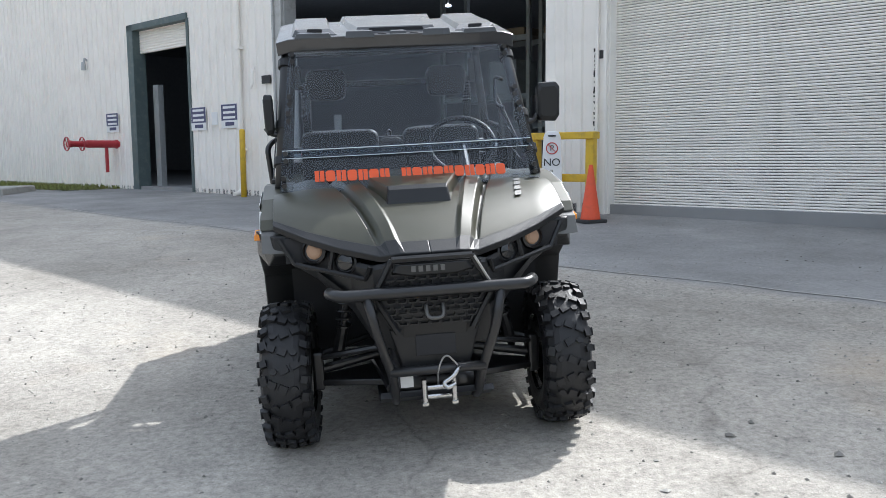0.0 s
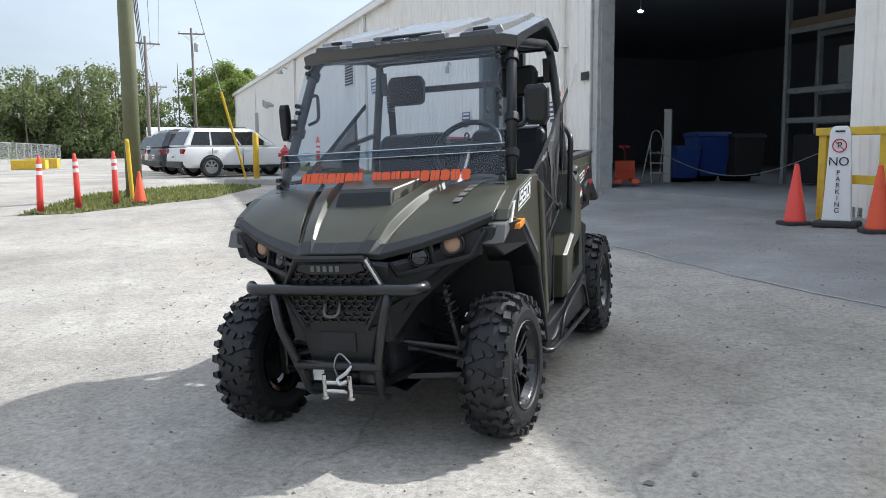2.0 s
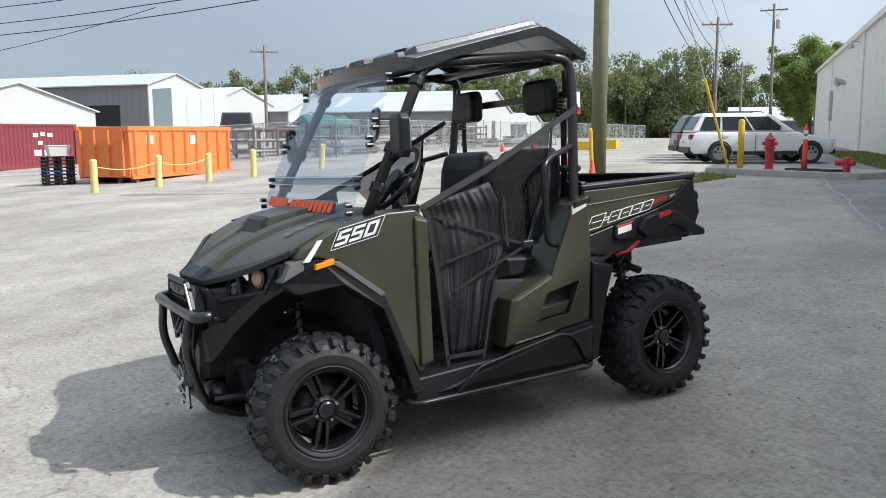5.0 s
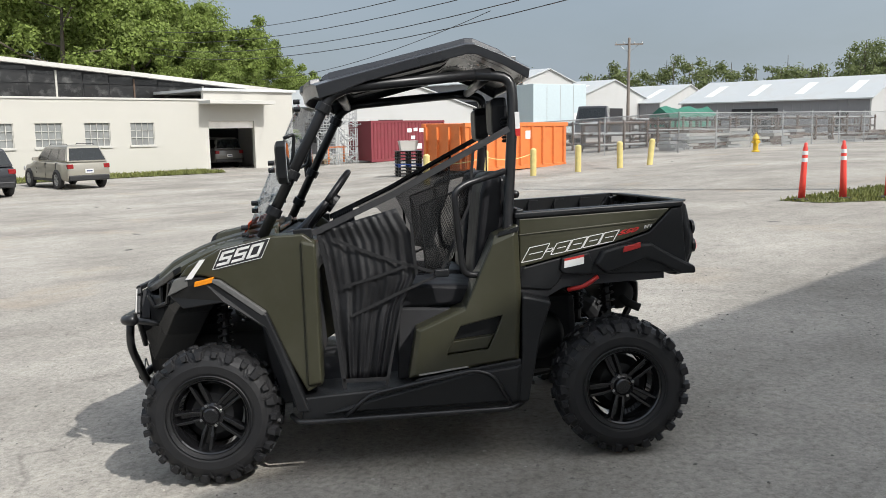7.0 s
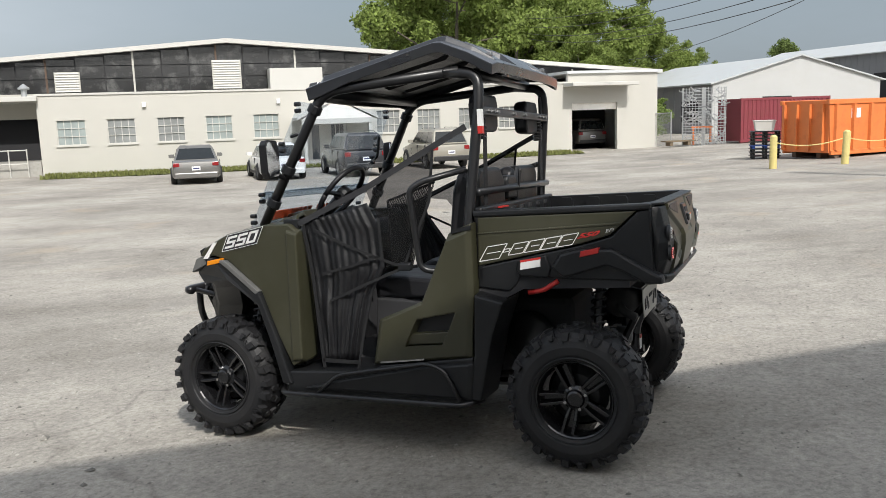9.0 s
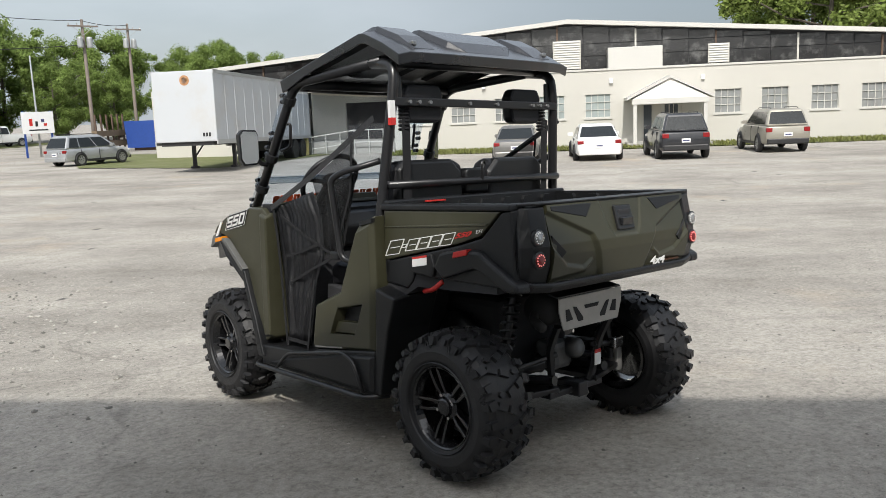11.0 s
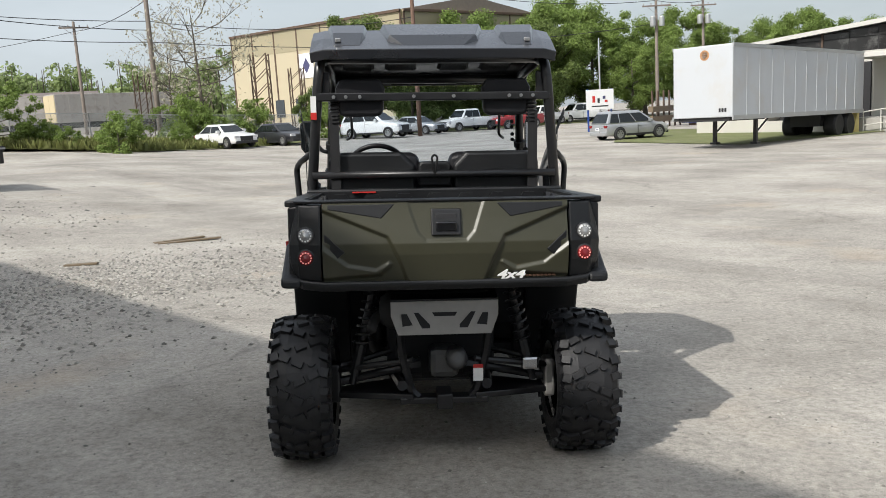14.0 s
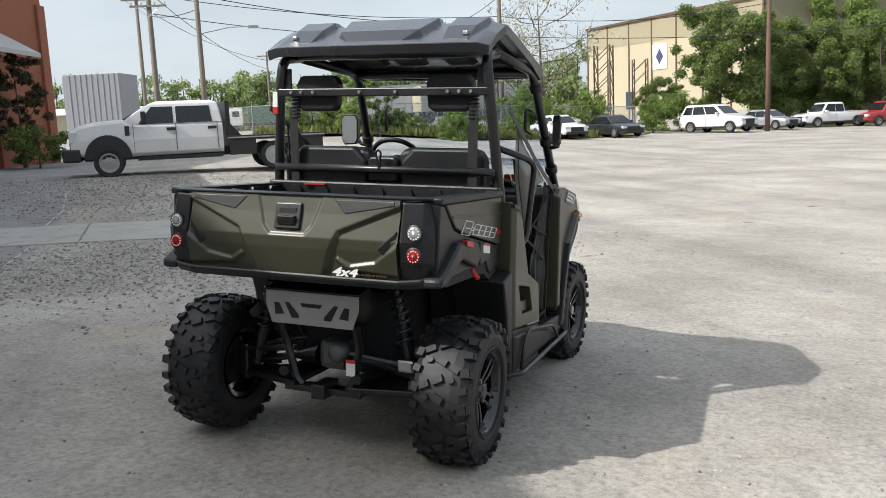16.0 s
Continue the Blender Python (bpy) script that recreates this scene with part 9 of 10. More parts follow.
TR = facing(-16.3, -32.9, 0.7455, 0.6665) @ pose(0, 0, 0, 0, -1.2, 0)
trl = thing("box_trailer", "white box semi-trailer backed to the dock, on landing legs", "trailer", TR)
M["wood_sign"] = material("wood_sign", (0.42, 0.22, 0.10), 0.6, var=0.15)
M["trailer_white"] = material("trailer_white", (0.47, 0.49, 0.51), 0.4, var=0.05, scale=0.6, dirt=(0.42, 0.36, 0.28), dirt_amount=0.35, dirt_scale=0.7)
part("box_body", box((-5.6, -1.28, 1.15), (7.2, 1.28, 3.92)), M["trailer_white"], trl, bevel=0.04)
for side in (1, -1):
    part("side_rail", box((-5.6, side * 1.29 - 0.03, 1.04), (7.2, side * 1.29 + 0.03, 1.22)), M["galv"], trl)
    part("top_rail", box((-5.6, side * 1.285 - 0.02, 3.80), (7.2, side * 1.285 + 0.025, 3.94)), M["galv"], trl)
    for i in range(1, 12):
        part("side_seam", box((-5.6 + i * 1.06, side * 1.28 - 0.01, 1.22), (-5.6 + i * 1.06 + 0.04, side * 1.28 + 0.012, 3.80)), M["trailer_white"], trl)
    leg = part("landing_leg", box((4.5, side * 0.9 - 0.07, 0.1), (4.64, side * 0.9 + 0.07, 1.15)), M["car_trim"], trl)
    part("foot", box((4.4, side * 0.9 - 0.14, 0.02), (4.74, side * 0.9 + 0.14, 0.1)), M["car_trim"], leg)
    part("leg_brace", tube([(4.57, side * 0.9, 0.45), (3.4, side * 0.9, 1.1)], 0.04, 6), M["car_trim"], trl)
    for x in (-4.2, -2.9):
        wh = part("wheel", lathe([(0.30, -0.26), (0.48, -0.28), (0.52, -0.2), (0.52, 0.2), (0.48, 0.28), (0.30, 0.26)], 24, axis="y"), M["car_tyre"], trl)
        wh.matrix_basis = pose(x, side * 0.98, 0.54)
        part("rim", lathe([(0.29, side * 0.25), (0.26, side * 0.2), (0.12, side * 0.12), (0.1, side * 0.24), (0, side * 0.24)], 16, axis="y"), M["sign_white"], wh)
part("rear_axle_box", box((-5.0, -0.7, 0.5), (-2.1, 0.7, 1.1)), M["car_trim"], trl)
part("cross_tray", box((4.2, -1.1, 1.0), (7.1, 1.1, 1.2)), M["car_trim"], trl)
part("logo_ring", lathe([(0.13, 7.2), (0.13, 7.21), (0.2, 7.21), (0.2, 7.2)], 20, (0, 0.1, 3.55), "x"), M["wood_sign"], trl)
for i in range(3):
    part("number_bar", box((7.2, 0.95 - i * 0.12, 1.35), (7.212, 1.03 - i * 0.12, 1.5)), M["ink"], trl)

# ---- containers, dumpster, pallets ----
def between(a, b, z=0.0):
    """Frame at a with local x towards b on the ground."""
    d = Vector((b[0] - a[0], b[1] - a[1], 0))
    return on_ground(a[0], a[1], math.degrees(math.atan2(d.y, d.x)), z), d.length


m, ln = between((-28.4, 2.25), (-33.2, 7.1))
dump = thing("roll_off_dumpster", "bright orange ribbed steel roll-off dumpster", "dumpster", m)
ln, wd, hg = 6.75, 2.2, 2.06
sh0 = [(0.0, 0.22), (ln, 0.22), (ln + 0.05, hg), (-0.12, hg)]
for y in (0.0, wd):
    part("side_wall", prism(sh0, "y", y - 0.04, y + 0.04), M["dump_orange"], dump)
part("end_wall", box((-0.06, 0, 0.22), (0.02, wd, hg)), M["dump_orange"], dump)
part("end_wall", box((ln - 0.02, 0, 0.22), (ln + 0.06, wd, hg)), M["dump_orange"], dump)
part("floor_plate", box((0, 0, 0.2), (ln, wd, 0.28)), M["dump_orange"], dump)
for y in (-0.09, wd - 0.02):
    part("top_rail", box((-0.16, y, hg - 0.14), (ln + 0.1, y + 0.14, hg + 0.03)), M["dump_orange"], dump, bevel=0.015)
    part("bottom_rail", box((0, y, 0.14), (ln, y + 0.12, 0.3)), M["dump_orange"], dump, bevel=0.015)
for i in range(9):
    x = 0.15 + i * (ln - 0.4) / 8
    part("rib", prism([(x, -0.14), (x + 0.1, -0.14), (x + 0.14, -0.03), (x - 0.04, -0.03)], "z", 0.3, hg - 0.13), M["dump_orange"], dump)
for i in range(4):
    y = 0.2 + i * 0.62
    part("end_rib", box((-0.17, y, 0.28), (-0.05, y + 0.12, hg - 0.12)), M["dump_orange"], dump)
for x, z in ((0.9, 1.42), (3.75, 1.40)):
    part("notice", box((x, -0.06, z), (x + 0.42, -0.044, z + 0.34)), M["sign_white"], dump)
part("skid", box((0.1, 0.5, 0.0), (ln, 0.7, 0.2)), M["rust"], dump)
part("skid", box((0.1, 1.7, 0.0), (ln, 1.9, 0.2)), M["rust"], dump)
for x in (0.3, ln - 0.3):
    part("roller", cyl((x, -0.05, 0.11), (x, 0.2, 0.11), 0.11, 12), M["rust"], dump)

pal = thing("pallet_stack", "stack of black plastic pallets", "pallets", on_ground(-30.9, -0.05, 100))
for i in range(8):
    z = i * 0.135
    bm = box((-0.55, -0.5, z + 0.1), (0.55, 0.5, z + 0.125))
    for x in (-0.5, -0.05, 0.4):
        for y in (-0.45, -0.05, 0.35):
            add_box(bm, (x, y, z), (x + 0.1, y + 0.1, z + 0.1))
    part("pallet", bm, M["bin_blue"] if i in (3,) else M["black_plastic"], pal)
tote = thing("tote_bin", "white plastic tote on the pallet stack", "bin", on_ground(-30.4, -0.05, 100, 1.1))
part("tub", loft([[(-0.32, -0.24, 0), (0.32, -0.24, 0), (0.32, 0.24, 0), (-0.32, 0.24, 0)], [(-0.38, -0.28, 0.36), (0.38, -0.28, 0.36), (0.38, 0.28, 0.36), (-0.38, 0.28, 0.36)]]), M["white_paint"], tote)
part("lid", box((-0.4, -0.3, 0.36), (0.4, 0.3, 0.4)), M["white_paint"], tote, bevel=0.01)


def corrugated(bm, x0, x1, y, z0, z1, pitch=0.28, d=0.035, out=-1):
    prof = []
    x = x0
    while x < x1 - 0.01:
        for dx, k in ((0, 0), (0.08, 0), (0.11, 1), (0.24, 1), (0.28, 0)):
            if x + dx <= x1:
                prof.append((x + dx, y + out * d * k))
        x += pitch
    add_loft(bm, [[(a, b, z) for a, b in prof] + [(x1, y - out * 0.05, z), (x0, y - out * 0.05, z)] for z in (z0, z1)])


def container(a, b, label, mat, h=2.6, depth=2.44):
    m, ln = between(a, b)
    t = thing("shipping_container", label, "container", m)
    bm = bmesh.new()
    corrugated(bm, 0.12, ln - 0.12, 0.0, 0.2, h - 0.12)
    part("side_panel", bm, mat, t)
    part("body", box((0.06, 0.06, 0.12), (ln - 0.06, depth, h - 0.02)), mat, t)
    for x in (0.0, ln - 0.14):
        part("corner_post", box((x, -0.06, 0.05), (x + 0.14, 0.1, h)), mat, t)
    part("top_rail", box((0.14, -0.05, h - 0.13), (ln - 0.14, 0.06, h)), mat, t)
    part("bottom_rail", box((0.14, -0.05, 0.06), (ln - 0.14, 0.06, 0.22)), mat, t)
    return t, ln


cont, ln = container((-47.5, -2.4), (-51.3, 2.3), "maroon corrugated shipping container with faded white marks", M["maroon"])
for x, z, r in ((3.1, 2.0, 0.22), (3.6, 2.05, 0.2), (4.1, 2.0, 0.22), (3.2, 1.0, 0.3), (3.9, 1.0, 0.3), (3.4, 1.55, 0.2)):
    part("faded_mark", box((x - r, -0.055, z - r * 0.7), (x + r * 0.6, -0.04, z + r * 0.4)), M["sign_white"], cont)
cages = thing("scrap_cages", "stacked galvanised wire cages full of scrap", "wire cages", on_ground(-47.0, -5.6, 100))
rs_ = random.Random(4)
for i in range(3):
    for j in range(2):
        bm = bmesh.new()
        x, z = j * 1.25, i * 1.15
        for a in (0, 1.15):
            for b in (0, 1.1):
                add_box(bm, (x + a, b, z), (x + a + 0.05, b + 0.05, z + 1.1))
        for k in range(7):
            add_box(bm, (x, -0.02, z + k * 0.17), (x + 1.2, 0.0, z + k * 0.17 + 0.03))
            add_box(bm, (x + k * 0.18, -0.025, z), (x + k * 0.18 + 0.03, -0.0, z + 1.1))
        for k in range(22):
            p = Vector((x + rs_.uniform(0.1, 1.1), rs_.uniform(0.1, 1.0), z + rs_.uniform(0.1, 0.9)))
            add_tube(bm, [p, p + Vector((rs_.uniform(-0.4, 0.4), rs_.uniform(-0.3, 0.3), rs_.uniform(-0.3, 0.3)))], 0.035, 5)
        part("cage", bm, M["galv"], cages)

bxt = thing("box_truck_body", "pale blue box trailer parked by the sheds", "trailer", between((-58.3, 9.3), (-60.2, 13.6))[0])
part("box_body", box((0, 0, 0.9), (4.8, 2.4, 4.7)), M["pale_blue"], bxt, bevel=0.03)
for x in (0.9, 3.9):
    part("wheel", lathe([(0.2, 0.0), (0.45, 0.0), (0.47, 0.1), (0.47, 0.3), (0.2, 0.3)], 18, (x, 0.0, 0.47), "y"), M["car_tyre"], bxt)
part("chassis", box((0.2, 0.3, 0.5), (4.6, 2.1, 0.9)), M["car_trim"], bxt)
for i in range(1, 4):
    part("door_seam", box((i * 1.2, -0.012, 1.0), (i * 1.2 + 0.03, 0.0, 4.6)), M["galv"], bxt)
part("sign_plate", box((3.7, -0.014, 1.9), (4.3, -0.002, 2.5)), M["sign_white"], bxt)

trk = thing("black_truck", "black lorry cab parked facing the yard", "truck", facing(-55.5, 13.2, 0.95, -0.3))
part("chassis", box((-4.5, -0.5, 0.6), (1.6, 0.5, 0.9)), M["car_trim"], trk)
part("cab", loft([[(-1.2, -1.15, 0.8), (1.4, -1.15, 0.8), (1.4, 1.15, 0.8), (-1.2, 1.15, 0.8)], [(-1.2, -1.15, 1.7), (0.9, -1.15, 1.7), (0.9, 1.15, 1.7), (-1.2, 1.15, 1.7)], [(-1.15, -1.0, 2.7), (0.3, -1.0, 2.7), (0.3, 1.0, 2.7), (-1.15, 1.0, 2.7)]]), M["car_dark"], trk, bevel=0.05)
part("windscreen", loft([[(0.88 + o, -0.95, 1.78), (0.88 + o, 0.95, 1.78), (0.42 + o, 0.9, 2.55), (0.42 + o, -0.9, 2.55)] for o in (-0.05, 0.03)]), M["car_glass"], trk)
part("grille", box((1.38, -0.6, 0.9), (1.45, 0.6, 1.6)), M["chrome"], trk)
part("front_bumper", box((1.3, -1.15, 0.45), (1.6, 1.15, 0.8)), M["chrome"], trk, bevel=0.03)
for x in (0.6, -3.2):
    for y in (-0.95, 0.95):
        part("wheel", lathe([(0.2, -0.14), (0.48, -0.14), (0.5, 0.0), (0.48, 0.14), (0.2, 0.14)], 20, (x, y, 0.5), "y"), M["car_tyre"], trk)

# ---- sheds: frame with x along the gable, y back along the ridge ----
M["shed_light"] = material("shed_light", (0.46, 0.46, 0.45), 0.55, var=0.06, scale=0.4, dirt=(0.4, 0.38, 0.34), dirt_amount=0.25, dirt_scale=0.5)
M["shed_roof"] = material("shed_roof", (0.50, 0.52, 0.52), 0.5, var=0.10, scale=0.4, metal=0.15, dirt=(0.38, 0.33, 0.27), dirt_amount=0.35, dirt_scale=0.4)
M["skylight"] = material("skylight", (0.74, 0.75, 0.72), 0.4, var=0.05)


def shed(x, y, width, length, eave, ridge_z, label, side_mat=None, openings=(), side_doors=(), lights=4):
    z0 = gz(x, y) - 0.2
    m = Matrix(((WU.x, WN.x, 0, x), (WU.y, WN.y, 0, y), (0, 0, 1, z0), (0, 0, 0, 1)))
    t = thing("metal_shed", label, "shed", m, "metal sheds")
    e, r = eave - z0, ridge_z - z0
    bm = bmesh.new()
    gab = [(0, 0), (width, 0), (width, e), (width / 2, r), (0, e)]
    add_prism(bm, gab, "y", 0.0, 0.15)
    add_prism(bm, gab, "y", length - 0.15, length)
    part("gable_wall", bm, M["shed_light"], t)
    bm = bmesh.new()
    for a, b in ((0, 0.15), (width - 0.15, width)):
        add_box(bm, (a, 0.15, 0), (b, length - 0.15, e))
    for i in range(int(length / 0.9)):
        add_box(bm, (-0.03, 0.3 + i * 0.9, 0), (0.0, 0.36 + i * 0.9, e))
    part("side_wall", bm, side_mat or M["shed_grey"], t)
    bm = bmesh.new()
    ov = 0.35
    for a, sg in ((0, -1), (width, 1)):
        k = (r - e) / (width / 2)
        pts = [(a + sg * ov, e - ov * k), (width / 2, r), (width / 2, r + 0.12), (a + sg * ov, e - ov * k + 0.12)]
        add_prism(bm, pts, "y", -0.25, length + 0.25)
    part("roof", bm, M["shed_roof"], t)
    for i in range(lights):
        y0 = length * (i + 0.5) / max(lights, 1) - 0.5
        for sg in (0, 1):
            fx = lambda u: (u * width / 2) if sg == 0 else (width - u * width / 2)
            fz = lambda u: e + (r - e) * u + 0.14
            bm = bmesh.new()
            add_loft(bm, [[(fx(0.2), yy, fz(0.2) + dz), (fx(0.75), yy, fz(0.75) + dz)] for yy, dz in ((y0, 0.0), (y0 + 1.0, 0.0))], False, False)
            add_loft(bm, [[(fx(0.2), yy, fz(0.2) - 0.05), (fx(0.75), yy, fz(0.75) - 0.05)] for yy in (y0, y0 + 1.0)], False, False)
            part("skylight", bm, M["skylight"], t)
    # no holes are cut: near-black panels paint the shade inside the openings
    for x0, x1, zz in openings:
        part("doorway", box((x0, -0.03, 0.0), (x1, 0.0, zz)), M["dark"], t)
    for y0, y1, za, zz in side_doors:
        part("side_doorway", box((-0.06, y0, za), (-0.035, y1, zz)), M["dark"], t)
    return t


shed(-70.0, -6.6, 17.6, 19, 3.6, 5.8, "light metal shed with a pale gable", openings=((5.0, 8.0, 3.2), (14.2, 14.9, 2.6)), side_doors=((2, 4.5, 1.2, 3.0), (7, 8.6, 1.4, 2.9)), lights=0)
shed(-93.0, 13.2, 9.5, 30, 6.9, 8.3, "tall grey shed with a pale gable", side_doors=((4, 9.5, 0.3, 4.6),), lights=0)
shed(-99.5, 20.2, 18, 26, 4.7, 7.4, "pale gabled shed with roof skylights", openings=((8, 11, 3.6),), lights=5)
shed(-107, 33.5, 15, 30, 4.5, 7.0, "pale gabled shed with roof skylights", lights=5)
shed(-110, 45.5, 13, 30, 4.2, 6.6, "pale gabled shed with roof skylights", lights=5)
shed(-73.6, 43.7, 13.2, 20, 3.9, 6.2, "grey shed with a white gable and roof skylights", openings=((5.2, 6.6, 2.6),), side_doors=((2, 3.2, 0, 2.4), (9, 14, 0.4, 2.9)), lights=4)
shed(-84, 57, 8, 9, 2.6, 3.9, "small far pale shed", lights=0)
shed(-60, 84, 9, 12, 2.8, 4.4, "small far pale shed", lights=0)

# ---- fences, racks ----
def link_material():
    m = bpy.data.materials.new("chain_link")
    m.use_nodes = True
    nt = m.node_tree
    co, mp_ = nt.nodes.new("ShaderNodeTexCoord"), nt.nodes.new("ShaderNodeMapping")
    mp_.inputs["Rotation"].default_value = (0, radians(45), 0)
    nt.links.new(co.outputs["Object"], mp_.inputs["Vector"])
    br = nt.nodes.new("ShaderNodeTexWave")
    b2 = nt.nodes.new("ShaderNodeTexWave")
    for node, ax in ((br, "X"), (b2, "Z")):
        node.bands_direction = ax
        node.inputs["Scale"].default_value = 5.5
        nt.links.new(mp_.outputs["Vector"], node.inputs["Vector"])
    mxx = nt.nodes.new("ShaderNodeMath")
    mxx.operation = "MAXIMUM"
    nt.links.new(br.outputs["Fac"], mxx.inputs[0])
    nt.links.new(b2.outputs["Fac"], mxx.inputs[1])
    gt = nt.nodes.new("ShaderNodeMath")
    gt.operation = "GREATER_THAN"
    gt.inputs[1].default_value = 0.93
    nt.links.new(mxx.outputs[0], gt.inputs[0])
    tr, p, mix = nt.nodes.new("ShaderNodeBsdfTransparent"), nt.nodes["Principled BSDF"], nt.nodes.new("ShaderNodeMixShader")
    p.inputs["Base Color"].default_value, p.inputs["Metallic"].default_value, p.inputs["Roughness"].default_value = (0.4, 0.41, 0.41, 1), 0.4, 0.5
    nt.links.new(gt.outputs[0], mix.inputs["Fac"])
    nt.links.new(tr.outputs[0], mix.inputs[1])
    nt.links.new(p.outputs[0], mix.inputs[2])
    nt.links.new(mix.outputs[0], nt.nodes["Material Output"].inputs["Surface"])
    return m


M["chain_link"] = link_material()


def fence(pts, h, gap, label):
    t = thing("chain_link_fence", label, "fence", kind="structure")
    for a, b in zip(pts, pts[1:]):
        m, ln = between(a, b)
        n = max(int(ln / gap), 1)
        post = None
        for i in range(n + 1):
            q = Vector(a).lerp(Vector(b), i / n)
            mm = Matrix.Translation((q.x, q.y, gz(q.x, q.y)))
            if post is None:
                post = part("post", cyl((0, 0, -0.1), (0, 0, h + 0.06), 0.035, 8), M["galv"], t)
                post.matrix_basis = mm
            else:
                twin(post, t, mm)
        dz = gz(*b) - gz(*a)
        bm = bmesh.new()
        add_quad(bm, (0, 0, 0.04), (ln, 0, 0.04 + dz), (ln, 0, h + dz), (0, 0, h))
        part("mesh", bm, M["chain_link"], t).matrix_basis = m
        part("top_rail", cyl((0, 0, h), (ln, 0, h + dz), 0.024, 6), M["galv"], t).matrix_basis = m
    return t


fence([(-41, 3.5), (-35.5, 13.0), (-55, 40.5), (-78, 71)], 1.9, 3.0, "galvanised chain-link fence along the road")
fence([(42, -38.5), (28, -43), (20, -46.2), (15.5, -50.8), (9, -56)], 1.9, 3.0, "galvanised chain-link fence along the far lot")
fence([(-46.6, -6.2), (-48.5, -9.5)], 2.0, 3.0, "chain-link fence beside the container")


def rack(x, y, yaw, length, seed, label):
    rnd = random.Random(seed)
    t = thing("pipe_rack", label, "pipe rack", on_ground(x, y, yaw), "pipe racks")
    for i in range(4):
        for yy in (0.0, 1.3):
            part("upright", box((i * length / 3 - 0.05, yy - 0.05, 0), (i * length / 3 + 0.05, yy + 0.05, 1.75)), M["rust"], t)
    for z in (0.35, 0.95, 1.55):
        for i in range(4):
            part("arm", box((i * length / 3 - 0.04, -0.05, z - 0.07), (i * length / 3 + 0.04, 1.35, z)), M["rust"], t)
        for k in range(rnd.randint(5, 9)):
            r = rnd.uniform(0.03, 0.075)
            x0 = rnd.uniform(-0.8, 0.4)
            part("stock_pipe", cyl((x0, 0.12 + k * 0.14, z + r), (length + rnd.uniform(-0.5, 0.9), 0.12 + k * 0.14, z + r), r, 8), rnd.choice([M["rust"], M["galv"], M["wire"], M["rust"]]), t)
    return t


for i, (x, y, a, ln) in enumerate(((-41.5, 10.5, 124, 6), (-44, 14.5, 124, 7), (-47, 19, 124, 6.5), (-46.5, 10, 124, 7), (-50, 15.5, 124, 7), (-50.5, 24.5, 124, 7), (-54, 30, 124, 6), (-55, 22, 124, 7), (-60, 33, 124, 6))):
    rack(x, y, a, ln, 40 + i, "steel rack stacked with rusty and grey pipes")
tarp = thing("tarp_stack", "green tarpaulin over stacked stock", "tarpaulin", on_ground(-57, 18.5, 124))
bm = bmesh.new()
rg = []
for i in range(9):
    x = i * 0.7
    k = 0.12 * math.sin(i * 1.7)
    rg.append([(x, -1.1, 0.9), (x, -0.9, 1.9 + k), (x, 0, 2.5 + k), (x, 0.9, 1.9 - k), (x, 1.1, 0.9)])
add_loft(bm, rg)
part("tarp", bm, material("tarp_green", (0.03, 0.15, 0.10), 0.6, var=0.2, scale=2), tarp)
part("stack", box((0.1, -0.9, 0.0), (5.5, 0.9, 1.0)), M["wood"], tarp)
rnd = random.Random(77)
for i in range(34):
    u = rnd.random()
    x, y = -38 - 17 * u + rnd.uniform(-1.5, 2.0), 14 + 27 * u + rnd.uniform(-2.5, 1.0)
    if (x + 35.5) * 0.816 + (y - 13.0) * 0.578 > -1.2:
        x -= 2.5
    t = thing("scrap_stack", rnd.choice(["low stack of grey steel beams and blocks", "pile of pale salvaged steel frames"]), "steel stock", on_ground(x, y, rnd.uniform(100, 150)), "steel stock in the yard")
    n = rnd.randint(3, 6)
    for k in range(n):
        z = k * 0.17
        part("beam", box((rnd.uniform(-0.2, 0.2), -0.4 + rnd.uniform(-0.1, 0.1), z), (rnd.uniform(1.4, 2.8), 0.4 + rnd.uniform(-0.1, 0.1), z + 0.14)), rnd.choice([M["galv"], M["rust"], M["concrete"], M["galv"]]), t)

# ---- bollards and chain along the yard ----
M["bollard_cream"] = M["pale_yellow"]
for i, (x, y, h, lean) in enumerate(((-24.5, 0.6, 1.05, 0), (-25.3, 2.7, 1.05, 2), (-26.3, 4.6, 1.0, 0), (-26.9, 6.4, 1.0, 0), (-27.3, 8.1, 1.0, -2), (-27.8, 9.4, 1.0, 9))):
    b = thing("bollard", "leaning pale yellow pipe bollard" if lean > 5 else "pale yellow concrete-filled pipe bollard", "bollard", on_ground(x, y, 130) @ pose(0, 0, 0, 0, lean, 0), "bollards at the dumpster")
    part("pipe", lathe([(0.115, -0.15), (0.115, h - 0.04), (0.09, h), (0.03, h + 0.03), (0, h + 0.03)], 16), M["bollard_cream"], b, smooth=False)


def sag_line(a, b, drop, n=14):
    a, b = Vector(a), Vector(b)
    return [a.lerp(b, i / n) - Vector((0, 0, drop * 4 * (i / n) * (1 - i / n))) for i in range(n + 1)]


for (x0, y0), (x1, y1) in (((-24.5, 0.6), (-25.3, 2.7)), ((-25.3, 2.7), (-26.3, 4.6))):
    t = thing("chain", "dull chain slung between bollards", "chain")
    part("links", tube(sag_line((x0, y0, gz(x0, y0) + 0.85), (x1, y1, gz(x1, y1) + 0.85), 0.18), 0.018, 5), M["pale_yellow"], t)

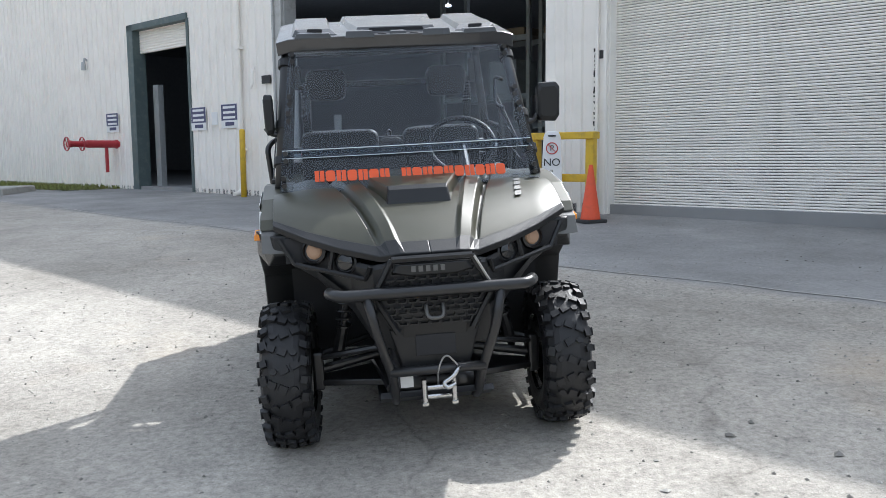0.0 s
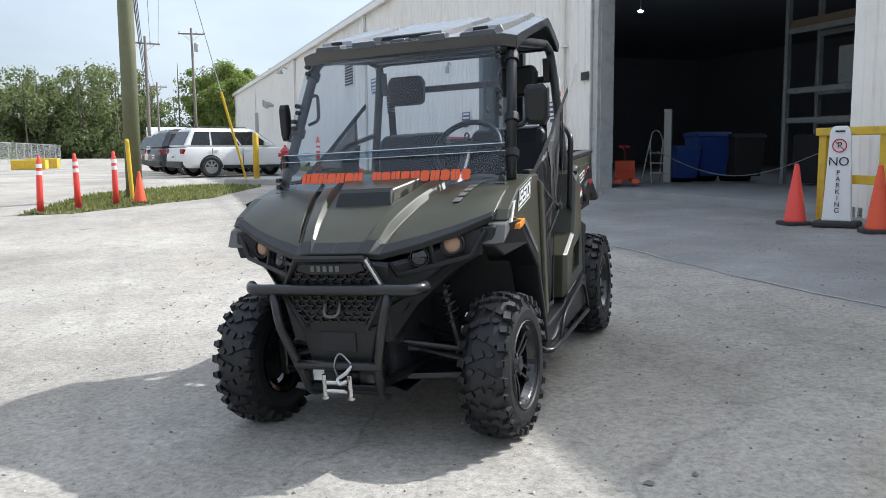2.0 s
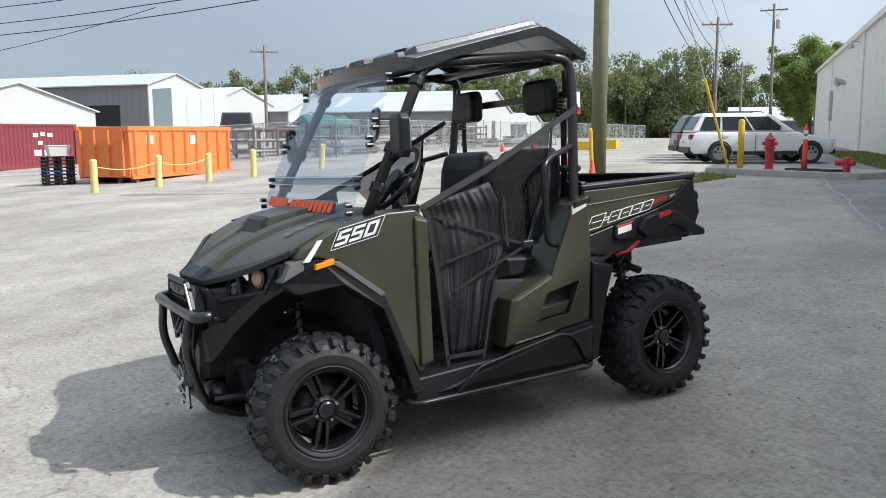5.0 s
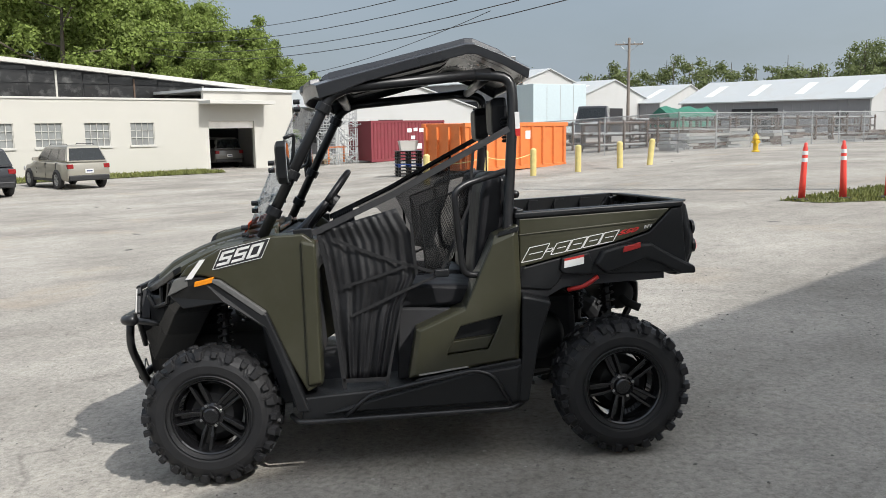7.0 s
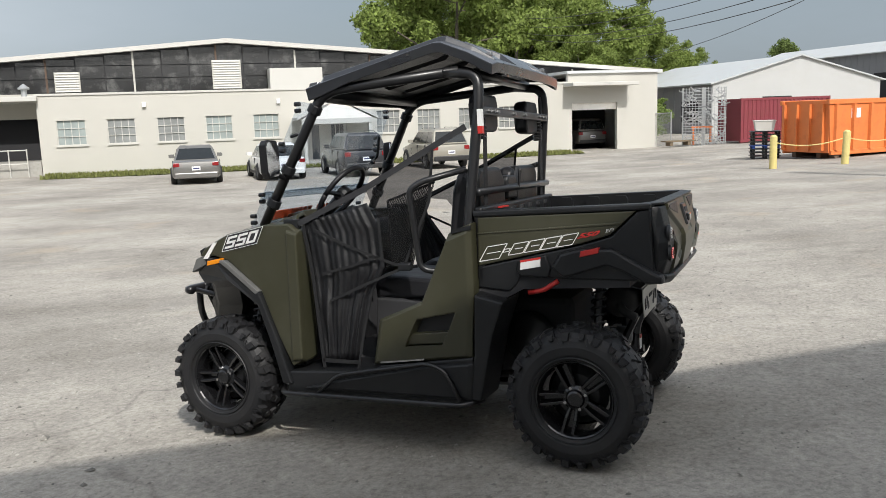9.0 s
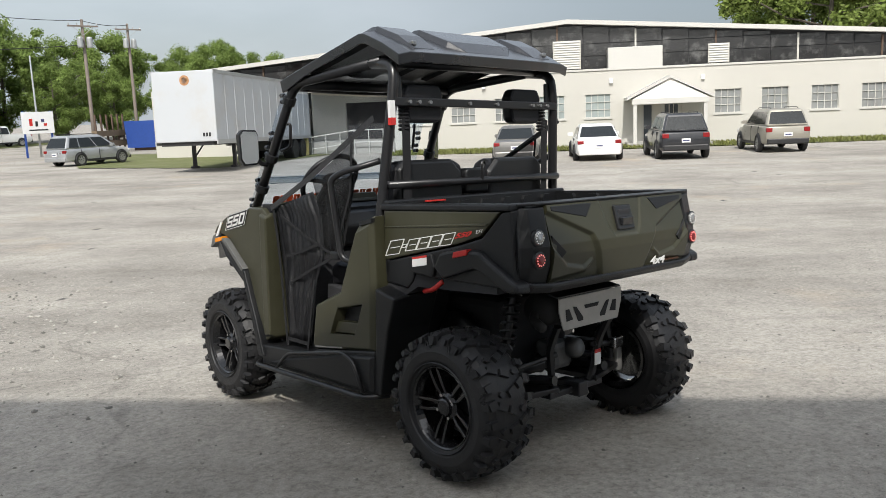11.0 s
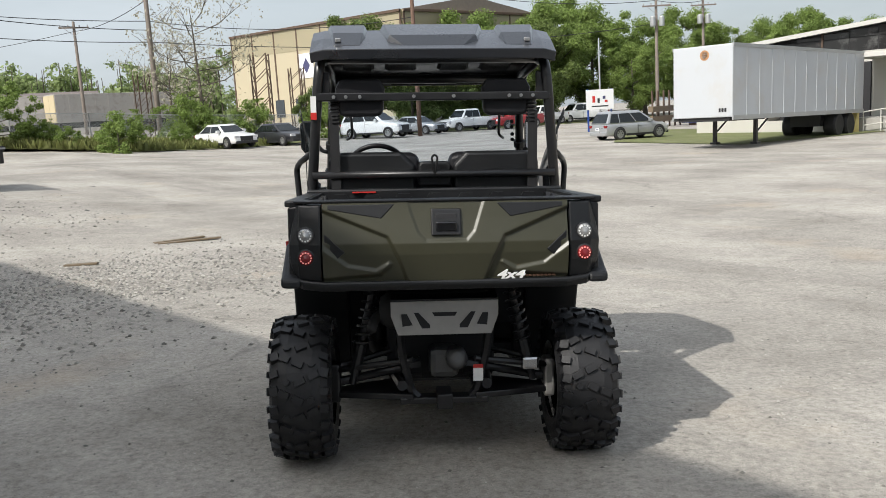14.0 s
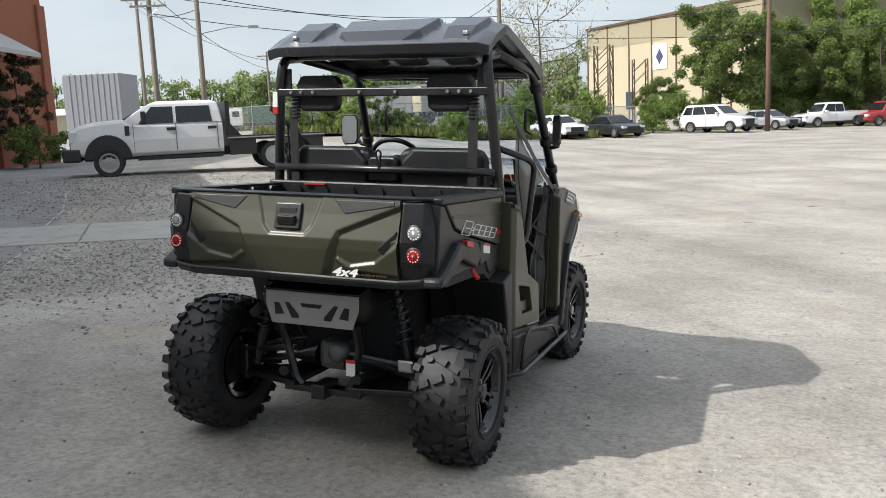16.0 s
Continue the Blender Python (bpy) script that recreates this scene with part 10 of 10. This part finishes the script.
hyd = thing("fire_hydrant", "yellow fire hydrant by the fence", "hydrant", on_ground(-32.6, 15.6))
part("barrel", lathe([(0.17, 0), (0.17, 0.06), (0.11, 0.08), (0.11, 0.55), (0.15, 0.57), (0.15, 0.62), (0.10, 0.74), (0.03, 0.8), (0.03, 0.86), (0, 0.86)], 16), M["yellow"], hyd, smooth=False)
for d in (1, -1):
    part("nozzle", lathe([(0.06, d * 0.1), (0.06, d * 0.18), (0.0, d * 0.18)], 10, (0, 0, 0.45), "y"), M["yellow"], hyd)
part("nozzle", lathe([(0.08, 0.1), (0.08, 0.2), (0.0, 0.2)], 10, (0, 0, 0.42), "x"), M["yellow"], hyd)
for x, y, h in ((-37.5, 30.5, 0.55), (-39.8, 33.5, 0.6)):
    t = thing("yellow_block", "yellow painted concrete block at the roadside", "block", on_ground(x, y, 35))
    part("block", box((-0.9, -0.4, 0), (0.9, 0.4, h)), M["yellow"], t, bevel=0.03)

# ---- poles and overhead lines ----
def pole(x, y, h, r, label, mat=None, arm=None, arm_z=None, cans=0, lamp=None, lean=0.0, reach=1.5, lamp_z=None):
    t = thing("utility_pole", label, "utility pole", on_ground(x, y, 0, -far_rise(x, y)) @ pose(0, 0, 0, lean, 0, 0), "utility poles")
    part("shaft", lathe([(r, -0.3), (r * 0.95, h * 0.3), (r * 0.7, h), (r * 0.5, h + 0.05), (0, h + 0.06)], 14), mat or M["pole_grey"], t, smooth=True)
    for k in range(0 if arm is None else 1):
        z = arm_z or h - 0.5
        R = Matrix.Rotation(radians(arm), 4, "Z")
        ar = part("crossarm", box((-1.2, -0.06 + r, z - 0.06), (1.2, 0.06 + r, z + 0.06), R), M["pole_grey"], t)
        for q in (-1.1, -0.45, 0.45, 1.1):
            part("insulator", lathe([(0.03, 0), (0.06, 0.05), (0.04, 0.1), (0.06, 0.15), (0.0, 0.2)], 8, R @ Vector((q, r, z + 0.06))), M["galv"], ar)
        for s_ in (-1, 1):
            part("brace", tube([R @ Vector((s_ * 0.8, r, z - 0.05)), R @ Vector((0, r, z - 0.7))], 0.02, 5), M["galv"], t)
    for i in range(cans):
        a = 2.2 * i + 0.6
        part("transformer", lathe([(0.0, 0), (0.22, 0.02), (0.24, 0.1), (0.24, 0.75), (0.18, 0.85), (0, 0.88)], 14, (math.cos(a) * (r + 0.28), math.sin(a) * (r + 0.28), h - 2.2)), M["galv"], t)
    if lamp is not None:
        lz = lamp_z or h - 1.05
        R = Matrix.Rotation(radians(lamp), 4, "Z")
        part("lamp_arm", tube([R @ Vector(p) for p in ((0, 0, lz - 0.45), (reach * 0.6, 0, lz - 0.05), (reach, 0, lz))], 0.03, 6), M["galv"], t)
        part("lamp_head", box((reach - 0.1, -0.12, lz - 0.1), (reach + 0.5, 0.12, lz + 0.07), R), M["galv"], t, bevel=0.03)
    return t


def wire_run(a, b, drop, r=0.013):
    t = thing("overhead_wire", "thin dark overhead wire between poles", "wire", None, "overhead wires")
    part("strand", tube(sag_line(a, b, drop, 18), r, 5), M["wire"], t)


pole(-12.3, 11.0, 13.5, 0.19, "thick weathered wooden utility pole with a green cast", M["pole_wood"], arm=40, arm_z=12.6)
pole(-44.56, 48.3, 9.9, 0.15, "wooden pole with a crossarm", arm=60)
pole(-50.57, 61.7, 12.6, 0.15, "wooden pole with a transformer", arm=42, cans=1, lean=1)
pole(-70, 79, 9.5, 0.15, "far wooden pole with a crossarm", arm=50)
pole(-68, 19, 8.6, 0.15, "leaning wooden pole among the sheds", arm=80)
pole(-67.0, -22.9, 12.3, 0.16, "old wooden pole behind the white building")
pole(0.3, -57.5, 15.0, 0.17, "brown wooden pole with a street lamp", material("pole_brown", (0.14, 0.085, 0.06), 0.85, var=0.3, scale=4), lamp=60)
pole(-12.4, -53.9, 6.3, 0.07, "slim grey light pole", M["galv"])
pole(-20.2, -67.4, 10.2, 0.16, "wooden pole with transformers", arm=0, cans=2)
pole(-27, -75.8, 10.9, 0.16, "wooden pole with transformers", arm=0, cans=2)
pole(29.5, -69.6, 10.7, 0.16, "wooden pole with a crossarm", arm=20)
pole(18.4, -54.4, 13.5, 0.19, "tall grey wooden pole with a crossarm", arm=20, arm_z=11.2, cans=1)
pole(38, -40.4, 14.0, 0.2, "tall wooden pole with a crossarm", arm=25, arm_z=9.7, cans=1)
pole(49.7, -52.0, 13.0, 0.18, "wooden pole with crossarms", arm=25)
pole(30.93, -36.5, 12.8, 0.17, "wooden pole with a street lamp arm", lamp=225, reach=3.0, lamp_z=7.4)
pole(62, -88, 11.0, 0.16, "far wooden pole with a crossarm", arm=25)
for dz, far_z, drop in ((6.25, 8.4, 1.9), (6.55, 8.8, 1.8), (6.9, 9.3, 1.6), (7.4, 10.0, 1.6)):
    wire_run((-12.3, 11.0, dz), (-67, -22.9, far_z), drop, 0.017)
wire_run((-26.0, 3.0, 5.75), (-48, -9, 4.7), 0.5)
for q in (-1.0, -0.4, 0.4, 1.0):
    wire_run((-12.3 + q * 0.76, 11.0 + q * 0.64, 12.8), (-44.56 + q * 0.5, 48.3 + q * 0.87, 9.6), 1.1)
for dz in (6.6, 7.4, 8.3):
    wire_run((-12.3, 11.0, dz + 1.2), (-44.56, 48.3, dz - 0.6), 1.1, 0.02)
    wire_run((-44.56, 48.3, dz - 0.6), (-70, 79, dz - 0.8), 0.9, 0.02)
wire_run((-44.56, 48.3, 9.6), (-70, 79, 9.1), 0.8)
# guy wire with its long yellow guard
guy = thing("guy_wire", "steel guy wire with a long yellow plastic guard", "guy wire")
a, b = Vector((-12.35, 15.6, 0.35)), Vector((-12.3, 11.05, 11.0))
part("strand", tube([a, b], 0.012, 5), M["galv"], guy)
part("guard", tube([a, a.lerp(b, 0.24)], 0.035, 8), M["yellow"], guy)
gd = thing("pole_guard", "yellow plastic guy guard beside the pole", "guy guard", on_ground(-12.0, 10.6) @ pose(0, 0, 0, 4, 0, 0))
part("guard", lathe([(0.05, -0.1), (0.05, 1.35), (0.03, 1.4), (0, 1.4)], 10), M["yellow"], gd)
for x0, y0, z0, x1, y1, z1, dr_ in ((38, -40.4, 12.2, 18.4, -54.4, 11.4, 0.5), (18.4, -54.4, 11.4, 0.3, -57.5, 10.8, 0.6), (38, -40.4, 10.8, 18.4, -54.4, 9.0, 0.6), (18.4, -54.4, 9.0, 0.3, -57.5, 8.6, 0.7),
                                    (38, -40.4, 9.6, 18.4, -54.4, 7.6, 0.6), (18.4, -54.4, 7.6, -20.2, -67.4, 8.0, 1.0), (38, -40.4, 12.2, 49.7, -52.0, 12.6, 0.3), (49.7, -52.0, 12.6, 62, -88, 10.6, 0.8), (38, -40.4, 11.0, 62, -88, 9.5, 0.8),
                                    (30.93, -36.5, 11.6, 38, -40.4, 12.2, 0.1), (30.93, -36.5, 9.6, 18.4, -54.4, 8.4, 0.5), (30.93, -36.5, 12.5, 9, -6, 19.0, 0.8), (30.93, -36.5, 11.9, 14, -4, 19.0, 0.8), (30.93, -36.5, 8.8, 38, -40.4, 9.4, 0.2),
                                    (18.4, -54.4, 10.4, 29.5, -69.6, 10.4, 0.4), (29.5, -69.6, 10.4, 62, -88, 10.6, 0.6), (0.3, -57.5, 10.8, -20.2, -67.4, 9.9, 0.7), (-20.2, -67.4, 9.9, -27, -75.8, 10.6, 0.2)):
    wire_run((x0, y0, z0), (x1, y1, z1), dr_, 0.026)

# ---- far lot: sign, dumpster, beige hall, trailers, towers ----
sg = thing("yard_sign", "white sign board on two blue posts", "sign", on_ground(-12.2, -53.2, 100))
for y in (-0.85, 0.85):
    part("post", box((-0.05, y - 0.05, 0), (0.05, y + 0.05, 2.9)), M["bin_blue"], sg)
part("board", box((0.05, -1.0, 1.5), (0.09, 1.0, 2.85)), M["sign_white"], sg)
for y, z, a, b, mt in ((-0.45, 2.2, 0.10, 0.22, "decal_red"), (-0.1, 2.1, 0.08, 0.16, "ink"), (0.3, 2.3, 0.10, 0.10, "sign_blue"), (0.45, 2.05, 0.10, 0.08, "decal_red"), (0.0, 1.72, 0.6, 0.04, "ink")):
    part("plain_mark", box((0.09, y - a, z - b), (0.1, y + a, z + b)), M[mt], sg)
bd = thing("blue_dumpster", "dark blue steel dumpster", "dumpster", on_ground(-22, -57.5, 40))
part("tub", loft([[(-3, -1.2, 0.2), (3, -1.2, 0.2), (3, 1.2, 0.2), (-3, 1.2, 0.2)], [(-3.2, -1.25, 2.1), (3.2, -1.25, 2.1), (3.2, 1.25, 2.1), (-3.2, 1.25, 2.1)]]), M["bin_blue"], bd)
for i in range(8):
    part("rib", box((-2.8 + i * 0.78, -1.36, 0.25), (-2.68 + i * 0.78, -1.2, 2.05)), M["bin_blue"], bd)
part("skid", box((-2.8, -0.8, 0.0), (2.8, 0.8, 0.2)), M["rust"], bd)
st = thing("stake_rack", "rusty stake rack holding timber", "rack", on_ground(-17.8, -56.5, 40))
for i in range(6):
    part("stake", box((-1.8 + i * 0.7, -0.05, 0), (-1.7 + i * 0.7, 0.05, 2.6)), M["rust"], st)
for z in (0.4, 1.1):
    part("timber", box((-2.0, -0.2, z), (2.0, 0.2, z + 0.4)), M["wood"], st)

beige = thing("beige_hall", "large beige metal hall with dark vertical trims", "building", pose(0, 0, 0))
zb0 = 0.0


def hall_wall(a, b, top, n, name):
    m, ln = between(a, b)
    m = Matrix.Translation((a[0], a[1], zb0)) @ Matrix.Rotation(math.atan2(b[1] - a[1], b[0] - a[0]), 4, "Z")
    w_ = part(name, box((0, 0, 0), (ln, 0.3, top)), M["beige"], beige)
    w_.matrix_basis = m
    for i in range(n + 1):
        q = part("trim", box((i * ln / n - 0.1, 0.3, 0), (i * ln / n + 0.1, 0.37, top)), M["rust"], beige)
        q.matrix_basis = m
    part("eave_trim", box((-0.1, 0.28, top - 0.25), (ln + 0.1, 0.55, top)), M["rust"], beige).matrix_basis = m
    part("upper_band", box((0.0, 0.3, top - 2.7), (ln, 0.335, top - 0.25)), M["beige_band"], beige, "darker tan band under the eave").matrix_basis = m
    part("base_band", box((0.0, 0.3, 0), (ln, 0.345, 1.6)), M["concrete"], beige).matrix_basis = m
    return m, ln


NE, SE, SW = (1.5, -82.0), (22.5, -99.8), (-14.0, -94.2)
m1, l1 = hall_wall(NE, SE, 12.2, 7, "wall_long")
m2 = hall_wall(SW, NE, 12.2, 4, "wall_gable")[0]
bm = bmesh.new()
add_loft(bm, [[(p[0], p[1], 12.2), (((p[0] + q[0]) / 2), (p[1] + q[1]) / 2, 13.8), (q[0], q[1], 12.2)] for p, q in ((NE, SW), (SE, (7.0, -112.0)))], False, False)
add_quad(bm, (NE[0], NE[1], 12.2), ((NE[0] + SW[0]) / 2, (NE[1] + SW[1]) / 2, 13.8), (SW[0], SW[1], 12.2), ((NE[0] + SW[0]) / 2, (NE[1] + SW[1]) / 2, 12.3))
part("roof", bm, M["pole_grey"], beige)
for x in (l1 * 0.16, l1 * 0.48):
    sgn = part("sign_panel", box((x, 0.32, 6.4), (x + 2.3, 0.40, 9.1)), M["sign_white"], beige)
    sgn.matrix_basis = m1
    part("plain_mark", prism([(1.15, 6.9), (1.75, 7.75), (1.15, 8.6), (0.55, 7.75)], "y", 0.0, 0.02), M["sign_blue"], sgn).matrix_basis = pose(x, 0.40, 0)
for x in (l1 * 0.42, l1 * 0.55, l1 * 0.68):
    part("window", box((x, 0.31, 2.2), (x + 1.5, 0.38, 4.2)), M["window_glass"], beige).matrix_basis = m1

M["trailer_grey"] = material("trailer_grey", (0.40, 0.38, 0.355), 0.6, var=0.12, scale=1, dirt=(0.16, 0.12, 0.09), dirt_amount=0.5)


M["trailer_plain"] = material("trailer_plain", (0.30, 0.31, 0.33), 0.5, var=0.08)


M["pale_cream"] = material("pale_cream", (0.52, 0.44, 0.28), 0.6, var=0.12, scale=2)


def semi(a, b, label, z1, mat):
    m, ln = between(a, b)
    t = thing("semi_trailer", label, "trailer", m, "far semi-trailers")
    part("box_body", box((0, 0, 1.2), (ln, 2.5, z1)), mat, t, bevel=0.03)
    part("chassis", box((0.4, 0.5, 0.7), (ln - 0.4, 2.0, 1.2)), M["car_trim"], t)
    for i in range(1, 10):
        part("side_post", box((i * ln / 10, -0.03, 1.2), (i * ln / 10 + 0.06, 0.0, z1)), mat, t)
    for y in (0.04, 1.27):
        part("rear_door", box((-0.06, y, 1.25), (0.0, y + 1.19, z1 - 0.08)), M["pale_cream"] if ln > 5 else mat, t)
    for x in (1.0, ln - 1.6) if ln > 4 else (1.0, ln - 0.7):
        for y in (0.15, 2.2):
            part("wheel", lathe([(0.2, 0), (0.48, 0), (0.5, 0.1), (0.48, 0.25), (0.2, 0.25)], 16, (x, y, 0.5), "y"), M["car_tyre"], t)


semi((40.5, -70.6), (34.1, -73.7), "weathered grey semi-trailer behind the fence", 3.75, M["trailer_grey"])
semi((32.8, -71.6), (24.1, -80.2), "weathered pale grey semi-trailer with cream rear doors", 3.75, M["trailer_grey"])
semi((35.9, -30.7), (32.9, -31.8), "plain grey box trailer near the brick building", 4.5, M["trailer_plain"])
for i, (x, y, s_) in enumerate(((12.2, -60.5, 1.0), (9.8, -62.5, 0.85), (20, -56.5, 0.7))):
    t = thing("lattice_tower", "rusty steel lattice tower section standing upright", "lattice tower", on_ground(x, y, 20 * i) @ Matrix.Scale(s_, 4), "lattice towers")
    for a in (-0.6, 0.6):
        for b in (-0.6, 0.6):
            part("leg", box((a - 0.05, b - 0.05, 0), (a + 0.05, b + 0.05, 6.5)), M["rust"], t)
    for k in range(6):
        for a in (-0.6, 0.6):
            part("brace", tube([(a, -0.6, k * 1.08), (a, 0.6, k * 1.08 + 1.08)], 0.035, 4), M["rust"], t)
            part("brace", tube([(-0.6, a, k * 1.08 + 1.08), (0.6, a, k * 1.08)], 0.035, 4), M["rust"], t)
hall = thing("low_warehouse", "low beige far warehouse with a metal roof", "building", on_ground(101, -93, 40))
part("wall", box((-12, -8, 0), (12, 8, 3.4)), M["beige"], hall)
part("roof", prism([(-8.5, 3.4), (8.5, 3.4), (0, 4.6)], "x", -12.5, 12.5), M["roof_metal"], hall)
brown = thing("brown_roof_shed", "long low shed with a brown metal roof", "building", between((50, -94.5), (39.5, -99.0))[0])
M["brown_roof"] = material("brown_roof", (0.16, 0.13, 0.115), 0.6, var=0.12, scale=0.8)
part("wall", box((0, 0, 0), (11.4, 9, 3.9)), M["trailer_grey"], brown)
part("roof", prism([(-0.5, 3.9), (9.5, 3.9), (4.5, 5.3)], "x", -0.5, 11.9), M["brown_roof"], brown)
part("door", box((2.0, -0.06, 0), (4.6, 0.0, 3.0)), M["shed_light"], brown)
ft = thing("dump_truck", "white-cabbed lorry with a green ribbed dump body", "truck", facing(58.4, -81.2, 0.83, 0.55))
M["tipper_green"] = material("tipper_green", (0.03, 0.13, 0.075), 0.5, var=0.12, scale=2, dirt=(0.10, 0.09, 0.06), dirt_amount=0.35)
part("cab", prism([(-1.1, 0.7), (1.1, 0.7), (1.1, 2.2), (0.95, 2.75), (-0.95, 2.75), (-1.1, 2.2)], "x", 2.4, 4.0), M["car_white"], ft, bevel=0.08)
part("bonnet", box((4.0, -0.95, 0.7), (5.5, 0.95, 1.75)), M["car_white"], ft, bevel=0.12)
part("windscreen", box((3.98, -0.85, 1.85), (4.03, 0.85, 2.5)), M["car_glass"], ft)
for y in (-1.11, 1.09):
    part("side_window", box((2.75, y, 1.75), (3.6, y + 0.02, 2.4)), M["car_glass"], ft)
part("chassis", box((-4.6, -0.45, 0.6), (5.2, 0.45, 0.95)), M["car_trim"], ft)
tub = part("dump_body", loft([[(-4.9, -1.1, 1.05), (1.7, -1.1, 1.05), (1.7, 1.1, 1.05), (-4.9, 1.1, 1.05)], [(-5.0, -1.22, 2.95), (1.8, -1.22, 2.95), (1.8, 1.22, 2.95), (-5.0, 1.22, 2.95)]]), M["tipper_green"], ft)
for i in range(9):
    part("rib", box((-4.7 + i * 0.76, -1.28, 1.1), (-4.6 + i * 0.76, 1.28, 2.9)), M["tipper_green"], tub)
for x in (4.6, -2.2, -3.5):
    for y in (-1.1, 0.8):
        part("wheel", lathe([(0.2, 0), (0.48, 0), (0.5, 0.1), (0.48, 0.3), (0.2, 0.3)], 16, (x, y, 0.5), "y"), M["car_tyre"], ft)

# ---- brick building at the gravel lot ----
BR = Matrix.Translation((24.35, -17.0, gz(24.3, -17) - 0.2)) @ Matrix.Rotation(math.atan2(-3.9, 1.65), 4, "Z")
bb = thing("brick_building", "tall red-brown brick building with a sloped coping", "building", BR)
part("wall_end", box((0, 0, 0), (4.1, 12, 9.0)), M["brick"], bb)
part("wall_wing", box((-9.0, 0.6, 0), (0, 12, 9.5)), M["brick"], bb)
part("awning", prism([(-0.02, 5.1), (-1.6, 4.2), (-1.6, 4.05), (-0.02, 4.9)], "x", -3.5, 0.35), M["shed_light"], bb)
part("coping", box((-0.05, -0.1, 9.0), (4.2, 12.1, 9.15)), M["concrete"], bb)
part("corner_pier", box((3.6, -0.12, 0), (4.2, 0.0, 6.4)), M["brick"], bb)

# ---- loose stones, slab and litter on the yard ----
def stones(name, label, spots_, mat, lo, hi):
    """Many small angular stones in one mesh: x, y pairs."""
    shape = np.array(((1, 0, 0), (-1, 0, 0), (0, 1, 0), (0, -1, 0), (0, 0, 1), (0, 0, -0.6)))
    tri = np.array(((0, 2, 4), (2, 1, 4), (1, 3, 4), (3, 0, 4), (2, 0, 5), (1, 2, 5), (3, 1, 5), (0, 3, 5)))
    n = len(spots_)
    size = lo + (hi - lo) * rng.random(n) ** 2.2
    ang = rng.uniform(0, 2 * math.pi, n)
    v = shape[None] * rng.uniform(0.6, 1.3, (n, 6, 1)) * size[:, None, None] * np.array((1, 0.8, 0.55))
    c, s_ = np.cos(ang)[:, None], np.sin(ang)[:, None]
    x, y = v[..., 0] * c - v[..., 1] * s_, v[..., 0] * s_ + v[..., 1] * c
    z = v[..., 2] + np.array([gz(a, b) for a, b in spots_])[:, None] + size[:, None] * 0.2
    p = np.stack([x + spots_[:, :1], y + spots_[:, 1:], z], -1).reshape(-1, 3)
    f = (tri[None] + 6 * np.arange(n)[:, None, None]).reshape(-1, 3)
    ob = leaf_mesh(name, p, f, mat)
    return tagged(ob, label, "gravel", kind="stuff")


def stone_material(name, color):
    m = bpy.data.materials.new(name)
    m.use_nodes = True
    nt = m.node_tree
    p = nt.nodes["Principled BSDF"]
    g, r = nt.nodes.new("ShaderNodeNewGeometry"), nt.nodes.new("ShaderNodeValToRGB")
    r.color_ramp.elements[0].color = (*[c * 0.45 for c in color], 1)
    r.color_ramp.elements[1].color = (*[min(c * 1.5, 0.8) for c in color], 1)
    nt.links.new(g.outputs["Random Per Island"], r.inputs["Fac"])
    nt.links.new(r.outputs["Color"], p.inputs["Base Color"])
    p.inputs["Roughness"].default_value = 0.9
    return m


M["pebble"] = stone_material("pebble", (0.30, 0.285, 0.255))


def wall_spots(n, s0, s1, d0, d1):
    s, d = rng.normal((s0 + s1) / 2, (s1 - s0) / 4, n), rng.normal((d0 + d1) / 2, (d1 - d0) / 4, n)
    return np.stack([W0.x + WU.x * s + WN.x * d, W0.y + WU.y * s + WN.y * d], 1)


def clear(p):
    """Keeps stones off the warehouse floor and the slab."""
    d = (p - np.array(W0[:2])) @ np.array(WN[:2])
    return p[d > 0.4]


stones("gravel", "grey crushed gravel beside the slab", clear(wall_spots(15000, -8.6, -3.4, 2.5, 10.5)), M["pebble"], 0.008, 0.034)
stones("gravel", "grey crushed gravel beyond the slab", clear(wall_spots(9000, -19, -10.5, 1.5, 9.5)), M["pebble"], 0.010, 0.04)
stones("gravel", "scattered pebbles over the yard", clear(np.concatenate([rng.normal((0.0, -0.5), (4.6, 4.6), (6500, 2)), rng.normal((-2, -2.5), (7.5, 5), (4500, 2))])), M["pebble"], 0.004, 0.015)
slab = thing("paving_slab", "worn concrete strip across the gravel", "paving", WALL, kind="structure")
for i in range(3):
    a = -0.1 + i * 2.45
    bm = bmesh.new()
    pts = [(-10.6, a), (-8.5, a), (-8.5, a + 2.42), (-10.6, a + 2.42)]
    rg = []
    for dz in (-0.1, 0.02):
        ring = []
        for s_, d in pts:
            q = WALL @ Vector((s_, d, 0))
            ring.append((s_, d, gz(q.x, q.y) + dz))
        rg.append(ring)
    add_loft(bm, rg)
    part("slab", bm, M["concrete"], slab, bevel=0.012)
for x, y, a, ln in ((3.75, -8.1, 20, 0.95), (3.95, -8.25, 35, 0.8), (4.6, -6.05, 5, 0.42)):
    t = thing("board", "weathered splinter of plank on the gravel", "board", on_ground(x, y, a))
    part("plank", box((-ln / 2, -0.05, 0.005), (ln / 2, 0.05, 0.03)), M["wood"], t, bevel=0.004)
